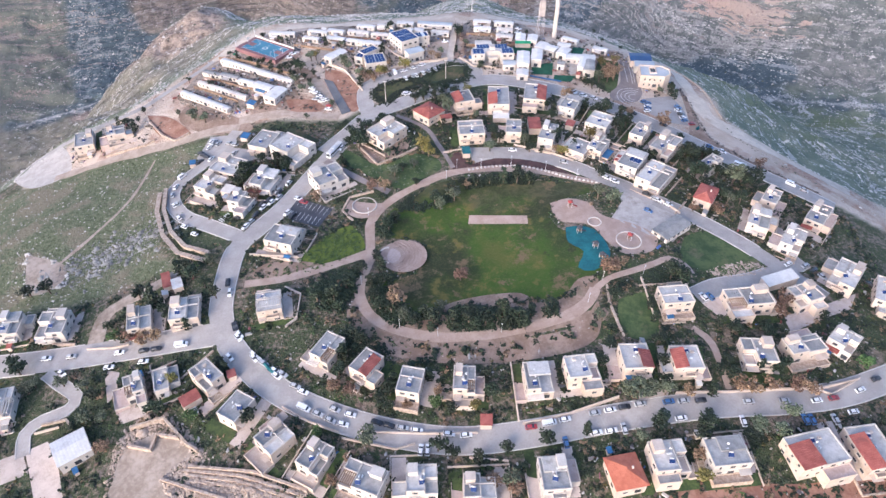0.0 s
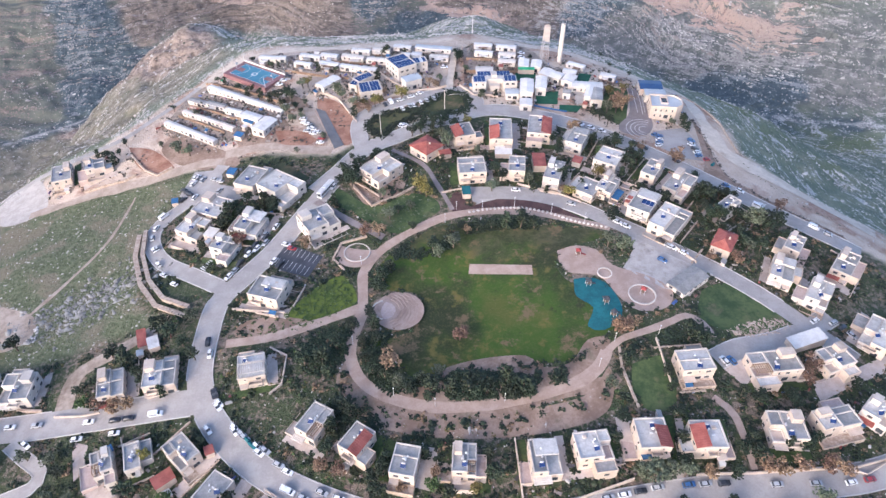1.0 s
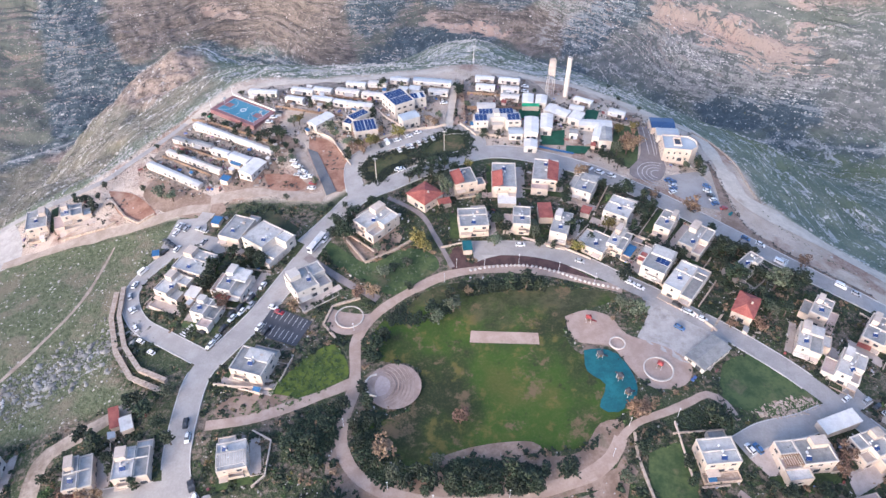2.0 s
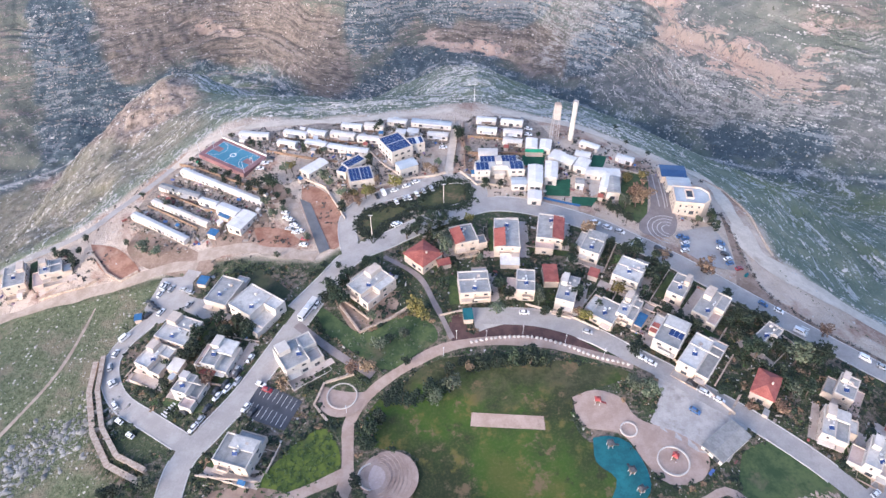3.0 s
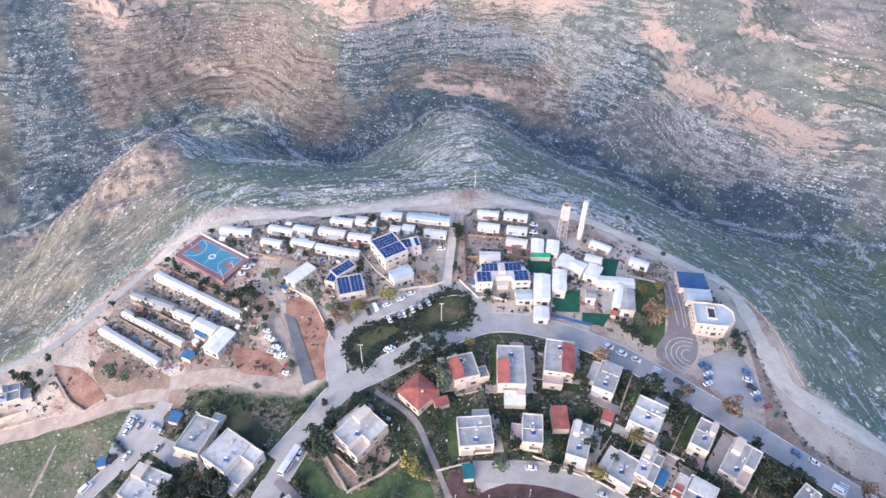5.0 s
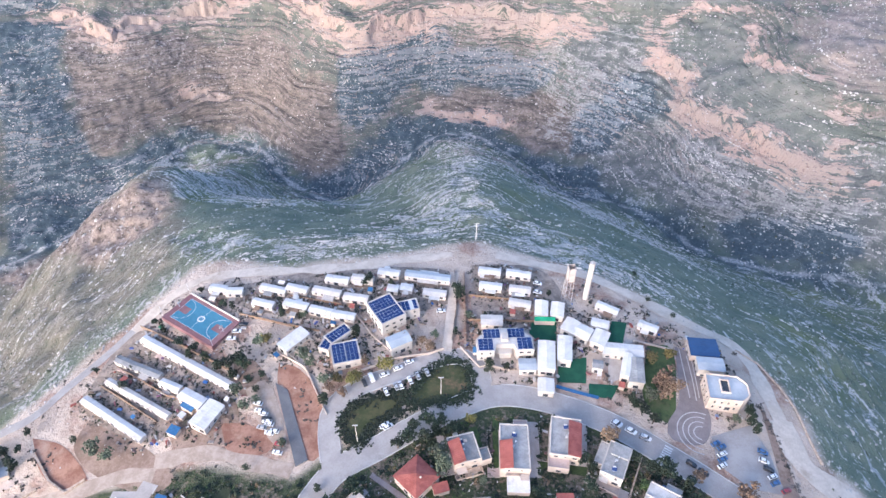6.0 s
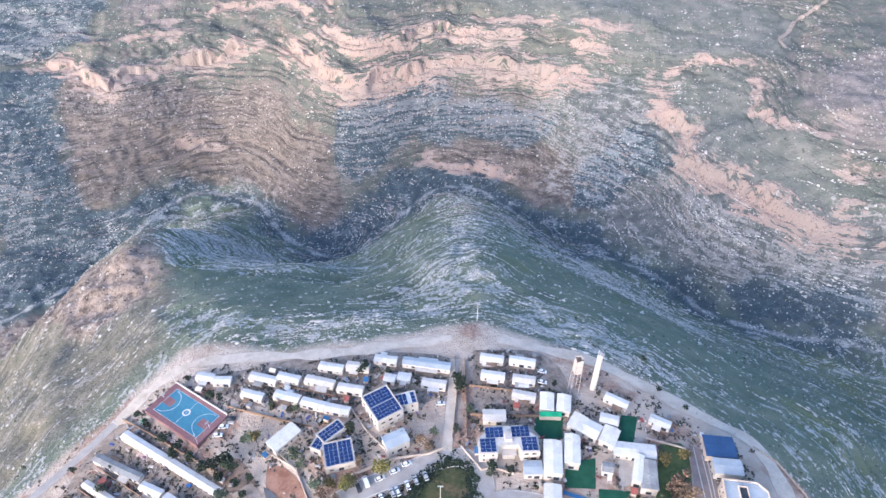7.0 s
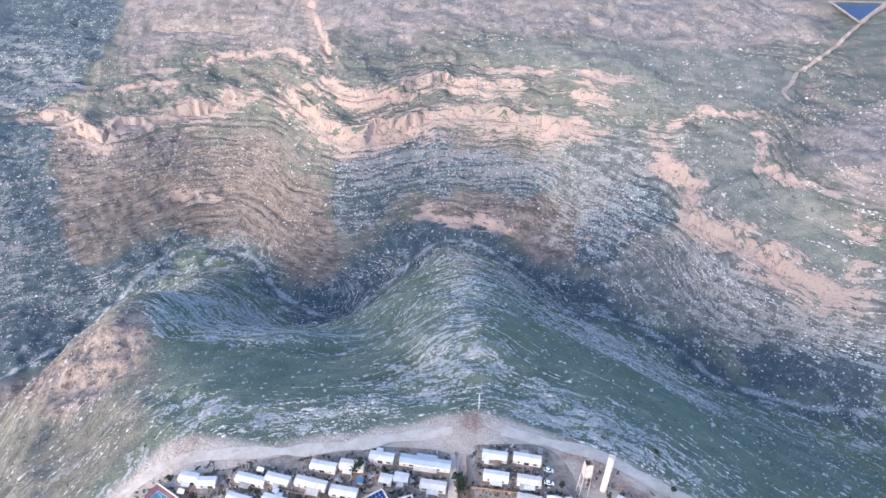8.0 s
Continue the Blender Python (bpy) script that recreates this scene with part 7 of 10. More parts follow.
patch("car_park", [(80.5, 248.7), (90.0, 243.2), (105.1, 229.6), (110.6, 224.0), (108.4, 219.5), (98.1, 207.3), (92.1, 210.1), (88.4, 211.0), (74.5, 222.1), (81.2, 233.5)], M_CONCRETE, 0.20, "pale concrete car park beside the street", "car park", False)
patch("car_park", [(13.2, 275.5), (42.1, 274.4), (61.5, 265.0), (64.5, 256.6), (49.8, 262.2), (32.3, 266.7), (16.2, 262.8)], M_CONCRETE, 0.20, "pale concrete turning area above the park", "car park")
patch("planting_bed", [(3.9, 268.6), (7.8, 272.7), (12.9, 262.9), (18.6, 264.7), (32.3, 267.5), (49.8, 262.2), (61.8, 253.3), (63.4, 249.9), (44.9, 258.1), (27.4, 261.2), (13.9, 260.2), (8.3, 257.2), (4.9, 259.1)], M_MULCH, 0.22, "curved bed of dark mulch", "planting bed")
patch("lawn", [(-54.4, 272.6), (-49.2, 278.1), (-31.3, 264.0), (-15.8, 271.9), (-4.1, 268.7), (-0.7, 260.5), (-8.3, 254.2), (-19.0, 246.8), (-28.0, 250.7), (-42.5, 261.8)], M_MEADOW, 0.12, "grassy plot with scattered stones", "lawn")
patch("lawn", [(-1.7, 353.7), (6.2, 358.1), (12.7, 353.6), (14.3, 344.8), (9.8, 338.0), (-0.3, 336.4), (-10.3, 336.5), (-9.3, 345.0)], M_LAWN, 0.30, "lawn of the traffic island", "lawn")
patch("lawn", [(-37.6, 331.2), (-31.8, 337.4), (-15.6, 341.0), (-15.2, 333.3), (-25.9, 325.7), (-29.0, 318.2), (-34.0, 320.0), (-37.7, 324.9)], M_LAWN, 0.30, "lawn of the traffic island", "lawn")
patch("artificial_lawn", [(-81, 304), (-64, 288), (-68, 283.5), (-88, 296)], M_ROUGH, 0.30, "dark green fenced court beside a white building", "court", False)
patch("artificial_lawn", [(80.3, 381.4), (87.4, 381.1), (82.3, 366.8), (75.2, 368.5)], M_TURF, 0.20, "flat artificial turf of a school yard", "lawn", False)
patch("artificial_lawn", [(52.8, 358.0), (65.2, 359.9), (63.1, 346.6), (50.7, 346.9)], M_TURF, 0.20, "flat artificial turf of a school yard", "lawn", False)
patch("artificial_lawn", [(64.2, 346.6), (76.9, 345.8), (72.6, 339.2), (63.3, 340.6)], M_TURF, 0.20, "flat artificial turf of a school yard", "lawn", False)
patch("artificial_lawn", [(42.9, 378.9), (54.3, 379.2), (53.0, 368.6), (44.3, 368.5), (41.1, 372.8)], M_TURF, 0.20, "flat artificial turf of a school yard", "lawn", False)
patch("bare_ground", [(-69.8, 358.7), (-59.8, 354.7), (-48.8, 340.3), (-44.8, 317.8), (-50.1, 312.3), (-57.3, 328.1), (-68.0, 346.9)], M_REDSOIL, 0.14, "strip of bare reddish soil", "ground")
patch("school_yard", [(74.7, 359.3), (81.1, 360.9), (79.3, 350.0), (72.3, 345.9)], M_CONCRETE, 0.16, "grey paved school yard", "yard", False)
patch("car_park", [(109.6, 322.6), (128.2, 329.2), (131.8, 317.0), (131.8, 299.5), (119.1, 301.1), (108.7, 310.4)], M_ASPHALT, 0.20, "grey asphalt car park by the rim", "car park", False)
patch("plaza", [(106.7, 368.7), (114.0, 363.3), (112.3, 340.8), (111.4, 328.4), (105.1, 318.9), (93.6, 320.9), (93.2, 327.8), (101.1, 340.2)], M_FORECOURT, 0.18, "patterned paved forecourt", "plaza")
patch("car_park", [(-82.3, 346.0), (-72.2, 348.8), (-59.7, 319.0), (-67.8, 322.8)], M_DIRT_ROAD, 0.14, "dusty parking ground", "car park")
patch("road", [(-69.6, 348.6), (-63.7, 344.9), (-50.1, 312.3), (-54.6, 309.8)], M_ASPHALT_NEW, 0.42, "dark strip of new asphalt", "road", False)
patch("car_park", [(-128.2, 288.3), (-123.2, 302.3), (-111.9, 300.5), (-111.8, 290.5), (-122.3, 282.6)], M_ASPHALT, 0.20, "grey asphalt parking bay", "car park")
patch("lawn", [(-73.8, 191.8), (-62.4, 201.2), (-51.1, 216.0), (-40.2, 222.3), (-34.1, 207.3), (-48.5, 197.0), (-60.9, 192.4)], M_VIVID, 0.12, "bright green grassy bank", "lawn")
patch("lawn", [(68.9, 175.3), (81.7, 178.1), (81.2, 159.8), (71.1, 157.3), (67.1, 164.8)], M_MEADOW, 0.12, "green garden plot", "lawn")
patch("lawn", [(104.0, 211.5), (115.5, 216.0), (124.0, 208.0), (133.0, 202.0), (135.0, 196.5), (128.0, 192.5), (117.0, 190.0), (105.0, 192.0), (99.0, 198.0)], M_MEADOW, 0.12, "rough green mound", "lawn")
patch("lawn", [(93.7, 367.5), (105.0, 366.9), (99.9, 340.2), (94.4, 327.8), (86.0, 339.8)], M_MEADOW, 0.12, "green strip with dry shrubs", "lawn")
patch("yard", [(-148.4, 121.9), (-141.4, 125.2), (-133.3, 114.9), (-127.4, 104.1), (-137.9, 104.5)], M_YARD, 0.15, "pinkish paved yard", "yard", False)
patch("yard", [(-122.7, 141.9), (-114.6, 138.5), (-106.4, 132.8), (-115.5, 129.9), (-118.9, 133.8)], M_YARD, 0.15, "pinkish paved yard", "yard", False)
patch("bare_ground", [(-112.3, 119.7), (-109.3, 121.6), (-102.6, 125.2), (-98.2, 124.4), (-90.6, 122.7), (-85.3, 117.6), (-89.4, 114.0), (-92.2, 109.8), (-87.9, 100.5), (-110.2, 101.5), (-112.1, 109.9)], M_SPOIL, 0.11, "pale bare excavated earth", "clearing")
patch("bare_ground", [(72.0, 99.8), (82.4, 105.6), (114.0, 105.1), (147.2, 107.6), (142.6, 96.7), (71.1, 95.5)], M_REDSOIL, 0.10, "bare reddish brown soil below the villas", "ground")
patch("yard", [(-242.3, 321.5), (-222.2, 321.5), (-204.9, 293.5), (-223.7, 284.5), (-249.0, 307.3)], M_CONCRETE, 0.13, "pale paved yard", "yard")
patch("bare_ground", [(-193.7, 221.9), (-171.9, 213.3), (-168.6, 201.1), (-180.8, 196.4)], M_SPOIL, 0.11, "pale bare excavated earth", "clearing")
patch("yard", [(-62.4, 201.2), (-50.7, 198.4), (-54.0, 193.2), (-78.6, 191.5), (-76, 199)], M_EARTH, 0.13, "bare pinkish ground beside the footpath", "ground")
patch("bare_ground", [(-16.2, 167.7), (-4.1, 169.3), (0.3, 175.8), (14.5, 180.0), (31.1, 180.4), (36.7, 175.1), (47.0, 176.5), (54.5, 185.9), (62.4, 186.0), (57.2, 174.1), (43.8, 166.7), (23.7, 162.8), (-0.1, 162.3), (-12.0, 163.9)], M_EARTH, 0.17, "trodden brown earth at the edge of the lawn", "ground")
patch("bare_ground", [(-155.9, 345.8), (-139.7, 381.4), (-87.3, 350.3), (-87.0, 343.6), (-107.2, 330.9), (-119.1, 323.9), (-143.4, 332.9)], M_CAMP, 0.09, "grey-brown trodden soil round the mobile homes", "ground")
patch("bare_ground", [(-116.4, 403.8), (-93.2, 405.1), (-59.4, 414.0), (-32.0, 416.6), (5.3, 411.8), (6.5, 391.9), (-34.1, 380.7), (-54.5, 381.0), (-89.3, 388.4)], M_CAMP, 0.09, "grey-brown trodden soil round the mobile homes", "ground")
patch("bare_ground", [(16.4, 416.6), (48.3, 416.8), (59.5, 397.8), (56.9, 379.3), (19.0, 378.8)], M_CAMP, 0.09, "grey-brown trodden soil round the mobile homes", "ground")
patch("yard", [(-130.1, 153.3), (-123.3, 151.3), (-121.6, 141.8), (-123.8, 138.6)], M_YARD, 0.15, "pinkish paved yard", "yard", False)
patch("yard", [(-156.7, 119.2), (-149.5, 121.9), (-143.7, 113.5), (-152.4, 110.0)], M_YARD, 0.15, "pinkish paved yard", "yard", False)
patch("yard", [(103.8, 182.7), (114.7, 185.4), (112.2, 172.0), (107.5, 166.8), (102.0, 173.5)], M_YARD, 0.15, "pinkish paved yard", "yard", False)
patch("yard", [(132.9, 170.4), (147.4, 175.0), (170.0, 185.5), (163.3, 176.4), (144.7, 168.1), (133.5, 162.5)], M_YARD, 0.15, "pinkish paved yard", "yard", False)
patch("yard", [(68.4, 130.8), (78.9, 133.8), (80.6, 137.0), (69.5, 137.0)], M_YARD, 0.15, "pinkish paved yard", "yard", False)
patch("bare_ground", [(-170.0, 328.9), (-154.3, 324.3), (-139.3, 309.8), (-146.4, 305.7), (-160.4, 313.9)], M_REDSOIL, 0.12, "patch of bare reddish soil by the mobile homes", "ground")
patch("bare_ground", [(-89.6, 330.7), (-79.2, 329.9), (-66.8, 324.3), (-67.2, 316.7), (-81.6, 316.5)], M_REDSOIL, 0.12, "patch of bare reddish soil by the mobile homes", "ground")
patch("bare_ground", [(-147.5, 335.5), (-118.4, 321.6), (-103.4, 308.7), (-113.1, 303.0), (-137.6, 312.3), (-150.3, 324.0)], M_EARTH, 0.10, "brown trodden earth by the mobile homes", "ground")
patch("bare_ground", [(-113.5, 332.7), (-89.6, 343.1), (-81.8, 330.1), (-89.5, 318.7), (-105.2, 320.3)], M_EARTH, 0.10, "brown trodden earth by the mobile homes", "ground")
patch("bare_ground", [(-90.1, 359.4), (-82.3, 360.8), (-72.2, 348.8), (-79.0, 342.6), (-86.3, 346.2)], M_EARTH, 0.10, "brown trodden earth by the mobile homes", "ground")
patch("bare_ground", [(130.5, 299.3), (136.9, 290.5), (147.3, 281.2), (157.6, 270.6), (151.6, 265.6), (139.0, 272.8), (127.7, 285.1)], M_EARTH, 0.10, "brown trodden earth by the mobile homes", "ground")
patch("bare_ground", [(161.4, 266.6), (171.7, 256.1), (166.6, 251.2), (156.3, 261.3)], M_EARTH, 0.10, "brown trodden earth by the mobile homes", "ground")

# ---------------------------------------------------------------- buildings
house(-176.7, 175.7, 8.9, 8.3, 11.4, 5.8, "w", "e", "w")
house(-157.9, 174.2, 5.0, 11.4, 11.8, 5.8, "g", "n", "e")
house(-120.4, 172.0, 18.1, 8.8, 12.1, 5.8, "w", "", "e")
house(-102.1, 173.7, 11.7, 11.1, 11.2, 5.8, "w", "n", "")
shed(65.7, 292.5, -25, 4.5, 5.0, 3.2, "red")
shed(97.6, 252.6, -36, 4.0, 4.5, 3.2, "red")
shed(85.3, 262.7, -36, 3.5, 5.0, 3.0, "red")
shed(80.2, 268.4, -36, 5.0, 7.0, 1.6, "blue")
shed(-116.2, 193.2, 22.8, 3.6, 8.9, 3.0, "red")
shed(-110.6, 190.3, 25.8, 4.3, 5.8, 3.0, "white")
house(-68.1, 174.0, 12.6, 9.6, 10.3, 5.8, "p", "n", "e")
house(-113.1, 141.9, 25.5, 6.4, 8.5, 5.8, "w", "s", "w")
house(-103.6, 143.9, 21.9, 5.1, 10.3, 4.0, "g", "e", "")
house(-86.0, 143.8, 47.6, 7.7, 11.0, 5.8, "w", "", "s")
shed(-90.6, 135.8, 40.6, 7.0, 4.7, 4.0, "red")
shed(-77.4, 144.9, 26.3, 3.2, 3.3, 3.0, "red")
house(-72.5, 131.0, 61.6, 10.8, 8.1, 4.5, "w", "", "")
house(-56.9, 119.1, -41.7, 9.2, 10.2, 5.8, "w", "w", "s")
hall(-129.4, 120.3, 36.6, 11.5, 11.2, 4.5, "w")
house(-163.4, 138.7, 13.9, 8.3, 11.8, 5.8, "w", "", "s")
house(-42.3, 112.5, -27.6, 8.6, 10.3, 5.8, "g", "", "")
house(-25.8, 105.5, -21.2, 14.2, 9.0, 5.8, "g", "", "n")
house(-6.9, 105.2, 2.3, 10.1, 9.2, 5.8, "w", "w", "s")
house(11.8, 102.8, 1.3, 10.4, 8.1, 5.8, "g", "", "w")
house(-42.6, 152.8, -28.3, 7.7, 11.7, 5.8, "w", "", "w")
house(-27.7, 145.8, -32.5, 7.8, 10.5, 5.8, "q", "e", "")
house(-11.5, 138.7, -11.1, 8.3, 10.8, 5.8, "g", "", "n")
house(7.6, 139.3, -2.9, 7.7, 10.1, 5.8, "w", "e", "w")
shed(15.0, 125.8, -1.6, 4.3, 4.3, 3.0, "red")
house(33.7, 139.5, 4.5, 9.5, 11.7, 5.8, "g", "", "w")
house(49.5, 142.7, 7.6, 11.6, 9.4, 5.8, "w", "s", "e")
house(69.1, 146.2, 2.0, 10.2, 10.9, 5.8, "q", "", "w")
house(87.2, 145.8, 1.0, 10.3, 10.1, 5.8, "r", "w", "e")
house(89.6, 173.1, 5.8, 11.8, 9.0, 5.8, "w", "n", "")
house(36.0, 106.0, 4.2, 9.1, 11.6, 5.8, "g", "e", "w")
red(59.2, 106.6, 11.1, 11.1, 11.8, 5.8, "o")
house(73.9, 111.0, 6.1, 11.7, 10.6, 5.8, "w", "s", "e")
house(93.2, 112.5, 5.9, 13.0, 10.3, 5.8, "w", "", "w")
house(123.5, 114.0, 13.2, 17.4, 12.0, 5.8, "r", "s", "n")
house(143.4, 115.5, 7.9, 11.5, 15.7, 5.8, "r", "e", "n")
house(114.7, 149.6, -3.0, 11.3, 10.4, 5.8, "g", "", "")
house(133.6, 153.8, 13.4, 14.8, 7.4, 5.8, "w", "n", "s")
house(150.5, 157.2, -46.2, 9.1, 8.8, 5.8, "w", "n", "w")
house(118.6, 174.0, 6.4, 17.4, 9.0, 5.8, "w", "s", "e")
house(143.1, 178.0, 18.9, 10.9, 8.9, 5.8, "w", "s", "w")
shed(136.8, 187.3, 20.1, 15.3, 5.4, 4.0, "white")
house(166.3, 191.0, -41.3, 9.6, 15.7, 5.8, "w", "w", "")
house(180.6, 183.4, -28.9, 9.0, 15.1, 5.8, "w", "s", "n")
house(-201.6, 312.5, 21.1, 9.6, 14.5, 5.8, "g", "", "")
house(-183.0, 313.7, 24.4, 9.6, 9.0, 5.8, "w", "e", "w")
house(-106.7, 268.1, -20.8, 14.3, 13.3, 5.8, "w", "", "w")
house(-112.4, 255.1, -23.1, 11.3, 11.7, 5.8, "w", "", "s")
house(-85.0, 253.5, -15.6, 10.6, 13.4, 5.8, "w", "w", "e")
shed(-103.8, 252.2, -19.0, 5.5, 5.8, 3.0, "white")
house(-93.7, 239.4, -17.7, 10.1, 8.5, 5.8, "w", "s", "e")
house(-92.6, 288.0, -18.4, 10.6, 15.1, 5.0, "g", "n", "")
house(-75.6, 277.2, -33.0, 18.6, 13.7, 7.0, "w", "s", "")
house(-54.5, 252.1, 34.9, 15.3, 12.6, 5.8, "g", "", "s")
house(-28.6, 285.4, -42.4, 12.7, 16.2, 5.8, "w", "w", "n")
red(-7.4, 302.3, -44.6, 12.5, 12.4, 5.8, "w")
shed(1.6, 298.7, 16.5, 6.0, 3.9, 3.0, "red")
house(10.4, 312.7, 15.3, 10.6, 11.6, 5.8, "r", "e", "w")
house(29.8, 313.7, -2.0, 11.1, 19.0, 5.8, "r", "n", "w")
house(49.9, 318.2, -9.2, 11.7, 16.6, 5.8, "q", "s", "w")
house(67.9, 308.5, -26.4, 8.6, 14.2, 5.8, "w", "w", "")
house(14.2, 284.1, 4.4, 12.7, 12.4, 5.8, "w", "n", "")
house(35.7, 285.1, -5.5, 7.6, 12.2, 5.8, "g", "w", "")
house(52.7, 280.4, -19.0, 7.6, 14.5, 5.8, "g", "", "e")
house(80.5, 291.6, -31.1, 11.3, 13.1, 5.8, "w", "n", "e")
house(76.6, 271.4, -32.4, 7.3, 13.1, 5.8, "w", "", "e")
house(67.4, 270.3, -36.8, 9.6, 11.5, 4.0, "g", "w", "")
shed(30.4, 300.1, -2.0, 8.5, 6.4, 3.0, "white")
shed(46.9, 291.2, -0.2, 6.4, 10.1, 4.0, "red")
house(99.6, 283.3, -34.3, 7.0, 12.9, 5.8, "w", "", "s")
house(110.1, 273.1, -38.4, 10.3, 16.3, 5.8, "g", "", "")
house(128.8, 259.7, -49.2, 6.1, 11.1, 6.0, "g", "", "s")
house(90.3, 258.5, -34.2, 9.9, 15.3, 5.8, "s", "w", "n")
house(99.0, 248.1, -38.4, 11.9, 17.4, 5.8, "w", "n", "")
red(120.0, 236.5, -33.6, 8.6, 12.7, 5.8, "w")
house(150.6, 236.9, -36.9, 6.6, 11.1, 5.8, "w", "w", "e")
house(139.5, 221.0, -27.8, 8.8, 13.1, 5.8, "w", "e", "w")
house(169.8, 228.1, -40.3, 7.8, 15.5, 5.8, "g", "e", "")
house(150.7, 209.9, -35.2, 8.3, 13.3, 5.8, "w", "w", "n")
house(-68.9, 210.9, -16.2, 12.8, 10.9, 5.8, "w", "n", "e")
shed(11.4, 270.1, 5.1, 4.1, 5.7, 3.0, "teal")
shed(-105.6, 298.6, -15.1, 4.4, 4.9, 2.5, "blue")
shed(-113.5, 147.2, 36.2, 3.4, 2.8, 3.5, "blue")
shed(-130.5, 281.4, 13.4, 3.3, 3.5, 2.5, "blue")
shed(66.7, 141.2, 12.7, 3.9, 4.0, 3.0, "blue")
caravan(-111.0, 359.7, -29.4, 55.1, 4.2, 3.0, "w")
caravan(-138.4, 361.1, -24.0, 12.8, 4.0, 3.0, "g")
caravan(-126.4, 355.4, -22.9, 12.4, 3.8, 3.0, "g")
caravan(-114.8, 347.9, -22.8, 10.7, 3.8, 3.0, "w")
caravan(-128.3, 343.3, -28.7, 37.1, 3.3, 3.0, "c")
caravan(-136.5, 334.7, -30.7, 37.2, 4.0, 3.0, "w")
hall(-103.2, 340.7, -28.2, 12.4, 5.8, 4.0, "w")
hall(-95.0, 333.1, -25.6, 8.4, 13.1, 4.0, "w")
caravan(-106.4, 400.7, -10.2, 8.5, 8.5, 3.0, "w")
caravan(-97.8, 398.0, 0.5, 8.2, 5.2, 3.0, "w")
caravan(-79.1, 398.7, -14.4, 13.4, 4.3, 3.0, "w")
caravan(-82.1, 389.6, -15.1, 10.6, 4.3, 3.0, "w")
caravan(-67.6, 398.7, -14.7, 11.0, 4.5, 3.0, "w")
caravan(-66.5, 388.5, -15.1, 12.2, 4.6, 3.0, "w")
caravan(-54.5, 384.7, -15.2, 11.1, 4.5, 3.0, "w")
caravan(-43.5, 381.7, -12.0, 11.3, 4.7, 3.0, "w")
caravan(-53.1, 396.6, -13.7, 14.0, 4.5, 3.0, "c")
caravan(-38.9, 392.5, -10.3, 12.0, 5.1, 3.0, "c")
caravan(-49.1, 404.8, -10.5, 11.7, 5.4, 3.0, "w")
caravan(-36.8, 405.3, -8.5, 11.0, 7.5, 3.0, "c")
caravan(-24.3, 409.5, -9.7, 11.0, 5.6, 3.0, "w")
caravan(-21.7, 398.4, -12.9, 5.6, 6.3, 3.0, "w")
caravan(-15.2, 399.0, -10.0, 6.3, 5.2, 3.0, "w")
caravan(-1.7, 395.4, -9.1, 11.3, 5.5, 3.0, "c")
caravan(-5.2, 406.2, -9.7, 22.4, 5.9, 3.5, "b")
solar(-23.7, 381.4, -57.8, 15.2, 12.2, 7.0, "w")
solar(-15.0, 383.9, 16.1, 12.0, 6.8, 6.0, "w")
hall(-17.1, 365.0, 28.5, 10.3, 7.0, 6.0, "b")
hall(-64.4, 368.2, -40.5, 6.9, 13.8, 4.0, "w")
solar(-44.5, 370.1, -46.4, 6.0, 11.5, 4.0, "w")
solar(-40.2, 359.9, 14.7, 12.1, 11.5, 4.0, "w")
solar(-48.9, 364.6, -22.1, 5.2, 6.5, 4.0, "w")
caravan(25.1, 409.7, -9.9, 11.1, 6.6, 3.0, "w")
caravan(39.2, 408.5, -11.0, 12.3, 6.3, 3.0, "w")
caravan(25.0, 399.6, -9.6, 11.0, 6.3, 3.0, "w")
caravan(38.9, 397.6, -9.5, 10.4, 5.3, 3.0, "c")
caravan(38.1, 388.6, -12.7, 10.5, 6.0, 3.0, "c")
hall(47.7, 384.9, -7.2, 6.2, 9.5, 4.0, "w")
hall(55.0, 384.2, -10.9, 6.2, 9.2, 4.0, "w")
hall(24.4, 377.7, -1.2, 10.1, 6.2, 3.5, "c")
school(29.1, 364.4, 2.9, 24.6, 12.8, 6.0)
hall(46.9, 357.5, -6.0, 7.6, 15.6, 5.0, "w")
hall(55.3, 361.3, -8.3, 6.5, 14.0, 5.0, "w")
hall(38.5, 353.2, 0.7, 7.7, 6.3, 4.0, "b")
hall(45.3, 343.0, -5.6, 6.9, 7.3, 4.0, "w")
hall(59.7, 374.8, -32.9, 6.8, 8.2, 4.0, "w")
hall(64.9, 371.5, -32.7, 7.9, 7.7, 4.0, "w")
hall(73.5, 376.6, -17.9, 8.1, 5.2, 4.0, "w")
hall(72.1, 368.5, -29.2, 7.0, 9.1, 4.0, "w")
caravan(68.7, 353.9, -10.0, 4.5, 15.2, 4.0, "g")
hall(80.8, 353.5, -17.9, 3.9, 12.9, 5.0, "w")
hall(84.4, 350.7, -8.6, 6.8, 13.3, 5.0, "g")
hall(81.2, 362.1, -6.7, 17.6, 6.7, 4.0, "w")
caravan(79.0, 387.5, -31.8, 10.7, 5.9, 3.0, "w")
caravan(96.2, 377.6, -28.7, 9.2, 5.6, 3.0, "w")
hall(117.7, 365.1, -5.7, 12.6, 10.3, 6.0, "blue")
hall(117.9, 355.4, -5.9, 11.5, 7.3, 6.0, "b")
hall(98.7, 214.1, -52.5, 8.6, 16.7, 3.0, "g")
shed(-104.5, 337.5, -29.3, 6.6, 2.7, 3.0, "blue")
shed(-107.9, 327.4, -22.5, 4.9, 3.9, 3.0, "blue")
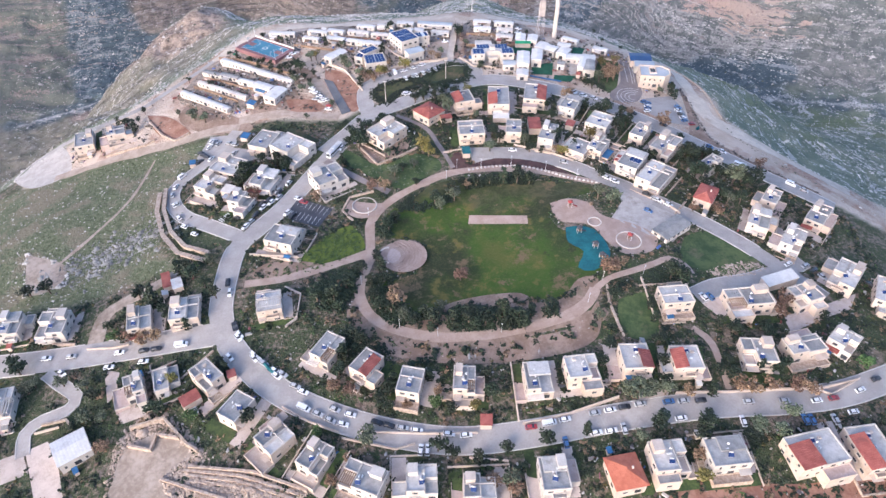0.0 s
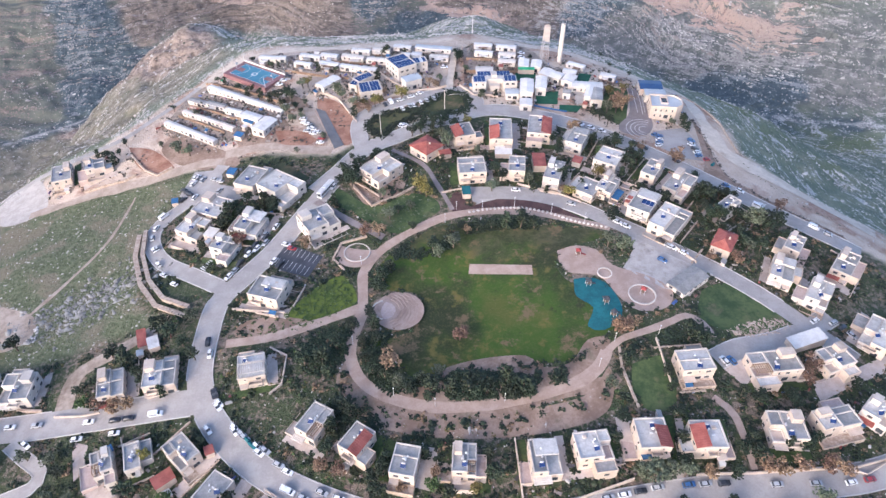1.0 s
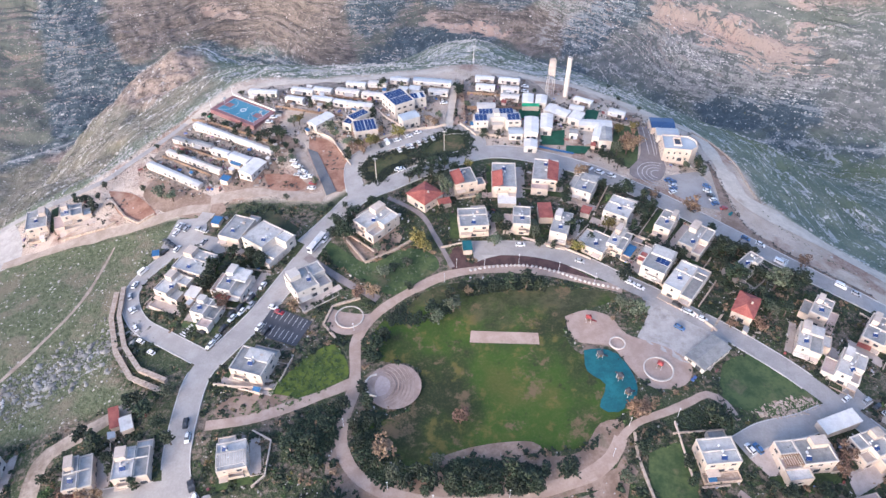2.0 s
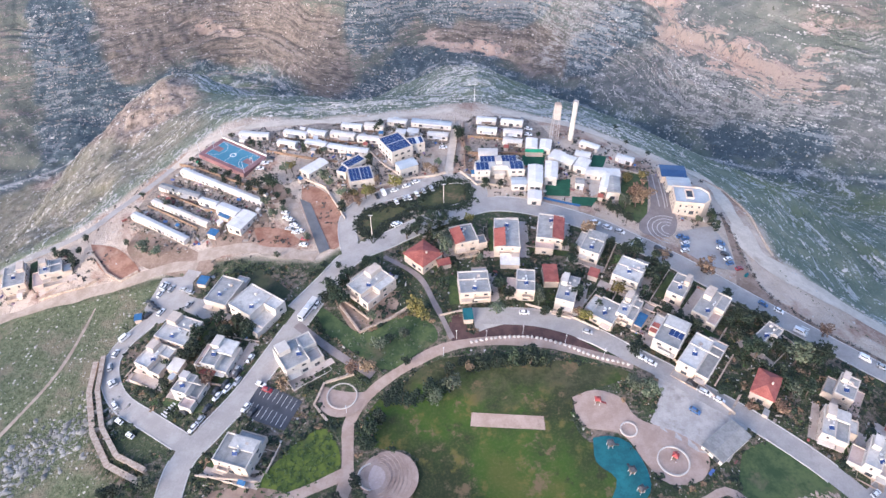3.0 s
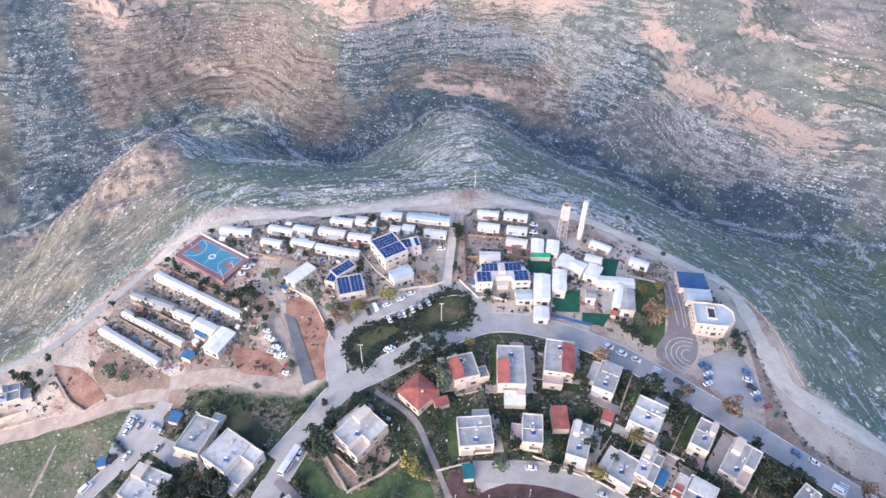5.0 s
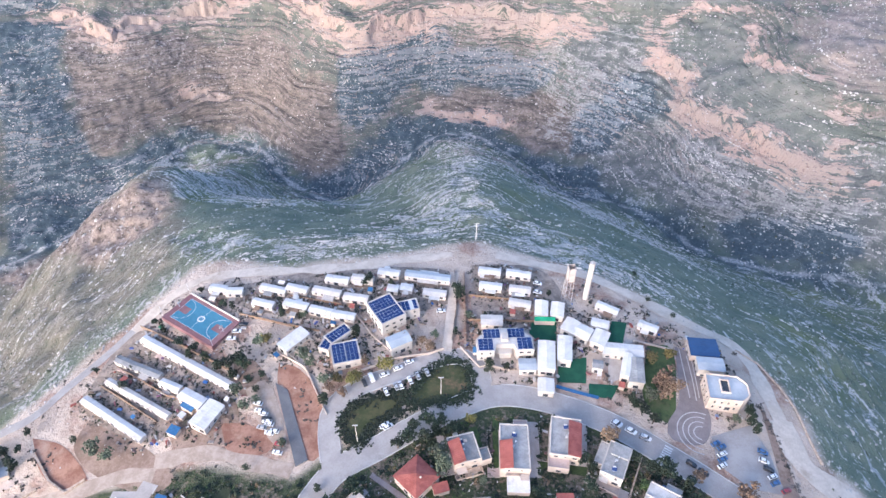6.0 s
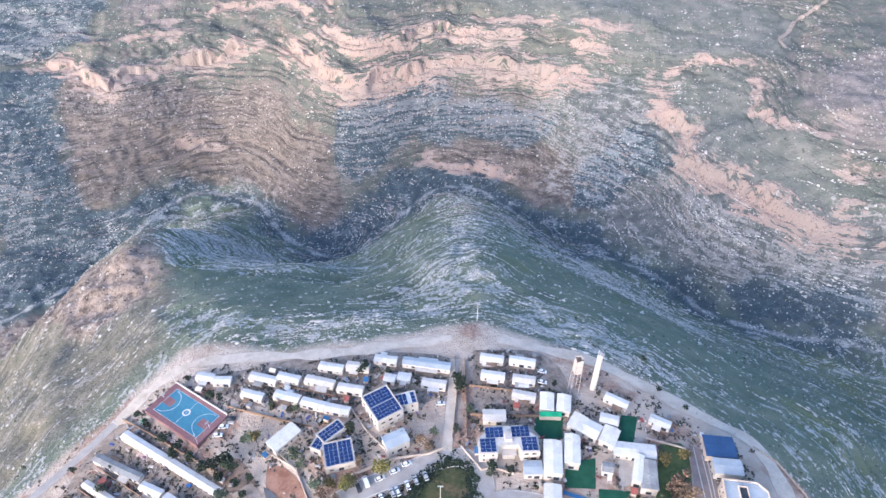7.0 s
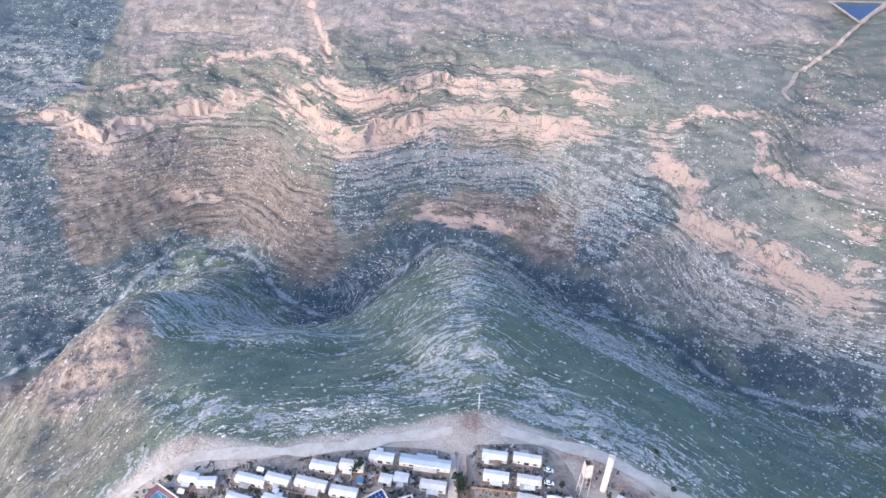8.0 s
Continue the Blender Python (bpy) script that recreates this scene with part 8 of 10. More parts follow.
shed(17.1, 361.6, -0.9, 3.6, 2.9, 2.5, "blue")
shed(48.6, 378.4, -1.0, 9.5, 2.2, 3.4, "green")
assembly_hall(120.0, 341.1, -7.6, 16.8, 12.6, 8.0)
lay_kerbs()
strip("paving_band", [(108.4, 367.3), (107.1, 355.3), (105.8, 340.4)], 0.4, M_KERB, 0.30, "pale band in the forecourt paving", "paving")
strip("paving_band", [(110.8, 363.6), (109.4, 348.5), (108.3, 339.3)], 0.4, M_KERB, 0.30, "pale band in the forecourt paving", "paving")
strip("paving_band", [(112.5, 361.6), (109.9, 340.7)], 0.4, M_KERB, 0.30, "pale band in the forecourt paving", "paving")
strip("paving_band", [(107.4, 326.7), (106.1, 327.0), (104.9, 326.8), (103.8, 326.0), (103.1, 324.9), (103.0, 323.6), (103.4, 322.4), (104.3, 321.5), (105.5, 321.0)], 0.4, M_KERB, 0.30, "pale curved band in the forecourt paving", "paving")
strip("paving_band", [(108.4, 328.6), (106.2, 329.2), (104.0, 328.8), (102.2, 327.5), (101.1, 325.6), (100.8, 323.4), (101.6, 321.3), (103.1, 319.7), (105.2, 318.9)], 0.4, M_KERB, 0.30, "pale curved band in the forecourt paving", "paving")
strip("paving_band", [(109.4, 330.6), (106.3, 331.4), (103.2, 330.8), (100.6, 329.0), (99.0, 326.3), (98.7, 323.1), (99.7, 320.1), (101.9, 317.8), (104.8, 316.7)], 0.4, M_KERB, 0.30, "pale curved band in the forecourt paving", "paving")
strip("paving_band", [(110.4, 332.6), (106.4, 333.6), (102.3, 332.9), (99.0, 330.5), (96.9, 327.0), (96.5, 322.9), (97.8, 319.0), (100.7, 316.0), (104.5, 314.5)], 0.4, M_KERB, 0.30, "pale curved band in the forecourt paving", "paving")
strip("bay_line", [(-66.0, 240.9), (-67.7, 236.6)], 0.16, M_PAINT, 0.29, "white parking bay line", "marking")
strip("bay_line", [(-64.1, 239.9), (-65.8, 235.6)], 0.16, M_PAINT, 0.29, "white parking bay line", "marking")
strip("bay_line", [(-62.2, 238.9), (-63.9, 234.6)], 0.16, M_PAINT, 0.29, "white parking bay line", "marking")
strip("bay_line", [(-60.3, 237.9), (-62.0, 233.6)], 0.16, M_PAINT, 0.29, "white parking bay line", "marking")
strip("bay_line", [(-58.4, 237.0), (-60.1, 232.7)], 0.16, M_PAINT, 0.29, "white parking bay line", "marking")
strip("bay_line", [(-56.5, 236.0), (-58.2, 231.7)], 0.16, M_PAINT, 0.29, "white parking bay line", "marking")
strip("bay_line", [(-54.6, 235.0), (-56.3, 230.7)], 0.16, M_PAINT, 0.29, "white parking bay line", "marking")
strip("bay_line", [(-52.7, 234.0), (-54.4, 229.7)], 0.16, M_PAINT, 0.29, "white parking bay line", "marking")
strip("bay_line", [(-70.6, 229.2), (-68.9, 233.5)], 0.16, M_PAINT, 0.29, "white parking bay line", "marking")
strip("bay_line", [(-68.6, 228.3), (-67.0, 232.6)], 0.16, M_PAINT, 0.29, "white parking bay line", "marking")
strip("bay_line", [(-66.7, 227.4), (-65.1, 231.7)], 0.16, M_PAINT, 0.29, "white parking bay line", "marking")
strip("bay_line", [(-64.8, 226.5), (-63.1, 230.8)], 0.16, M_PAINT, 0.29, "white parking bay line", "marking")
strip("bay_line", [(-62.9, 225.7), (-61.2, 230.0)], 0.16, M_PAINT, 0.29, "white parking bay line", "marking")
strip("bay_line", [(-60.9, 224.8), (-59.3, 229.1)], 0.16, M_PAINT, 0.29, "white parking bay line", "marking")
strip("bay_line", [(-59.0, 223.9), (-57.4, 228.2)], 0.16, M_PAINT, 0.29, "white parking bay line", "marking")
strip("bay_line", [(-57.1, 223.0), (-55.4, 227.3)], 0.16, M_PAINT, 0.29, "white parking bay line", "marking")
strip("blue_fence_strip", [(50.0, 344.8), (58.9, 342.0), (67.2, 339.6)], 1.6, M_BLUE, 0.5, "blue sheeting along the school yard edge", "sheeting")
patch("reservoir", [(453.5, 1016.5), (465.6, 974.1), (509.6, 1009.8)], M_WATER, 3.2, "small dark reservoir on the far upland", "water", False)
strip("reservoir_bank", [(454.7, 1025.5), (464.4, 968.6)], 3.5, M_DIRT_ROAD, 3.6, "pale earth bank of the reservoir", "bank")
strip("reservoir_bank", [(464.4, 968.6), (514.9, 1015.4)], 3.5, M_DIRT_ROAD, 3.6, "pale earth bank of the reservoir", "bank")
strip("reservoir_bank", [(454.7, 1025.5), (514.9, 1015.4)], 3.5, M_DIRT_ROAD, 3.6, "pale earth bank of the reservoir", "bank")

# ---------------------------------------------------------------- walls
garden_wall([(137.1, 371.8), (145.4, 364.8), (150.8, 351.3), (152.9, 341.0), (152.8, 326.8), (153.7, 314.5)], 0.5, 0.6, M_STONE, "low pale stone edging along the gravel track")
garden_wall([(-28.1, 123.0), (-8.6, 122.5), (11.9, 122.6)], 1.2, 0.35, M_CREAM, "cream rendered garden wall")
garden_wall([(27.6, 125.2), (42.5, 127.8), (62.0, 134.0)], 1.4, 0.35, M_CREAM, "cream rendered garden wall")
garden_wall([(24.7, 147.8), (26.3, 126.1)], 1.4, 0.35, M_CREAM, "cream rendered garden wall")
garden_wall([(82.2, 135.3), (101.5, 136.0), (120.6, 137.7)], 1.3, 0.35, M_CREAM, "cream rendered garden wall")
garden_wall([(120.6, 137.7), (135.8, 139.0), (151.4, 143.4)], 1.6, 0.35, M_CREAM, "cream rendered garden wall")
garden_wall([(-56.9, 132.3), (-47.2, 126.9), (-35.9, 122.8)], 1.0, 0.35, M_CREAM, "cream rendered garden wall")
garden_wall([(-34.7, 120.8), (-16.1, 117.1), (-9.5, 119.0)], 1.0, 0.35, M_CREAM, "cream rendered garden wall")
garden_wall([(8.8, 114.2), (22.0, 112.8)], 1.0, 0.35, M_CREAM, "cream rendered garden wall")
garden_wall([(83.3, 256.2), (92.8, 245.8), (100.1, 233.7), (106.1, 226.1)], 1.3, 0.35, M_CREAM, "cream rendered garden wall")
garden_wall([(35.4, 276.8), (53.1, 270.2), (63.5, 263.5)], 1.0, 0.35, M_CREAM, "cream rendered garden wall")
garden_wall([(-0.0, 271.5), (12.0, 274.4)], 1.0, 0.35, M_CREAM, "cream rendered garden wall")
garden_wall([(-43.0, 280.4), (-32.0, 264.1), (-20.3, 270.3), (-13.1, 275.9)], 1.0, 0.7, M_STONE, "rough tan stone retaining wall")
garden_wall([(-82.9, 204.8), (-72.9, 203.4), (-61.5, 202.4)], 1.2, 0.35, M_CREAM, "cream rendered garden wall")
garden_wall([(-64.4, 185.8), (-57.4, 182.1), (-57.3, 169.8), (-61.1, 165.9)], 1.0, 0.35, M_CREAM, "cream rendered garden wall")
garden_wall([(65.3, 182.2), (64.8, 174.0), (66.8, 162.9), (67.9, 158.3)], 0.7, 0.7, M_STONE, "rough tan stone retaining wall")
garden_wall([(79.6, 186.0), (81.1, 165.1)], 1.0, 0.35, M_CREAM, "cream rendered garden wall")
garden_wall([(-111.2, 127.4), (-99.4, 130.3), (-88.5, 120.2), (-83.9, 117.6)], 2.0, 0.7, M_STONE, "rough tan stone retaining wall")
garden_wall([(-89.0, 108.7), (-68.1, 105.6), (-48.4, 99.6)], 0.5, 0.7, M_STONE, "rough tan stone retaining wall")
garden_wall([(-88.4, 110.2), (-68.4, 107.3), (-48.6, 101.1)], 0.8, 0.7, M_STONE, "rough tan stone retaining wall")
garden_wall([(-87.8, 111.5), (-66.8, 108.7), (-46.9, 102.3)], 1.1, 0.7, M_STONE, "rough tan stone retaining wall")
garden_wall([(-86.0, 112.5), (-63.2, 109.8), (-44.3, 103.4)], 1.5, 0.7, M_STONE, "rough tan stone retaining wall")
garden_wall([(-139.0, 262.3), (-134.5, 244.8), (-125.4, 227.1), (-114.7, 214.5), (-101.6, 207.6)], 1.6, 1.5, M_STONE, "rough tan stone retaining wall")
garden_wall([(-35.0, 351.6), (-17.7, 358.8), (-3.4, 360.9), (2.6, 363.7)], 1.4, 0.35, M_CREAM, "cream rendered garden wall")
garden_wall([(9.9, 364.5), (18.0, 353.7), (22.8, 354.8), (30.9, 352.2)], 1.2, 0.35, M_CREAM, "cream rendered garden wall")
garden_wall([(-71.7, 363.7), (-57.0, 355.2)], 1.2, 0.35, M_CREAM, "cream rendered garden wall")
garden_wall([(-38.2, 383.9), (-29.6, 371.6), (-20.3, 362.2)], 1.0, 0.35, M_CREAM, "cream rendered garden wall")
garden_wall([(-185.7, 300.2), (-165.0, 304.6), (-160.0, 308.0)], 1.0, 0.7, M_STONE, "rough tan stone retaining wall")
garden_wall([(-166.3, 322.0), (-155.9, 310.7), (-147.5, 305.8), (-140.6, 310.4)], 1.0, 0.7, M_STONE, "rough tan stone retaining wall")
garden_wall([(133.6, 138.9), (139.3, 137.0), (152.9, 144.2)], 1.2, 0.35, M_CREAM, "cream rendered garden wall")
garden_wall([(104.0, 226.0), (110.9, 234.6)], 0.8, 0.7, M_STONE, "rough tan stone retaining wall")
garden_wall([(-45.2, 331.8), (-57.1, 354.5), (-72.8, 369.2)], 1.0, 0.35, M_CREAM, "cream rendered garden wall")
garden_wall([(-40.5, 225.4), (-46.0, 231.8), (-43.4, 241.1), (-32.6, 244.9)], 0.8, 0.7, M_STONE, "rough tan stone retaining wall")
garden_wall([(-140.9, 163.4), (-129.9, 162.6), (-123.1, 163.3)], 1.0, 0.35, M_CREAM, "cream rendered garden wall")
garden_wall([(-156.8, 167.3), (-146.8, 166.2)], 1.2, 0.7, M_STONE, "rough tan stone retaining wall")
garden_wall([(88.0, 370.1), (104.7, 366.0)], 1.0, 0.35, M_CREAM, "cream rendered garden wall")
garden_wall([(-140.6, 383.5), (-109.2, 364.9), (-89.3, 354.2)], 1.5, 0.1, M_WOOD, "weathered wooden fence between plots", 0.4, "garden_fence")
garden_wall([(-143.9, 360.7), (-115.8, 344.2), (-110.5, 342.7)], 1.5, 0.1, M_WOOD, "weathered wooden fence between plots", 0.4, "garden_fence")
garden_wall([(-148.1, 351.6), (-117.1, 332.6)], 1.5, 0.1, M_WOOD, "weathered wooden fence between plots", 0.4, "garden_fence")
garden_wall([(-92.4, 384.8), (-69.3, 378.2), (-53.6, 374.4)], 1.4, 0.1, M_WOOD, "weathered wooden fence between plots", 0.4, "garden_fence")
garden_wall([(-71.1, 395.6), (-60.1, 393.1), (-45.3, 389.7)], 1.4, 0.1, M_WOOD, "weathered wooden fence between plots", 0.4, "garden_fence")
garden_wall([(8.0, 412.8), (8.5, 388.6), (6.3, 368.4)], 1.4, 0.1, M_WOOD, "weathered wooden fence between plots", 0.4, "garden_fence")
garden_wall([(12.6, 410.9), (12.7, 368.3)], 1.5, 0.1, M_WOOD, "weathered wooden fence between plots", 0.4, "garden_fence")
garden_wall([(14.4, 395.1), (31.3, 392.6), (44.1, 390.9)], 1.5, 0.1, M_WOOD, "weathered wooden fence between plots", 0.4, "garden_fence")
garden_wall([(14.0, 379.8), (44.2, 379.0)], 1.5, 0.1, M_WOOD, "weathered wooden fence between plots", 0.4, "garden_fence")
garden_wall([(-110.1, 121.2), (-101.2, 119.0), (-100.7, 124.6), (-92.0, 122.8)], 1.6, 0.7, M_STONE, "rough tan stone retaining wall")
garden_wall([(-95.0, 109.0), (-83.3, 105.1), (-71.1, 101.5)], 1.2, 0.7, M_STONE, "rough tan stone retaining wall")
garden_wall([(-146.1, 131.4), (-137.4, 132.9), (-133.5, 129.4)], 1.0, 0.7, M_STONE, "rough tan stone retaining wall")
garden_wall([(-147.5, 128.2), (-139.1, 130.2)], 1.0, 0.35, M_CREAM, "cream rendered garden wall")
garden_wall([(-141.6, 260.1), (-138.2, 244.6), (-128.6, 225.2), (-117.3, 211.4), (-102.8, 203.8)], 0.9, 1.7, M_STONE, "rough tan stone retaining wall")

# ---------------------------------------------------------------- site works
sports_court(-109.9, 382.1, -32.1, 32.9, 18.0)
ring_kerb(-36.2, 235.6, 5.3, 0.45, 0.35, M_WHITE, "white circular kerb on the paving")
ring_kerb(79.0, 207.2, 5.0, 0.45, 0.35, M_WHITE, "white circular kerb on the paving")
ring_kerb(66.4, 219.2, 2.6, 0.45, 0.35, M_WHITE, "white circular kerb on the paving")
disc(-36.2, 235.6, 9.0, gz(-36.2, 235.6) + 0.16, M_PLAYPAVE, "round_plaza", "round brown paved circle")
disc(-16.8, 204.5, 10.0, gz(-16.8, 204.5) + 0.75, M_PLAYPAVE, "amphitheatre", "round stepped terrace of pinkish paving", 7, 0.07)
disc(-22.7, 204.6, 4.6, gz(-16.8, 204.5) + 0.62, M_PLAZA, "stage_floor", "pale round stage floor")
ring_kerb(-22.7, 204.6, 4.6, 0.4, 0.9, M_WHITE, "white curved wall round the stage", ((0, 11), (30, 41)))
for _r in (6.4, 7.8, 9.2, 10.6, 12.0, 13.4):
    seat_arc(-22.7, 204.6, _r, -16.8, 204.5, 9.6, gz(-16.8, 204.5) + .76)
white_tower(70.2, 395.6, 23.2)
lattice_tower(60.6, 393.1, 22.9)
t_mast(19.6, 439.7, 11.8)
light_mast(-31.3, 319.2, 12.4)
light_mast(1.5, 340.7, 11.5)
bus(-54.7, 276.4, -113.9)
shrubs("hedge", along([(-1.7, 353.7), (6.2, 358.1), (12.7, 353.6), (14.3, 344.8), (9.8, 338.0), (-0.3, 336.4), (-10.3, 336.5), (-9.3, 345.0), (-1.7, 353.7)], 0.16, 1.5, 70), M_LEAF_DARK, "thick dark hedge round the traffic island", (0.9, 1.5), 20)
shrubs("hedge", along([(-37.6, 331.2), (-31.8, 337.4), (-15.6, 341.0), (-15.2, 333.3), (-25.9, 325.7), (-29.0, 318.2), (-34.0, 320.0), (-37.7, 324.9), (-37.6, 331.2)], 0.16, 1.5, 71), M_LEAF_DARK, "thick dark hedge round the traffic island", (0.9, 1.5), 21)
shrubs("park_thicket", fill([(0.9, 174.0), (11.2, 175.3), (22.0, 173.5), (20.1, 162.9), (1.9, 163.1)], 482, 90), M_LEAF_DARK, "dark thicket at the edge of the park lawn", (0.7, 1.5), 90)
shrubs("park_thicket", fill([(22.9, 173.0), (29.4, 172.6), (33.7, 169.4), (31.6, 163.8), (21.7, 162.4)], 379, 91), M_LEAF_DARK, "dark thicket at the edge of the park lawn", (0.7, 1.5), 91)
shrubs("park_thicket", fill([(37.9, 171.5), (41.7, 174.4), (45.6, 173.5), (44.4, 168.2), (39.0, 168.0)], 69, 92), M_LEAF_DARK, "dark thicket at the edge of the park lawn", (0.7, 1.5), 92)
shrubs("park_thicket", fill([(-28.9, 193.2), (-23.7, 193.9), (-19.4, 186.6), (-18.8, 177.4), (-12.2, 167.6), (-18.1, 165.4), (-25.6, 171.3), (-29.4, 180.0)], 482, 93), M_LEAF_DARK, "dark thicket at the edge of the park lawn", (0.7, 1.5), 93)
shrubs("park_thicket", fill([(-29.8, 224.9), (-21.9, 231.3), (-22.5, 216.1), (-28.8, 214.6)], 172, 94), M_LEAF_DARK, "dark thicket at the edge of the park lawn", (0.7, 1.5), 94)
shrubs("park_thicket", fill([(-21.7, 235.7), (-14.6, 241.4), (-13.0, 236.7), (-19.5, 231.3)], 172, 95), M_LEAF_DARK, "dark thicket at the edge of the park lawn", (0.7, 1.5), 95)
shrubs("park_thicket", fill([(10.3, 250.0), (22.5, 253.2), (34.5, 253.1), (44.1, 251.0), (42.5, 246.4), (33.0, 248.0), (22.1, 247.2), (11.3, 245.1)], 482, 96), M_LEAF_DARK, "dark thicket at the edge of the park lawn", (0.7, 1.5), 96)
shrubs("park_thicket", fill([(-18.3, 233.4), (-3.7, 240.7), (4.8, 243.4), (4.8, 238.2), (-7.8, 231.7)], 299, 97), M_LEAF_DARK, "dark thicket at the edge of the park lawn", (0.7, 1.5), 97)
shrubs("park_thicket", fill([(-53.1, 187.2), (-43.5, 195.2), (-34.2, 197.0), (-35.3, 182.7), (-42.0, 171.0), (-50.3, 175.3)], 482, 98), M_LEAF_DARK, "dark thicket at the edge of the park lawn", (0.7, 1.5), 98)
shrubs("park_thicket", fill([(-40.0, 162.9), (-26.7, 160.1), (-17.8, 153.6), (-26.0, 150.1), (-36.3, 147.8)], 345, 99), M_LEAF_DARK, "dark thicket at the edge of the park lawn", (0.7, 1.5), 99)
shrubs("park_thicket", fill([(89.6, 193.2), (97.7, 197.0), (103.7, 188.1), (96.5, 183.1), (82.3, 181.0), (68.5, 179.4), (78.6, 185.2)], 345, 100), M_LEAF_DARK, "dark thicket at the edge of the park lawn", (0.7, 1.5), 100)
strip("hill_track", [(514.7, 1012.3), (464.4, 968.6), (422.9, 927.8), (389.3, 901.0), (367.8, 885.5), (352.2, 862.3), (337.8, 846.3), (338.1, 828.8)], 4.0, M_DIRT_ROAD, 2.2, "pale track climbing the far hillside", "track", wobble=1.0, wild=True)
bin_container(-65.4, 148.6, -36.3)
bin_container(-63.9, 147.1, -36.3)
bin_container(-62.4, 145.9, -36.3)
bin_container(134.2, 297.0, 40)
play_frame(65.7, 196.5, 30, M_DARKMETAL)
play_frame(64.0, 203.0, 100, M_DARKMETAL)
play_frame(58.6, 212.9, 10, M_DARKMETAL)
play_frame(79.3, 207.8, 60, M_RED)
play_frame(57.1, 230.1, 0, M_RED)
lamp_post(-16.7, 164.9)
lamp_post(-2.0, 160.6)
lamp_post(22.2, 161.5)
lamp_post(56.8, 174.1)
lamp_post(64.0, 184.7)
lamp_post(81.1, 188.1)
lamp_post(-33.3, 187.7)
lamp_post(-33.7, 228.6)
lamp_post(18.4, 260.1)
lamp_post(33.0, 261.9)
lamp_post(49.2, 257.3)
lamp_post(63.1, 250.7)
lamp_post(6.7, 260.3)
lamp_post(1.6, 252.7)
for _i, (_x, _y) in enumerate(spline([(12.7, 258.4), (20.6, 260.0), (29.6, 260.6), (38.4, 259.9), (49.1, 256.2), (59.2, 250.9), (71.9, 247.0)], 1.75)):
    boulder(float(_x), float(_y), 0.62, _i)
crossing(148.2, 266.9, -36.3, 7)
crossing(89.4, 314.7, -34.7, 7)
crossing(-100.8, 232.2, 147.2, 6)
loose_rocks("bank_stones", *np.array(fill([(-95.2, 109.8), (-86.2, 113.1), (-73.1, 111.3), (-43.7, 103.3), (-46.6, 99.4), (-89.9, 100.9)], 3200, 55)).T, np.random.RandomState(56).gamma(3.0, .13, len(fill([(-95.2, 109.8), (-86.2, 113.1), (-73.1, 111.3), (-43.7, 103.3), (-46.6, 99.4), (-89.9, 100.9)], 3200, 55))) + .15, M_STONE, "rough tan stones of the terraced bank", "rocks", .8, 57)

# ---------------------------------------------------------------- parked vehicles
car("w", -156.5, 160.6, 3)
car("s", -146.1, 160.5, 4)
car("w", -128.1, 153.7, 4)
car("w", -125.9, 160.0, 4)
car("k", -115.9, 159.8, 4)
car("k", -110.9, 160.0, 4)
car("v", -100.8, 160.6, 4)
car("w", -146.9, 153.0, -35)
car("w", -114.5, 154.7, 4)
car("w", -80.1, 153.2, -49)
car("k", -81.2, 166.8, -66)
car("w", -78.6, 161.7, -49)
car("w", -70.6, 152.3, -49)
car("w", -60.7, 144.4, -36)
car("w", -86.7, 183.9, -85)
car("k", -88.9, 189.4, -85)
car("s", -66.5, 149.8, -36)
car("s", -53.3, 140.1, -24)
car("w", -50.1, 137.8, -24)
car("s", -38.0, 131.0, -24)
car("w", -32.4, 129.1, -15)
car("v", -49.0, 131.6, -24)
car("s", -43.8, 129.4, -24)
car("s", -39.2, 127.1, -24)
car("w", -34.7, 125.7, -15)
car("k", -23.0, 126.3, -15)
car("k", -18.8, 125.3, -15)
car("s", -13.9, 124.4, -6)
car("w", -9.0, 123.6, -6)
car("w", 2.1, 122.5, -6)
car("w", 8.0, 122.0, 5)
car("r", 30.4, 124.1, 5)
car("v", 36.7, 125.3, 9)
car("w", 42.2, 126.4, 9)
car("s", 52.8, 128.5, 9)
car("w", 58.2, 129.4, 9)
car("k", 63.3, 130.4, 8)
car("s", 69.0, 131.5, 8)
car("b", 79.0, 132.3, 8)
car("s", 84.4, 132.6, 8)
car("k", 90.4, 132.8, 8)
car("w", 103.5, 125.6, 95)
car("w", 57.5, 122.1, 9)
car("s", 62.0, 122.8, 99)
car("w", 52.3, 121.6, 9)
car("b", 41.7, 118.4, 99)
car("w", -7.5, 116.9, 84)
car("w", -5.2, 116.9, 84)
car("s", 107.5, 132.8, 5)
car("s", 120.6, 133.6, 5)
car("w", 132.7, 134.4, 11)
car("r", 139.5, 135.7, 11)
car("b", 126.0, 127.0, 101)
car("b", 128.4, 127.1, 101)
car("s", 137.0, 127.6, 101)
car("w", 144.9, 130.9, 11)
car("w", 151.0, 139.5, 21)
car("k", 159.2, 144.5, 21)
car("w", 102.7, 177.0, 118)
car("b", 105.5, 177.2, 118)
car("w", 82.1, 126.3, 8)
car("w", 145.6, 198.8, 32)
car("s", 153.0, 198.5, 32)
car("k", 155.8, 196.2, 32)
car("s", 158.0, 192.6, -51)
car("k", 178.4, 190.7, -51)
car("b", 91.7, 226.9, -38)
car("k", 93.5, 238.3, -38)
car("w", 102.0, 231.8, -35)
car("w", 97.9, 234.7, -38)
car("s", -129.0, 248.5, 129)
car("w", -124.4, 237.2, 129)
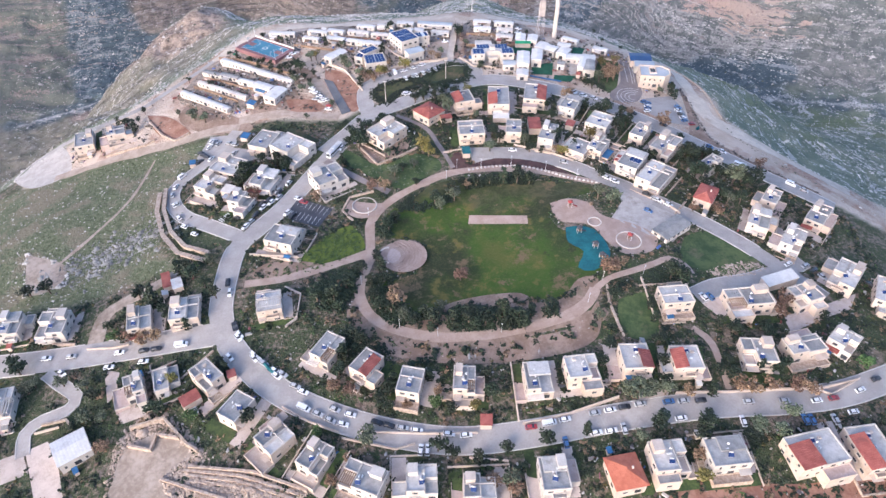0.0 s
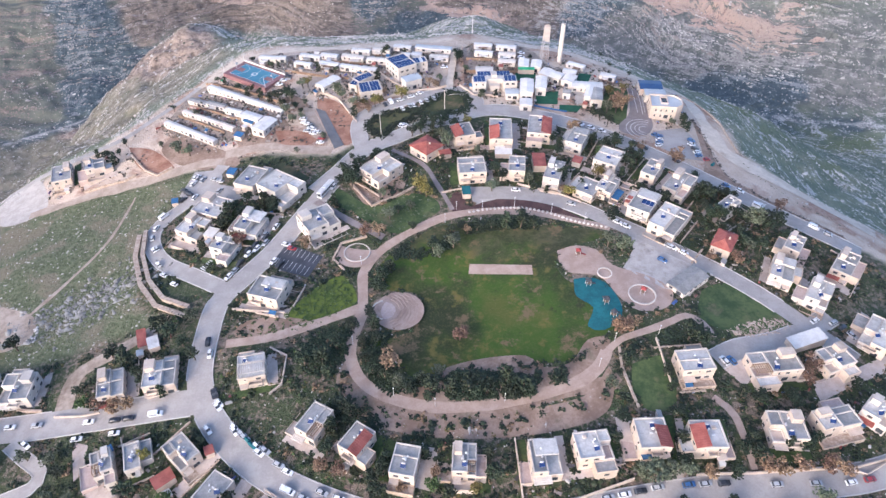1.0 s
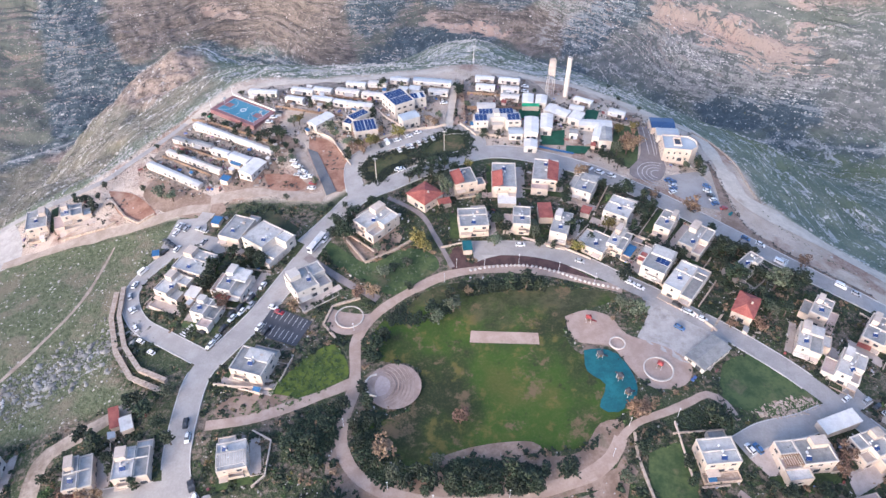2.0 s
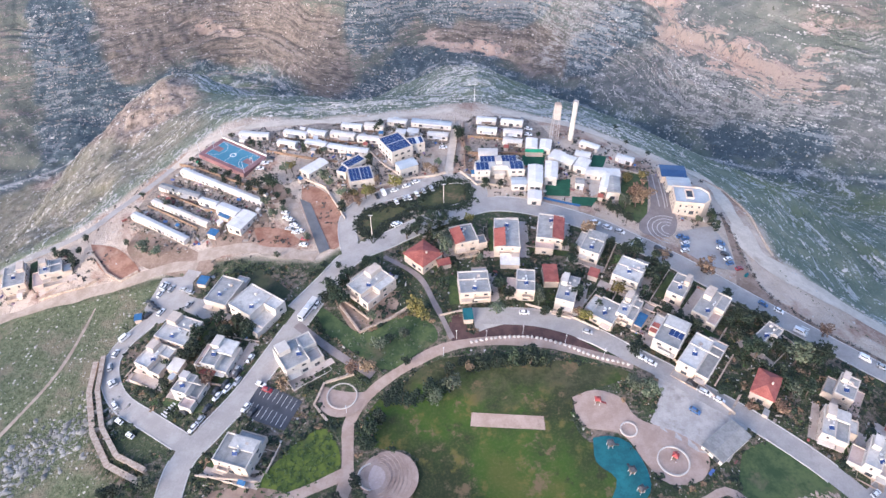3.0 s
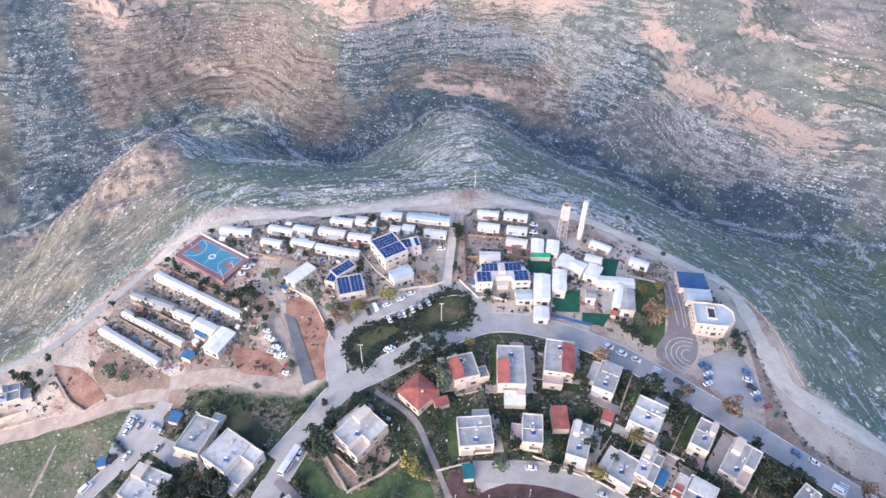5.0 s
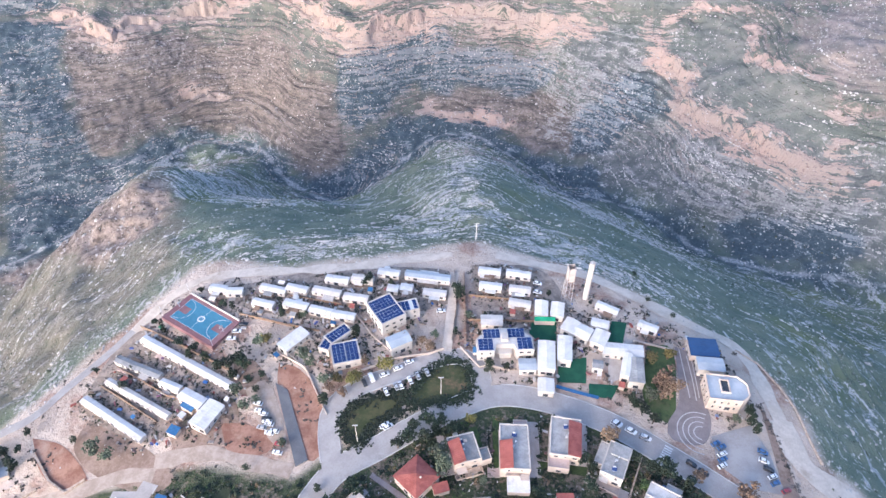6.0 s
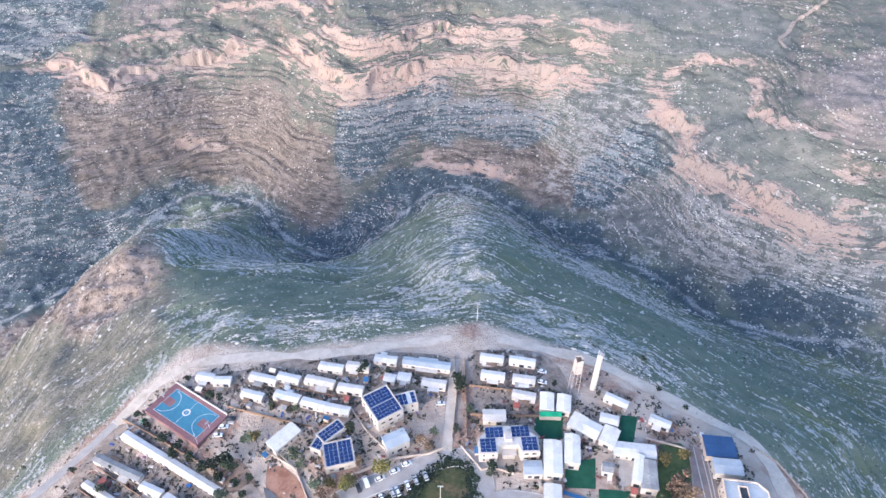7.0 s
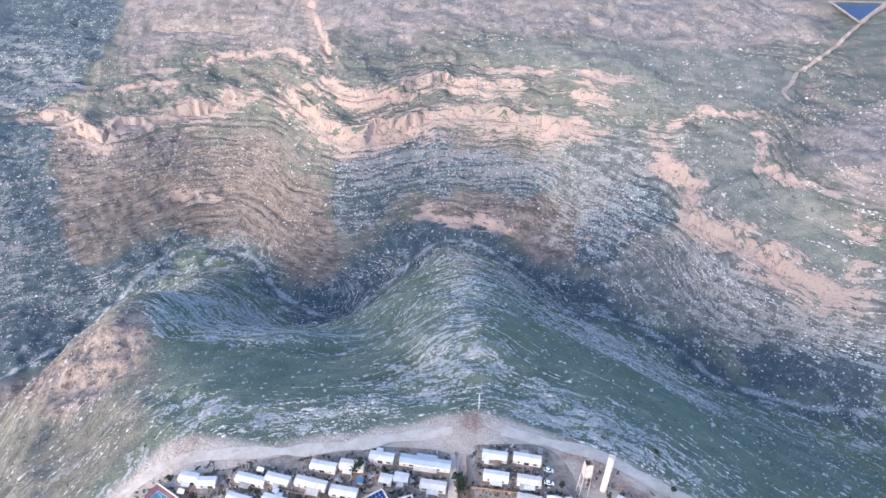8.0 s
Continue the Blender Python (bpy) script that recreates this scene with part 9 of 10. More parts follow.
car("w", -119.5, 229.5, 146)
car("w", -112.6, 222.7, 147)
car("w", -88.8, 223.3, -120)
car("k", -94.5, 230.9, 147)
car("k", -85.9, 231.6, -121)
car("s", -87.2, 226.5, -121)
car("w", -83.4, 236.6, -121)
car("s", -77.2, 243.2, -114)
car("k", -93.0, 235.0, 147)
car("s", -123.4, 299.3, 65)
car("w", -125.1, 295.3, 65)
car("s", -120.5, 297.4, 65)
car("w", -71.2, 231.3, -121)
car("k", -68.4, 229.1, -121)
car("k", -78.0, 247.0, -114)
car("w", -80.3, 239.9, -121)
car("k", -80.6, 167.2, -66)
car("w", -78.3, 162.9, -49)
car("w", -70.8, 153.4, -49)
car("s", -67.8, 151.1, -36)
car("w", -61.7, 146.5, -36)
car("s", -58.6, 145.1, -36)
car("v", -133.2, 271.7, 55)
car("w", -134.3, 263.5, 79)
car("s", -134.0, 256.5, 111)
car("w", -130.3, 247.7, 129)
car("k", -128.8, 291.0, 155)
car("k", -126.7, 288.7, 155)
car("k", -124.5, 286.7, 155)
car("k", -127.0, 283.3, 55)
car("w", -125.1, 300.2, 65)
car("s", -114.5, 296.2, 155)
car("s", -110.7, 293.9, 155)
car("w", -121.2, 284.0, 65)
car("s", -109.0, 286.2, 65)
car("w", -74.4, 253.6, -114)
car("s", -78.5, 248.5, -114)
car("k", -81.8, 242.1, -114)
car("k", -84.6, 239.3, -121)
car("b", -77.9, 266.0, -114)
car("s", -71.4, 327.6, 165)
car("w", -69.6, 330.1, 165)
car("w", -67.7, 324.9, 165)
car("r", -62.6, 319.8, 165)
car("w", -62.8, 316.1, 165)
car("w", -20.9, 325.9, 32)
car("w", -67.6, 241.3, -24)
car("r", -64.7, 238.6, -24)
car("w", -51.4, 279.1, -114)
car("w", 34.5, 272.3, -4)
car("s", 58.7, 262.3, -21)
car("w", 77.4, 250.1, -34)
car("w", 80.7, 247.5, -34)
car("w", 72.9, 327.8, -35)
car("w", 77.8, 324.3, -35)
car("w", 83.0, 321.2, -35)
car("k", 98.0, 310.3, -37)
car("k", 101.7, 306.9, -37)
car("k", 115.7, 297.4, -39)
car("b", 135.7, 280.5, -37)
car("w", 141.5, 277.5, -37)
car("v", 146.0, 266.4, -36)
car("v", 169.0, 255.8, -32)
car("s", 174.7, 252.5, -32)
car("k", 93.9, 238.8, -38)
car("s", 96.8, 235.4, -38)
car("b", 112.1, 317.9, 25)
car("w", 111.5, 314.9, 25)
car("b", 110.9, 312.6, 25)
car("w", 110.0, 310.0, 25)
car("b", 128.6, 316.9, -24)
car("w", 127.7, 313.0, -24)
car("k", 128.4, 309.5, -24)
car("w", 128.8, 306.6, 23)
car("b", 128.9, 303.8, 23)
car("r", 132.2, 301.1, 23)
car("b", 110.1, 319.3, 25)
car("w", -91.8, 375.2, 2)
car("w", -93.5, 371.3, 2)
car("k", -89.6, 378.9, 2)
car("w", -75.2, 338.9, 165)
car("w", -74.0, 335.5, 165)
car("w", -71.9, 333.9, 165)
car("k", -70.2, 331.5, 165)
car("w", -68.6, 329.0, 165)
car("w", -65.7, 325.6, 165)
car("v", -28.1, 348.8, 114)
car("k", -30.9, 346.3, 114)
car("w", -21.3, 341.6, 114)
car("s", -17.3, 344.1, 114)
car("w", -15.3, 344.6, 114)
car("w", -11.5, 347.1, 112)
car("s", -8.3, 349.2, 112)
car("s", -4.4, 351.0, 112)
car("w", -19.5, 325.2, 32)
car("w", -16.9, 353.3, 24)
car("w", -12.3, 356.5, 22)
car("w", -22.6, 350.2, 24)
car("w", 1.3, 385.8, 3)
car("w", 72.0, 327.2, -35)
car("w", 77.2, 324.1, -35)
car("s", 82.0, 321.2, -35)
car("w", 48.1, 403.9, -14)
car("w", 47.4, 397.6, -14)

# ---------------------------------------------------------------- trees
tree("D", -164.7, 154.2, 3.9)
tree("O", -157.9, 145.7, 2.8)
tree("O", -143.9, 147.3, 2.8)
tree("O", -134.1, 145.6, 3.4)
tree("D", -118.3, 182.0, 4.5)
tree("D", -126.5, 187.2, 3.4)
tree("D", -104.8, 194.8, 4.5)
tree("D", -112.2, 197.7, 3.4)
tree("D", -92.1, 182.0, 3.4)
tree("O", -99.0, 201.9, 3.4)
tree("A", -122.6, 165.0, 3.4)
tree("A", -117.6, 163.8, 3.4)
tree("A", -112.2, 164.5, 2.8)
tree("D", -100.3, 167.7, 2.8)
tree("D", -83.4, 150.4, 2.8)
tree("Y", -99.7, 144.5, 2.8)
tree("O", -122.9, 131.8, 2.2)
tree("A", -118.6, 120.5, 3.4)
tree("D", -68.4, 128.4, 3.4)
tree("D", -80.8, 147.8, 2.2)
tree("G", -130.3, 166.3, 2.8)
tree("D", -134.6, 171.5, 2.8)
tree("G", -88.5, 129.5, 2.8)
tree("D", -170.4, 195.8, 3.4)
tree("D", -178.9, 195.0, 3.4)
tree("D", -110.9, 141.4, 2.2)
tree("D", -103.0, 133.5, 3.4)
tree("D", -169.4, 158.8, 3.4)
tree("O", -155.5, 147.9, 2.8)
tree("D", -109.0, 199.7, 3.4)
tree("D", -98.6, 188.6, 3.4)
tree("D", -126.3, 165.0, 2.8)
tree("D", -129.2, 140.9, 2.8)
tree("O", -129.2, 132.0, 2.8)
tree("D", -132.2, 128.2, 2.2)
tree("D", -108.9, 173.4, 2.8)
tree("D", -113.9, 178.3, 2.8)
tree("A", -18.7, 177.2, 5.0)
tree("A", 7.2, 190.0, 3.9)
tree("D", -33.8, 195.0, 3.4)
tree("D", -29.6, 186.2, 3.4)
tree("D", -28.0, 180.0, 3.4)
tree("D", -24.9, 174.1, 3.4)
tree("D", -43.5, 179.1, 4.5)
tree("D", -50.2, 178.5, 4.5)
tree("D", -39.3, 185.6, 3.9)
tree("D", -40.7, 172.7, 3.4)
tree("D", -33.9, 160.0, 3.9)
tree("D", -31.2, 157.3, 3.4)
tree("D", -37.4, 152.1, 3.9)
tree("D", -37.6, 143.5, 3.4)
tree("A", -39.1, 138.6, 3.4)
tree("A", -32.9, 136.7, 2.8)
tree("D", -22.7, 134.2, 3.4)
tree("D", -18.8, 136.3, 3.4)
tree("D", -18.1, 140.9, 2.8)
tree("D", -20.5, 130.1, 3.4)
tree("A", -12.7, 131.7, 2.2)
tree("D", -4.9, 142.4, 2.8)
tree("A", -1.8, 136.9, 2.2)
tree("G", -2.8, 132.5, 2.8)
tree("Y", 11.1, 131.3, 2.8)
tree("D", 3.2, 130.4, 2.8)
tree("D", 17.6, 135.9, 3.4)
tree("D", 15.8, 142.3, 3.4)
tree("D", -1.7, 116.7, 3.9)
tree("O", -25.6, 118.6, 3.4)
tree("O", -25.5, 122.1, 2.2)
tree("G", -43.2, 121.5, 2.8)
tree("A", -36.8, 106.0, 2.8)
tree("D", 12.0, 112.6, 3.4)
tree("D", 3.0, 114.9, 2.8)
tree("D", 22.0, 116.3, 2.8)
tree("A", 16.8, 105.2, 3.4)
tree("A", 23.1, 103.3, 3.4)
tree("D", -3.0, 167.6, 3.9)
tree("D", 3.5, 165.6, 3.9)
tree("D", 9.9, 166.6, 4.5)
tree("D", 16.4, 165.7, 4.5)
tree("D", 23.0, 168.1, 4.5)
tree("D", 29.2, 165.1, 4.5)
tree("D", 25.4, 162.1, 3.4)
tree("D", 12.4, 162.7, 3.4)
tree("D", 41.4, 169.1, 3.9)
tree("D", -10.6, 165.4, 3.4)
tree("D", -4.7, 163.5, 2.8)
tree("D", -20.3, 172.6, 3.4)
tree("O", -15.1, 169.1, 3.4)
tree("D", 33.9, 168.8, 3.4)
tree("D", 31.2, 162.4, 3.4)
tree("D", 6.8, 170.4, 3.4)
tree("D", -7.4, 169.5, 3.4)
tree("O", -0.9, 172.6, 2.8)
tree("D", -24.1, 189.4, 3.4)
tree("D", -25.7, 195.9, 3.4)
tree("D", -27.7, 201.4, 2.8)
tree("D", -24.0, 220.0, 3.4)
tree("D", -21.3, 225.3, 3.4)
tree("D", -25.7, 214.7, 3.4)
tree("D", 35.4, 118.3, 3.4)
tree("D", 49.1, 121.7, 2.8)
tree("D", 47.2, 106.5, 2.8)
tree("A", 67.1, 188.3, 4.5)
tree("A", 71.1, 190.4, 3.4)
tree("D", 91.6, 185.9, 4.5)
tree("D", 95.1, 183.6, 3.9)
tree("D", 79.0, 145.5, 3.4)
tree("D", 79.6, 155.0, 2.8)
tree("D", 73.9, 141.4, 2.8)
tree("O", 68.3, 134.6, 4.5)
tree("O", 72.7, 134.4, 3.9)
tree("O", 64.7, 135.2, 3.4)
tree("D", 74.0, 123.5, 4.5)
tree("D", 89.9, 123.5, 4.5)
tree("O", 67.0, 118.9, 3.4)
tree("Y", 84.5, 105.9, 3.4)
tree("A", 85.2, 113.2, 3.4)
tree("D", 99.0, 143.5, 3.4)
tree("D", 94.7, 134.9, 3.4)
tree("A", 86.5, 135.1, 2.8)
tree("D", 87.5, 118.8, 3.4)
tree("O", 22.3, 105.1, 3.4)
tree("D", 78.4, 139.4, 3.4)
tree("O", 78.5, 135.1, 3.4)
tree("D", 102.4, 146.3, 3.4)
tree("D", 57.5, 146.5, 2.8)
tree("D", 61.6, 153.3, 2.8)
tree("D", 48.3, 146.7, 2.8)
tree("A", 105.0, 137.2, 3.4)
tree("A", 109.8, 136.3, 3.4)
tree("A", 116.4, 137.7, 3.4)
tree("A", 125.9, 138.2, 3.4)
tree("D", 104.2, 141.5, 3.4)
tree("D", 114.2, 144.1, 3.4)
tree("D", 120.0, 144.5, 3.4)
tree("A", 133.9, 175.3, 3.9)
tree("A", 130.7, 170.5, 3.4)
tree("D", 109.7, 160.9, 3.4)
tree("O", 120.2, 127.5, 3.4)
tree("D", 153.7, 127.2, 3.4)
tree("D", 103.9, 119.1, 3.4)
tree("O", 114.7, 121.3, 3.4)
tree("D", 104.1, 162.6, 3.4)
tree("G", 156.3, 149.3, 3.4)
tree("D", 121.7, 163.5, 2.8)
tree("D", 148.9, 169.7, 2.8)
tree("D", 125.2, 147.9, 2.8)
tree("O", 108.1, 123.5, 3.4)
tree("D", 80.5, 165.0, 3.4)
tree("D", 79.6, 170.6, 2.8)
tree("D", 66.4, 175.9, 2.8)
tree("O", 59.3, 165.5, 2.8)
tree("D", 114.2, 175.0, 2.8)
tree("D", 122.7, 159.7, 2.8)
tree("A", 128.5, 139.1, 2.8)
tree("A", 132.0, 137.2, 2.8)
tree("D", -180.0, 322.9, 3.4)
tree("D", -173.5, 317.2, 3.4)
tree("D", -171.4, 330.1, 2.2)
tree("D", -98.5, 265.8, 4.5)
tree("D", -97.3, 257.6, 4.5)
tree("D", -100.2, 255.0, 3.9)
tree("A", -91.6, 248.8, 3.4)
tree("A", -88.5, 243.2, 3.4)
tree("O", -140.0, 321.1, 3.4)
tree("O", -133.1, 318.2, 3.4)
tree("D", -82.4, 268.3, 4.5)
tree("D", -77.5, 264.2, 3.4)
tree("D", -91.5, 274.8, 3.4)
tree("D", -105.8, 242.8, 2.8)
tree("D", -92.1, 263.5, 3.4)
tree("D", -107.3, 254.4, 2.8)
tree("D", -185.3, 324.0, 2.8)
tree("D", -173.2, 323.4, 2.2)
tree("O", -150.2, 326.2, 2.2)
tree("D", -86.6, 265.4, 3.9)
tree("D", -46.0, 284.5, 4.5)
tree("D", -42.3, 278.1, 4.5)
tree("D", -41.9, 290.5, 3.4)
tree("D", -39.8, 293.6, 3.4)
tree("D", -31.9, 301.2, 3.4)
tree("D", -28.6, 297.0, 3.4)
tree("D", -15.1, 316.1, 3.4)
tree("D", -10.6, 319.1, 3.9)
tree("D", -4.9, 318.9, 3.9)
tree("O", 1.5, 312.1, 4.5)
tree("O", 2.8, 306.7, 4.5)
tree("Y", -9.9, 272.1, 4.5)
tree("Y", -7.1, 269.6, 3.9)
tree("O", -23.3, 255.6, 3.4)
tree("A", -27.4, 245.6, 3.4)
tree("A", -33.4, 245.7, 3.4)
tree("D", -77.8, 267.7, 3.4)
tree("D", -82.3, 272.1, 3.4)
tree("D", -52.7, 296.7, 2.2)
tree("O", -74.1, 309.9, 1.7)
tree("D", -48.0, 265.5, 2.2)
tree("O", -27.1, 270.1, 2.2)
tree("A", -58.6, 238.9, 3.4)
tree("O", -14.1, 261.5, 2.8)
tree("D", -19.5, 259.0, 2.8)
tree("D", -48.1, 281.6, 3.4)
tree("D", -33.9, 295.9, 2.8)
tree("D", -44.3, 299.9, 2.2)
tree("O", -61.1, 319.4, 2.2)
tree("D", -50.1, 269.1, 2.2)
tree("D", -12.5, 249.1, 2.2)
tree("O", 40.9, 276.6, 3.4)
tree("O", 40.2, 281.8, 3.4)
tree("O", 23.3, 272.3, 3.4)
tree("D", 42.7, 271.1, 2.8)
tree("D", 56.8, 279.8, 3.9)
tree("Y", 74.4, 283.1, 3.9)
tree("D", 89.3, 292.1, 4.5)
tree("D", 92.6, 299.0, 4.5)
tree("D", 86.2, 305.8, 4.5)
tree("D", 81.7, 305.8, 4.5)
tree("G", 77.7, 299.6, 3.4)
tree("D", 55.7, 310.2, 3.4)
tree("D", 74.0, 252.0, 3.9)
tree("O", 70.4, 235.0, 4.5)
tree("O", 76.0, 232.6, 4.5)
tree("O", 17.6, 301.7, 2.2)
tree("D", 59.0, 306.6, 3.4)
tree("D", 28.4, 279.7, 3.4)
tree("D", 25.3, 285.9, 3.4)
tree("D", 76.0, 310.4, 3.4)
tree("D", 15.6, 247.3, 3.4)
tree("D", 22.0, 248.3, 3.4)
tree("D", 28.4, 248.4, 3.9)
tree("D", 34.8, 248.2, 3.9)
tree("D", 40.5, 247.2, 3.9)
tree("A", 11.3, 245.7, 2.2)
tree("O", 5.2, 238.2, 3.4)
tree("O", -1.1, 233.5, 3.9)
tree("D", 64.9, 274.6, 2.8)
tree("Y", 58.3, 268.6, 2.8)
tree("A", 56.4, 271.6, 2.8)
tree("D", 48.4, 270.6, 2.2)
tree("D", 19.4, 287.0, 2.8)
tree("D", 1.5, 287.3, 2.8)
tree("D", 0.3, 294.2, 2.2)
tree("D", 36.9, 296.9, 2.8)
tree("D", 19.1, 280.8, 2.8)
tree("D", 84.6, 280.6, 3.4)
tree("D", 56.8, 300.1, 3.4)
tree("D", 9.2, 248.3, 2.8)
tree("D", 3.7, 244.8, 2.8)
tree("D", -3.6, 236.5, 3.4)
tree("A", 115.1, 296.9, 4.5)
tree("A", 98.4, 303.7, 3.4)
tree("D", 119.4, 281.8, 3.4)
tree("D", 121.9, 271.9, 4.5)
tree("D", 122.7, 266.0, 4.5)
tree("D", 128.4, 269.9, 3.9)
tree("D", 132.5, 270.7, 3.4)
tree("D", 115.7, 266.4, 3.4)
tree("D", 120.4, 254.2, 5.0)
tree("D", 122.5, 252.1, 4.5)
tree("D", 118.1, 252.6, 3.4)
tree("D", 131.8, 256.2, 3.4)
tree("D", 135.4, 253.8, 3.4)
tree("O", 137.6, 250.5, 4.5)
tree("D", 142.4, 252.3, 4.5)
tree("D", 149.5, 254.4, 4.5)
tree("A", 156.0, 266.2, 3.4)
tree("D", 95.6, 268.2, 3.4)
tree("D", 98.7, 265.5, 3.4)
tree("D", 101.4, 262.7, 3.4)
tree("D", 118.1, 259.4, 3.4)
tree("D", 151.3, 244.7, 3.4)
tree("O", 130.5, 235.6, 3.4)
tree("D", 136.5, 236.0, 3.4)
tree("D", 103.8, 234.5, 2.8)
tree("D", 128.1, 243.3, 3.4)
tree("D", 128.4, 238.3, 3.4)
tree("D", 119.3, 270.1, 3.4)
tree("D", 133.5, 266.9, 3.4)
tree("D", 122.3, 245.5, 3.4)
tree("D", 145.2, 249.8, 3.4)
tree("D", 90.8, 287.2, 3.4)
tree("D", 94.8, 293.9, 3.4)
tree("D", 92.4, 273.6, 2.8)
tree("D", 102.1, 258.1, 2.8)
tree("A", 123.6, 228.5, 3.4)
tree("A", 112.2, 228.3, 2.8)
tree("O", -79.2, 367.5, 3.9)
tree("Y", -76.5, 368.3, 3.4)
tree("O", -80.6, 336.9, 3.4)
tree("D", -96.4, 356.4, 3.4)
tree("D", -91.5, 356.2, 3.4)
tree("D", -87.1, 358.4, 3.9)
tree("D", -102.3, 360.5, 3.4)
tree("D", -108.6, 365.1, 2.8)
tree("D", -117.6, 369.9, 2.8)
tree("D", -126.9, 378.0, 2.2)
tree("D", -80.8, 349.7, 2.2)
tree("D", -76.9, 344.6, 2.2)
tree("O", -85.0, 343.1, 3.4)
tree("D", -115.0, 401.0, 2.2)
tree("D", -101.3, 390.9, 2.2)
tree("D", -96.9, 389.0, 2.2)
tree("D", -84.0, 354.8, 3.4)
tree("D", -88.2, 351.4, 2.8)
tree("D", -110.4, 362.6, 2.8)
tree("D", -75.2, 351.3, 2.2)
tree("O", -76.4, 340.2, 2.2)
tree("O", -136.5, 349.4, 2.2)
tree("D", -153.1, 359.1, 2.2)
tree("D", -133.2, 384.4, 2.2)
tree("D", -136.2, 358.8, 1.7)
tree("O", -62.1, 382.6, 2.2)
tree("O", -58.5, 359.9, 3.4)
tree("Y", -36.4, 345.5, 3.9)
tree("Y", -33.9, 348.3, 3.4)
tree("O", -47.7, 346.4, 3.4)
tree("D", -47.0, 337.6, 3.4)
tree("O", -55.6, 356.2, 2.8)
tree("Y", -22.0, 353.3, 3.4)
tree("D", -36.8, 371.9, 3.4)
tree("D", -33.5, 404.3, 3.4)
tree("D", -36.1, 403.4, 2.2)
tree("D", -72.5, 384.3, 2.8)
tree("D", -3.8, 326.8, 3.4)
tree("D", -9.2, 324.5, 3.4)
tree("D", -0.5, 323.4, 3.4)
tree("D", 1.6, 326.4, 2.8)
tree("A", -13.2, 366.7, 2.8)
tree("A", -7.1, 366.6, 2.8)
tree("A", -3.4, 363.7, 2.8)
tree("A", -39.4, 340.5, 2.8)
tree("A", -45.5, 343.3, 2.8)
tree("Y", -42.6, 348.2, 2.8)
tree("D", 5.9, 322.7, 3.4)
tree("A", -31.7, 356.1, 2.2)
tree("D", 9.1, 397.0, 3.4)
tree("D", 10.4, 393.6, 3.4)
tree("D", 8.0, 372.3, 2.2)
tree("Y", 13.6, 327.4, 2.2)
tree("A", 93.2, 344.7, 4.5)
tree("A", 93.5, 339.6, 4.5)
tree("A", 67.9, 320.4, 4.5)
tree("D", 22.6, 354.3, 2.2)
tree("D", 29.6, 353.0, 2.2)
tree("O", 21.3, 351.6, 2.2)
tree("O", 14.0, 382.1, 2.2)
tree("Y", 93.4, 358.9, 3.4)
tree("Y", 101.2, 360.8, 3.4)
tree("A", 96.5, 347.1, 5.0)
tree("A", 97.6, 342.2, 4.5)
tree("D", 83.7, 332.6, 3.4)
tree("D", 87.0, 327.9, 3.4)
tree("D", 128.2, 329.8, 3.4)
tree("D", 128.4, 333.5, 3.4)
tree("D", 82.2, 335.3, 2.8)
tree("D", 80.6, 338.2, 2.8)
tree("O", 88.3, 338.1, 3.4)
tree("O", 121.5, 330.0, 2.8)
tree("D", 129.2, 325.9, 2.8)
tree("D", 100.3, 419.7, 1.7)
tree("D", 101.3, 397.8, 1.7)
tree("D", 21.6, 382.3, 1.7)
tree("D", 52.4, 396.1, 1.7)
tree("D", 111.1, 388.5, 1.7)
tree("D", -22.7, 402.3, 2.2)
tree("O", -1.1, 369.9, 2.2)


# ---------------------------------------------------------------- shrubs and stones past counting
def around_homes(n, seed, reach, big):
    """Places in a ring round the footprints of the small (or the big) buildings."""
    rs = np.random.RandomState(seed)
    out = []
    for x, y, a, hw, hd in FOOTPRINTS:
        north = inside(np.array([x]), np.array([y]), NORTH_GROUND)[0] > 0
        if north == big:
            continue
        for _ in range(int(n * (hw + hd) / 10)):
            u, v = rs.uniform(-hw - reach, hw + reach), rs.uniform(-hd - reach, hd + reach)
            if abs(u) < hw + .7 and abs(v) < hd + .7:
                continue
            out.append((x + u * math.cos(a) - v * math.sin(a), y + u * math.sin(a) + v * math.cos(a)))
    return out


def clear_mask(px, py, margin):
    """Which places are clear of streets, floors and buildings."""
    ok = inside(px, py, RIM) > 2
    for c, half in ROADS:
        lo, hi = c.min(0) - half - 2, c.max(0) + half + 2
        k = np.nonzero(ok & (px > lo[0]) & (px < hi[0]) & (py > lo[1]) & (py < hi[1]))[0]
        if len(k):
            ok[k] = np.min(np.hypot(px[k, None] - c[None, :, 0], py[k, None] - c[None, :, 1]), 1) > half + 1.3
    for p in PATCHES:
        lo, hi = p.min(0), p.max(0)
        k = np.nonzero(ok & (px > lo[0]) & (px < hi[0]) & (py > lo[1]) & (py < hi[1]))[0]
        if len(k):
            ok[k] = inside(px[k], py[k], p) < 0.4
    for x, y, a, hw, hd in FOOTPRINTS:
        u = (px - x) * math.cos(a) + (py - y) * math.sin(a)
        v = -(px - x) * math.sin(a) + (py - y) * math.cos(a)
        ok &= (np.abs(u) > hw + margin) | (np.abs(v) > hd + margin)
    return ok


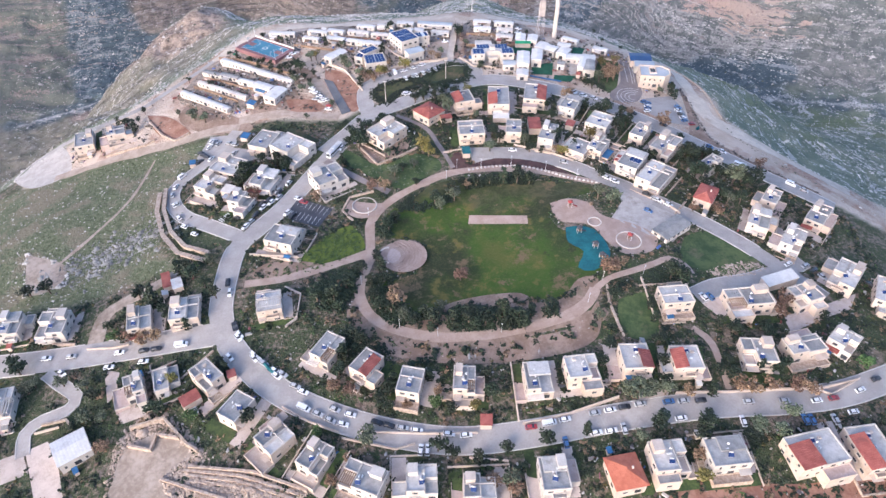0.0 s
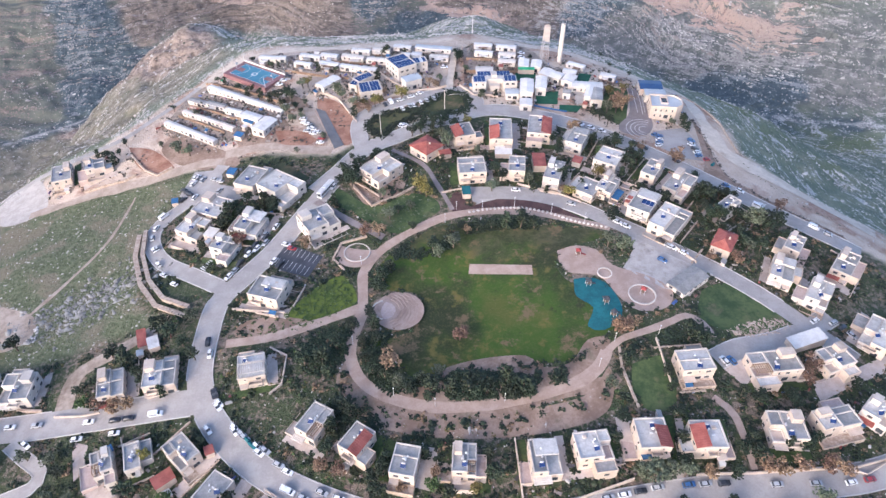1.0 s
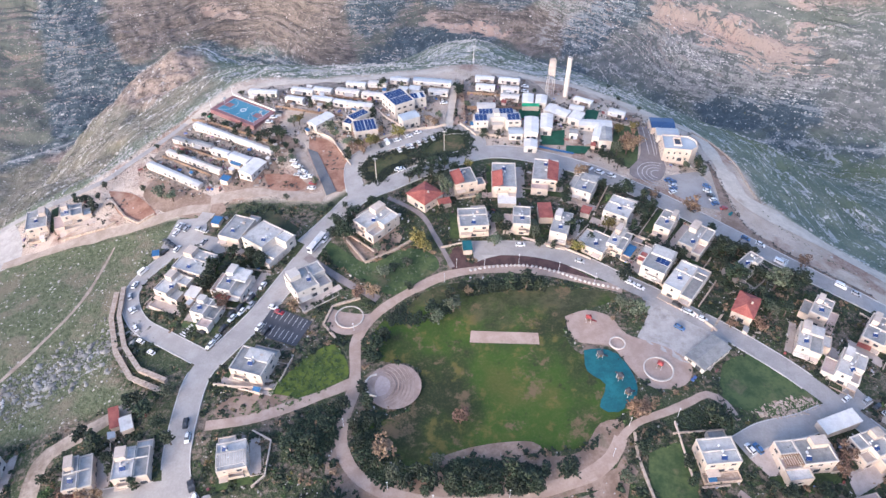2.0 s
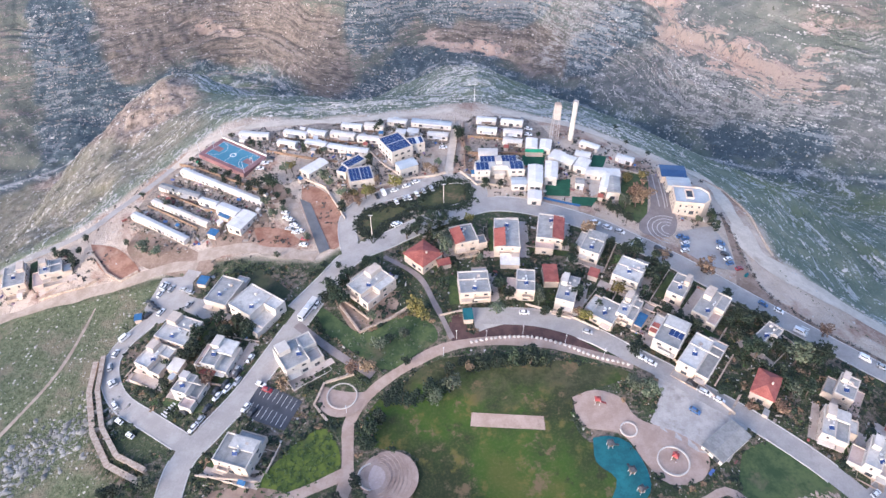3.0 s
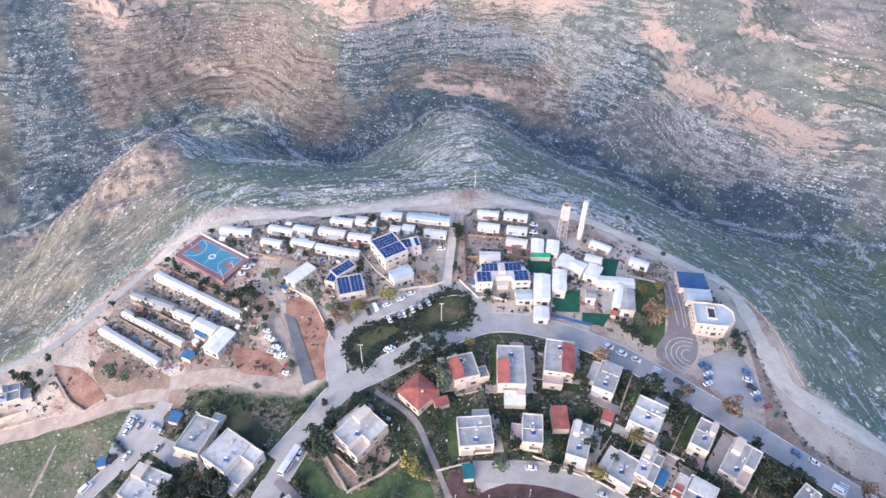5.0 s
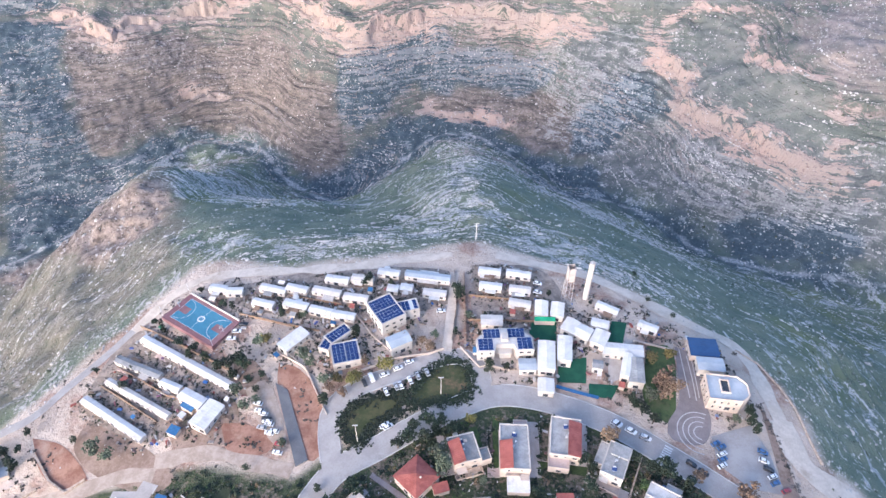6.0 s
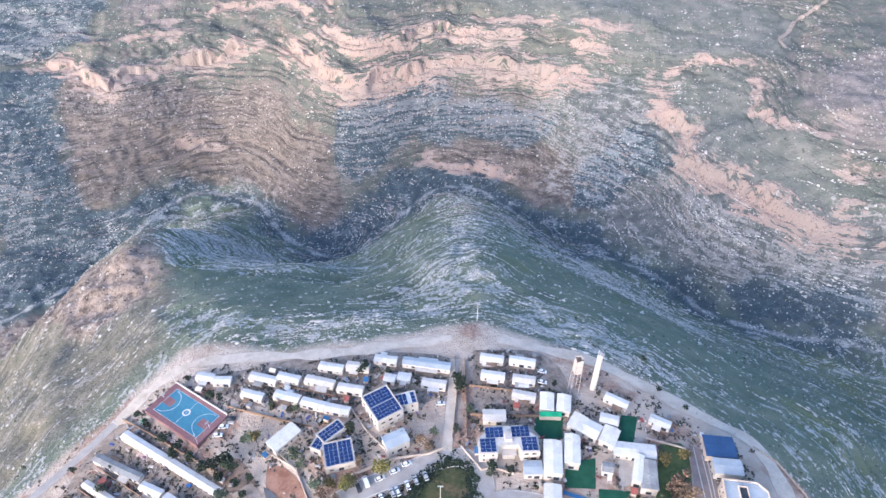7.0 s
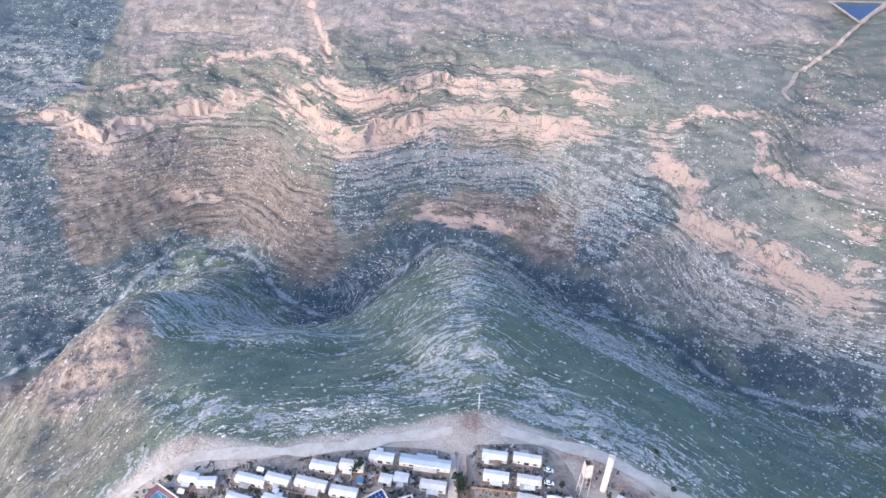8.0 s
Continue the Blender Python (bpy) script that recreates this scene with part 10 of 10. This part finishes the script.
def free_spots(n, x0, x1, y0, y1, seed, margin=0.8, keep=None, spots=None):
    """Random places in a stretch of the plan that are clear of streets, floors and buildings."""
    rs = np.random.RandomState(seed)
    px, py = rs.uniform(x0, x1, n), rs.uniform(y0, y1, n)
    if spots is not None:
        px, py = np.array(spots).T
    ok = clear_mask(px, py, margin)
    if keep is not None:
        ok &= keep(px, py)
    return list(zip(px[ok].tolist(), py[ok].tolist()))


def in_gardens(px, py):
    return (inside(px, py, NORTH_GROUND) < -1) & (inside(px, py, WEST_FIELD) < -1) & (value_noise(px, py, 9, 21) > -0.35)


def in_north(px, py):
    return (inside(px, py, NORTH_GROUND) > 1) & (value_noise(px, py, 8, 22) > 0.1)


def garden_plots():
    """Walls round the gardens of the villas where there is room, a paved yard and a lawn for each."""
    rs = random.Random(404)
    plots, px, py = [], [], []
    for x, y, a, hw, hd in VILLAS:
        w, e, s, n = (rs.uniform(2.8, 5.5) for _ in range(4))
        corners = [(-hw - w, -hd - s), (hw + e, -hd - s), (hw + e, hd + n), (-hw - w, hd + n)]
        lines = []
        for p, q in zip(corners, corners[1:] + corners[:1]):
            m = max(3, int(math.hypot(q[0] - p[0], q[1] - p[1]) / 1.5))
            lines.append((len(px), m + 1))
            for i in range(m + 1):
                u, v = p[0] + (q[0] - p[0]) * i / m, p[1] + (q[1] - p[1]) * i / m
                px.append(x + u * math.cos(a) - v * math.sin(a))
                py.append(y + u * math.sin(a) + v * math.cos(a))
        plots.append((x, y, a, hw, hd, w, e, s, n, lines))
    px, py = np.array(px), np.array(py)
    ok = clear_mask(px, py, .7)
    for x, y, a, hw, hd, w, e, s, n, lines in plots:
        runs, free = [], []
        for start, m in lines:
            run = []
            free.append(ok[start:start + m].mean())
            for i in range(start, start + m):
                if ok[i]:
                    run.append((px[i], py[i]))
                if (not ok[i] or i == start + m - 1):
                    if len(run) > 3:
                        runs.append(run)
                    run = []
        stone = rs.random() < .35
        if runs and rs.random() < .4:
            plot_wall(rs.sample(runs, max(1, len(runs) // 2)), rs.uniform(.6, 1.0), .45 if stone else .26, M_STONE if stone else M_CREAM, "low stone garden wall round a villa" if stone else "low cream garden wall round a villa")
        sides = [(free[0], [(-hw - w + .4, -hd - s + .4), (hw + e - .4, -hd - s + .4), (hw + e - .4, -hd - .1), (-hw - w + .4, -hd - .1)]),
                 (free[1], [(hw + .1, -hd + .1), (hw + e - .4, -hd + .1), (hw + e - .4, hd + n - .4), (hw + .1, hd + n - .4)]),
                 (free[3], [(-hw - w + .4, -hd + .1), (-hw - .1, -hd + .1), (-hw - .1, hd + n - .4), (-hw - w + .4, hd + n - .4)])]
        sides = [q for f, q in sides if f > .75]
        rs.shuffle(sides)
        for poly, (name, mat, lab, cat) in zip(sides, (("yard", M_YARD, "pale paved yard beside a villa", "yard"), ("garden_lawn", M_GARDEN, "small dark green garden lawn", "lawn"))):
            if rs.random() < .8:
                patch(name, [(x + u * math.cos(a) - v * math.sin(a), y + u * math.sin(a) + v * math.cos(a)) for u, v in poly], mat, .16, lab, cat, False)


garden_plots()

shrubs("garden_shrubs", free_spots(11000, -190, 190, 95, 330, 31, keep=in_gardens), M_LEAF_DARK, "dark evergreen garden shrubs between the villas", (.5, 1.7), 1)
shrubs("garden_shrubs", free_spots(4500, -190, 190, 95, 330, 32, keep=in_gardens), M_LEAF_GREEN, "fresh green garden shrubs between the villas", (.4, 1.1), 2)
shrubs("garden_shrubs", free_spots(3500, -190, 190, 95, 330, 33, keep=in_gardens), M_LEAF_AUTUMN, "brown dry garden shrubs between the villas", (.4, 1.0), 3)
shrubs("garden_shrubs", free_spots(1300, -190, 190, 95, 330, 39, keep=in_gardens), M_LEAF_YELLOW, "yellowing garden shrubs between the villas", (.4, 1.1), 9)
shrubs("dry_shrubs", free_spots(2700, -170, 140, 300, 412, 34, keep=in_north), M_LEAF_GREY, "dusty grey-brown shrubs between the mobile homes", (.5, 1.4), 4)
shrubs("dry_shrubs", free_spots(500, -170, 140, 300, 412, 35, keep=in_north), M_LEAF_DARK, "dark low shrubs between the mobile homes", (.5, 1.1), 5)

shrubs("yard_shrubs", free_spots(0, 0, 1, 0, 1, 36, spots=around_homes(34, 61, 4.5, False)), M_LEAF_DARK, "dark shrubs crowding the yards of the mobile homes", (.4, 1.2), 6)
shrubs("yard_shrubs", free_spots(0, 0, 1, 0, 1, 37, spots=around_homes(56, 62, 4.5, False)), M_LEAF_GREY, "dry brown shrubs in the yards of the mobile homes", (.35, .8), 7)
shrubs("yard_shrubs", free_spots(0, 0, 1, 0, 1, 38, spots=around_homes(45, 63, 5.0, True)), M_LEAF_DARK, "dark shrubs close round the villas", (.5, 1.3), 8)


shrubs("garden_bushes", free_spots(2300, -190, 190, 95, 330, 43, 1.6, keep=in_gardens), M_LEAF_DARK, "tall dark bushes and small evergreens between the villas", (1.3, 2.4), 10)
shrubs("garden_bushes", free_spots(700, -190, 190, 95, 330, 44, 1.6, keep=in_gardens), M_LEAF_AUTUMN, "tall brown autumn bushes between the villas", (1.1, 2.0), 11)


def small_sheds():
    """A little store beside many of the homes, where there is room."""
    rs = random.Random(77)
    for x, y, a, hw, hd in list(FOOTPRINTS):
        if rs.random() < .45:
            continue
        u, v = rs.choice((-1, 1)) * rs.uniform(0, hw), rs.choice((-1, -1, 1)) * (hd + rs.uniform(2.2, 3.4))
        p = (x + u * math.cos(a) - v * math.sin(a), y + u * math.sin(a) + v * math.cos(a))
        if free_spots(0, 0, 1, 0, 1, 1, 1.6, spots=[p]):
            shed(p[0], p[1], math.degrees(a) + rs.choice((0, 90)), rs.uniform(1.8, 3.2), rs.uniform(1.6, 2.6), rs.uniform(2.0, 2.6), rs.choice(("white", "white", "white", "red", "grey", "grey", "blue", "green")))


small_sheds()


def clutter(name, spots, label, seed):
    """Crates, benches, tubs and scrap in the yards, as one mesh of small boxes and boards."""
    rs = random.Random(seed)
    g = Geo()
    zs = base_height([p[0] for p in spots], [p[1] for p in spots])
    for (x, y), z in zip(spots, zs):
        k = rs.random()
        w, d, h = (rs.uniform(.3, .9), rs.uniform(.3, .8), rs.uniform(.3, .9)) if k < .5 else (rs.uniform(1.0, 2.6), rs.uniform(.3, 1.2), rs.uniform(.15, .7))
        a = rs.uniform(0, 3.14)
        c, s = math.cos(a), math.sin(a)
        box = [(u * w / 2, v * d / 2) for u, v in ((-1, -1), (1, -1), (1, 1), (-1, 1))]
        g.prism([(x + u * c - v * s, y + u * s + v * c) for u, v in box], z - .2, z + .15 + h)
    return tagged(new(name, g.mesh(name, M_JUNK)), label, "clutter", kind="stuff")


clutter("yard_clutter", free_spots(0, 0, 1, 0, 1, 40, spots=around_homes(28, 64, 4.5, False)), "crates, boards and scrap in the yards of the mobile homes", 64)
clutter("garden_clutter", free_spots(0, 0, 1, 0, 1, 41, spots=around_homes(12, 65, 4.5, True)), "tubs, benches and crates in the gardens of the villas", 65)


def slope_spots(n, seed, low, high):
    """Places on the slopes, thicker where the land is broken."""
    rs = np.random.RandomState(seed)
    px, py = rs.uniform(-450, 420, n), rs.uniform(260, 1050, n)
    h = base_height(px, py)
    e = h + 4 * value_noise(px, py, 130, 1) + 2.2 * value_noise(px, py, 37, 2)
    bed = np.abs(((e / 6.3) % 1) - 0.5) * 2
    ok = (inside(px, py, RIM) < -2) & (rs.uniform(0, 1, n) < low + high * bed * (0.5 + 0.5 * value_noise(px, py, 40, 41)))
    return px[ok], py[ok]


_x, _y = slope_spots(95000, 51, .08, .8)
loose_rocks("slope_rocks", _x, _y, np.random.RandomState(6).gamma(1.7, .20, len(_x)) + .12, M_ROCK, "pale limestone rocks strewn over the canyon slopes", "rocks")
def contour_angle(x, y):
    gx, gy = base_height(x + 4, y) - base_height(x - 4, y), base_height(x, y + 4) - base_height(x, y - 4)
    return np.arctan2(gx, -gy)


def ledge_stones(n, seed, x0, x1, y0, y1, reach, gap, thick):
    """Stones in broken rows along the contours of the slopes, thicker where the ledges crop out."""
    rs = np.random.RandomState(seed)
    px, py = rs.uniform(x0, x1, n), rs.uniform(y0, y1, n)
    many = .2 + .25 * value_noise(px, py, 45, 61)
    for p in LEDGES:
        many = np.maximum(many, np.clip(inside(px, py, p) / 25 + .5, 0, 1))
    for p in PLAIN:
        many = many * np.clip(.6 - inside(px, py, p) / 20, .1, 1)
    ok = (inside(px, py, RIM) < -3) & (rs.uniform(0, 1, n) < many) & (value_noise(px, py, 16, 62) > thick)
    px, py = px[ok], py[ok]
    out = []
    for way in (-1, 1):
        x, y = px.copy(), py.copy()
        left = rs.exponential(reach, len(x))
        for k in range(int(reach * 3 / gap)):
            gx, gy = base_height(x + 4, y) - base_height(x - 4, y), base_height(x, y + 4) - base_height(x, y - 4)
            s = np.hypot(gx, gy) + 1e-6
            step = gap * rs.uniform(.6, 1.5, len(x))
            x, y = x - way * gy / s * step + gx / s * rs.normal(0, .35, len(x)), y + way * gx / s * step + gy / s * rs.normal(0, .35, len(x))
            left -= step
            live = (left > 0) & (s > 1.2)
            x, y, left = x[live], y[live], left[live]
            keep = rs.uniform(0, 1, len(x)) < .8
            out.append(np.stack([x[keep], y[keep]]))
            if not len(x):
                break
    x, y = np.concatenate(out, 1)
    ok = inside(x, y, RIM) < -3
    return x[ok], y[ok]


_x, _y = ledge_stones(11000, 91, -330, 330, 280, 720, 9, 1.1, -.3)
loose_rocks("ledge_stones", _x, _y, np.random.RandomState(92).gamma(1.8, .15, len(_x)) + .12, M_LEDGE, "pale stones of broken ledges along the canyon slope", "rocks", .8, 93, contour_angle(_x, _y))
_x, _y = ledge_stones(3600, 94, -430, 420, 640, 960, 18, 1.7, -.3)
loose_rocks("ledge_stones", _x, _y, np.random.RandomState(95).gamma(2.0, .25, len(_x)) + .15, M_LEDGE_DIMMED, "stones of broken ledges, darkened against the sun on the far canyon wall", "rocks", .8, 96, contour_angle(_x, _y))
_x, _y = slope_spots(40000, 52, .25, .3)
loose_rocks("slope_scrub", _x, _y, np.random.RandomState(7).gamma(2.0, .14, len(_x)) + .15, M_LEAF_OLIVE, "low dark scrub dotted over the canyon slopes", "scrub", .6, 8)
_rs = np.random.RandomState(9)
_u = _rs.uniform(0, 1, 900)
_x, _y = -172 + 46 * _u + _rs.normal(0, 6.5, 900), 204 + 30 * _u + _rs.normal(0, 6.5, 900)
loose_rocks("field_rocks", _x, _y, _rs.gamma(1.5, .30, 900) + .10, M_ROCK_GREY, "grey rocks cropping out of the grass field", "rocks", .6, 10)


def debris(name, outline, n, material, label, size, seed):
    """Small stones strewn over a piece of ground."""
    rs = np.random.RandomState(seed)
    p = np.array(outline)
    px, py = rs.uniform(p[:, 0].min(), p[:, 0].max(), n), rs.uniform(p[:, 1].min(), p[:, 1].max(), n)
    ok = (inside(px, py, outline) > 0.5) & clear_mask(px, py, 0.2)
    loose_rocks(name, px[ok], py[ok], rs.gamma(1.6, size, ok.sum()) + .08, material, label, "stones", .6, seed)


debris("yard_stones", NORTH_GROUND, 9000, M_ROCK, "stones and rubble on the bare ground between the mobile homes", .09, 71)
debris("field_stones", WEST_FIELD, 2600, M_ROCK, "white stones scattered in the grass field", .10, 72)
debris("garden_stones", [(-100, 150), (-95, 95), (150, 95), (175, 190), (120, 330), (-60, 300), (-90, 230)], 7000, M_ROCK, "pale stones in the garden ground", .10, 73)

loose_rocks("scarp_stones", *np.array(fill([(107, 191.5), (120, 197), (130, 199), (136, 196), (129, 191.5), (117, 188.6)], 900, 57)).T, np.random.RandomState(58).gamma(2.0, .16, len(fill([(107, 191.5), (120, 197), (130, 199), (136, 196), (129, 191.5), (117, 188.6)], 900, 57))) + .12, M_STONE, "tan stones on the broken edge of the mound", "stones")
debris("clearing_stones", [(-196, 224), (-170, 215), (-164, 200), (-182, 192)], 900, M_ROCK, "white stones round the bare clearing", .22, 74)

shrubs("verge_weeds", along([(136.1, 340.9), (137.8, 321.1), (137.5, 303.5), (140.4, 288.0), (151.1, 276.1), (164.4, 265.5), (182.8, 252.7)], 0.7, 0.9, 101), M_LEAF_GREY, "dry weeds along the inner edge of the gravel track", (.35, .9), 101)
shrubs("verge_weeds", along([(151.8, 303.3), (158.9, 294.1), (165.9, 284.8), (172.5, 276.0), (189.8, 264.0)], 1.6, 0.8, 102), M_LEAF_OLIVE, "dry weeds between the wheel ruts of the gravel track", (.25, .6), 102)

debris("excavation_rubble", [(-116, 124), (-104, 132), (-84, 122), (-80, 112), (-92, 100), (-114, 99)], 2600, M_STONE, "tan rubble strewn over the excavated ground", .16, 75)
_x, _y = np.array(along([(-112, 128), (-100, 131), (-88, 121), (-83, 116), (-92, 108), (-72, 102)], .12, 1.5, 103)).T
loose_rocks("excavation_rubble", _x, _y, np.random.RandomState(104).gamma(1.8, .17, len(_x)) + .12, M_STONE, "tan rubble banked along the excavation walls", "rocks", .8, 104)

shrubs("bank_plants", fill([(-73.8, 191.8), (-62.4, 201.2), (-51.1, 216.0), (-40.2, 222.3), (-34.1, 207.3), (-48.5, 197.0), (-60.9, 192.4)], 520, 105), M_LEAF_GREEN, "bright green plants thick on the grassy bank", (.4, 1.0), 105)
shrubs("meadow_plants", fill([(-52, 273), (-33, 262), (-16, 271), (-4, 267), (-3, 260), (-19, 248), (-42, 262)], 260, 106), M_LEAF_OLIVE, "grey-green tufts scattered over the grassy plot", (.3, .9), 106)

_rim = spline(RIM[:26], 0.5)
_x, _y = _rim[:, 0] + np.random.RandomState(81).normal(0, 2.2, len(_rim)), _rim[:, 1] + np.random.RandomState(82).normal(0, 2.2, len(_rim))
loose_rocks("rim_rubble", _x, _y, np.random.RandomState(83).gamma(2.0, .12, len(_x)) + .08, M_ROCK, "rubble tipped along the edge of the dirt track", "rocks", .7, 84)
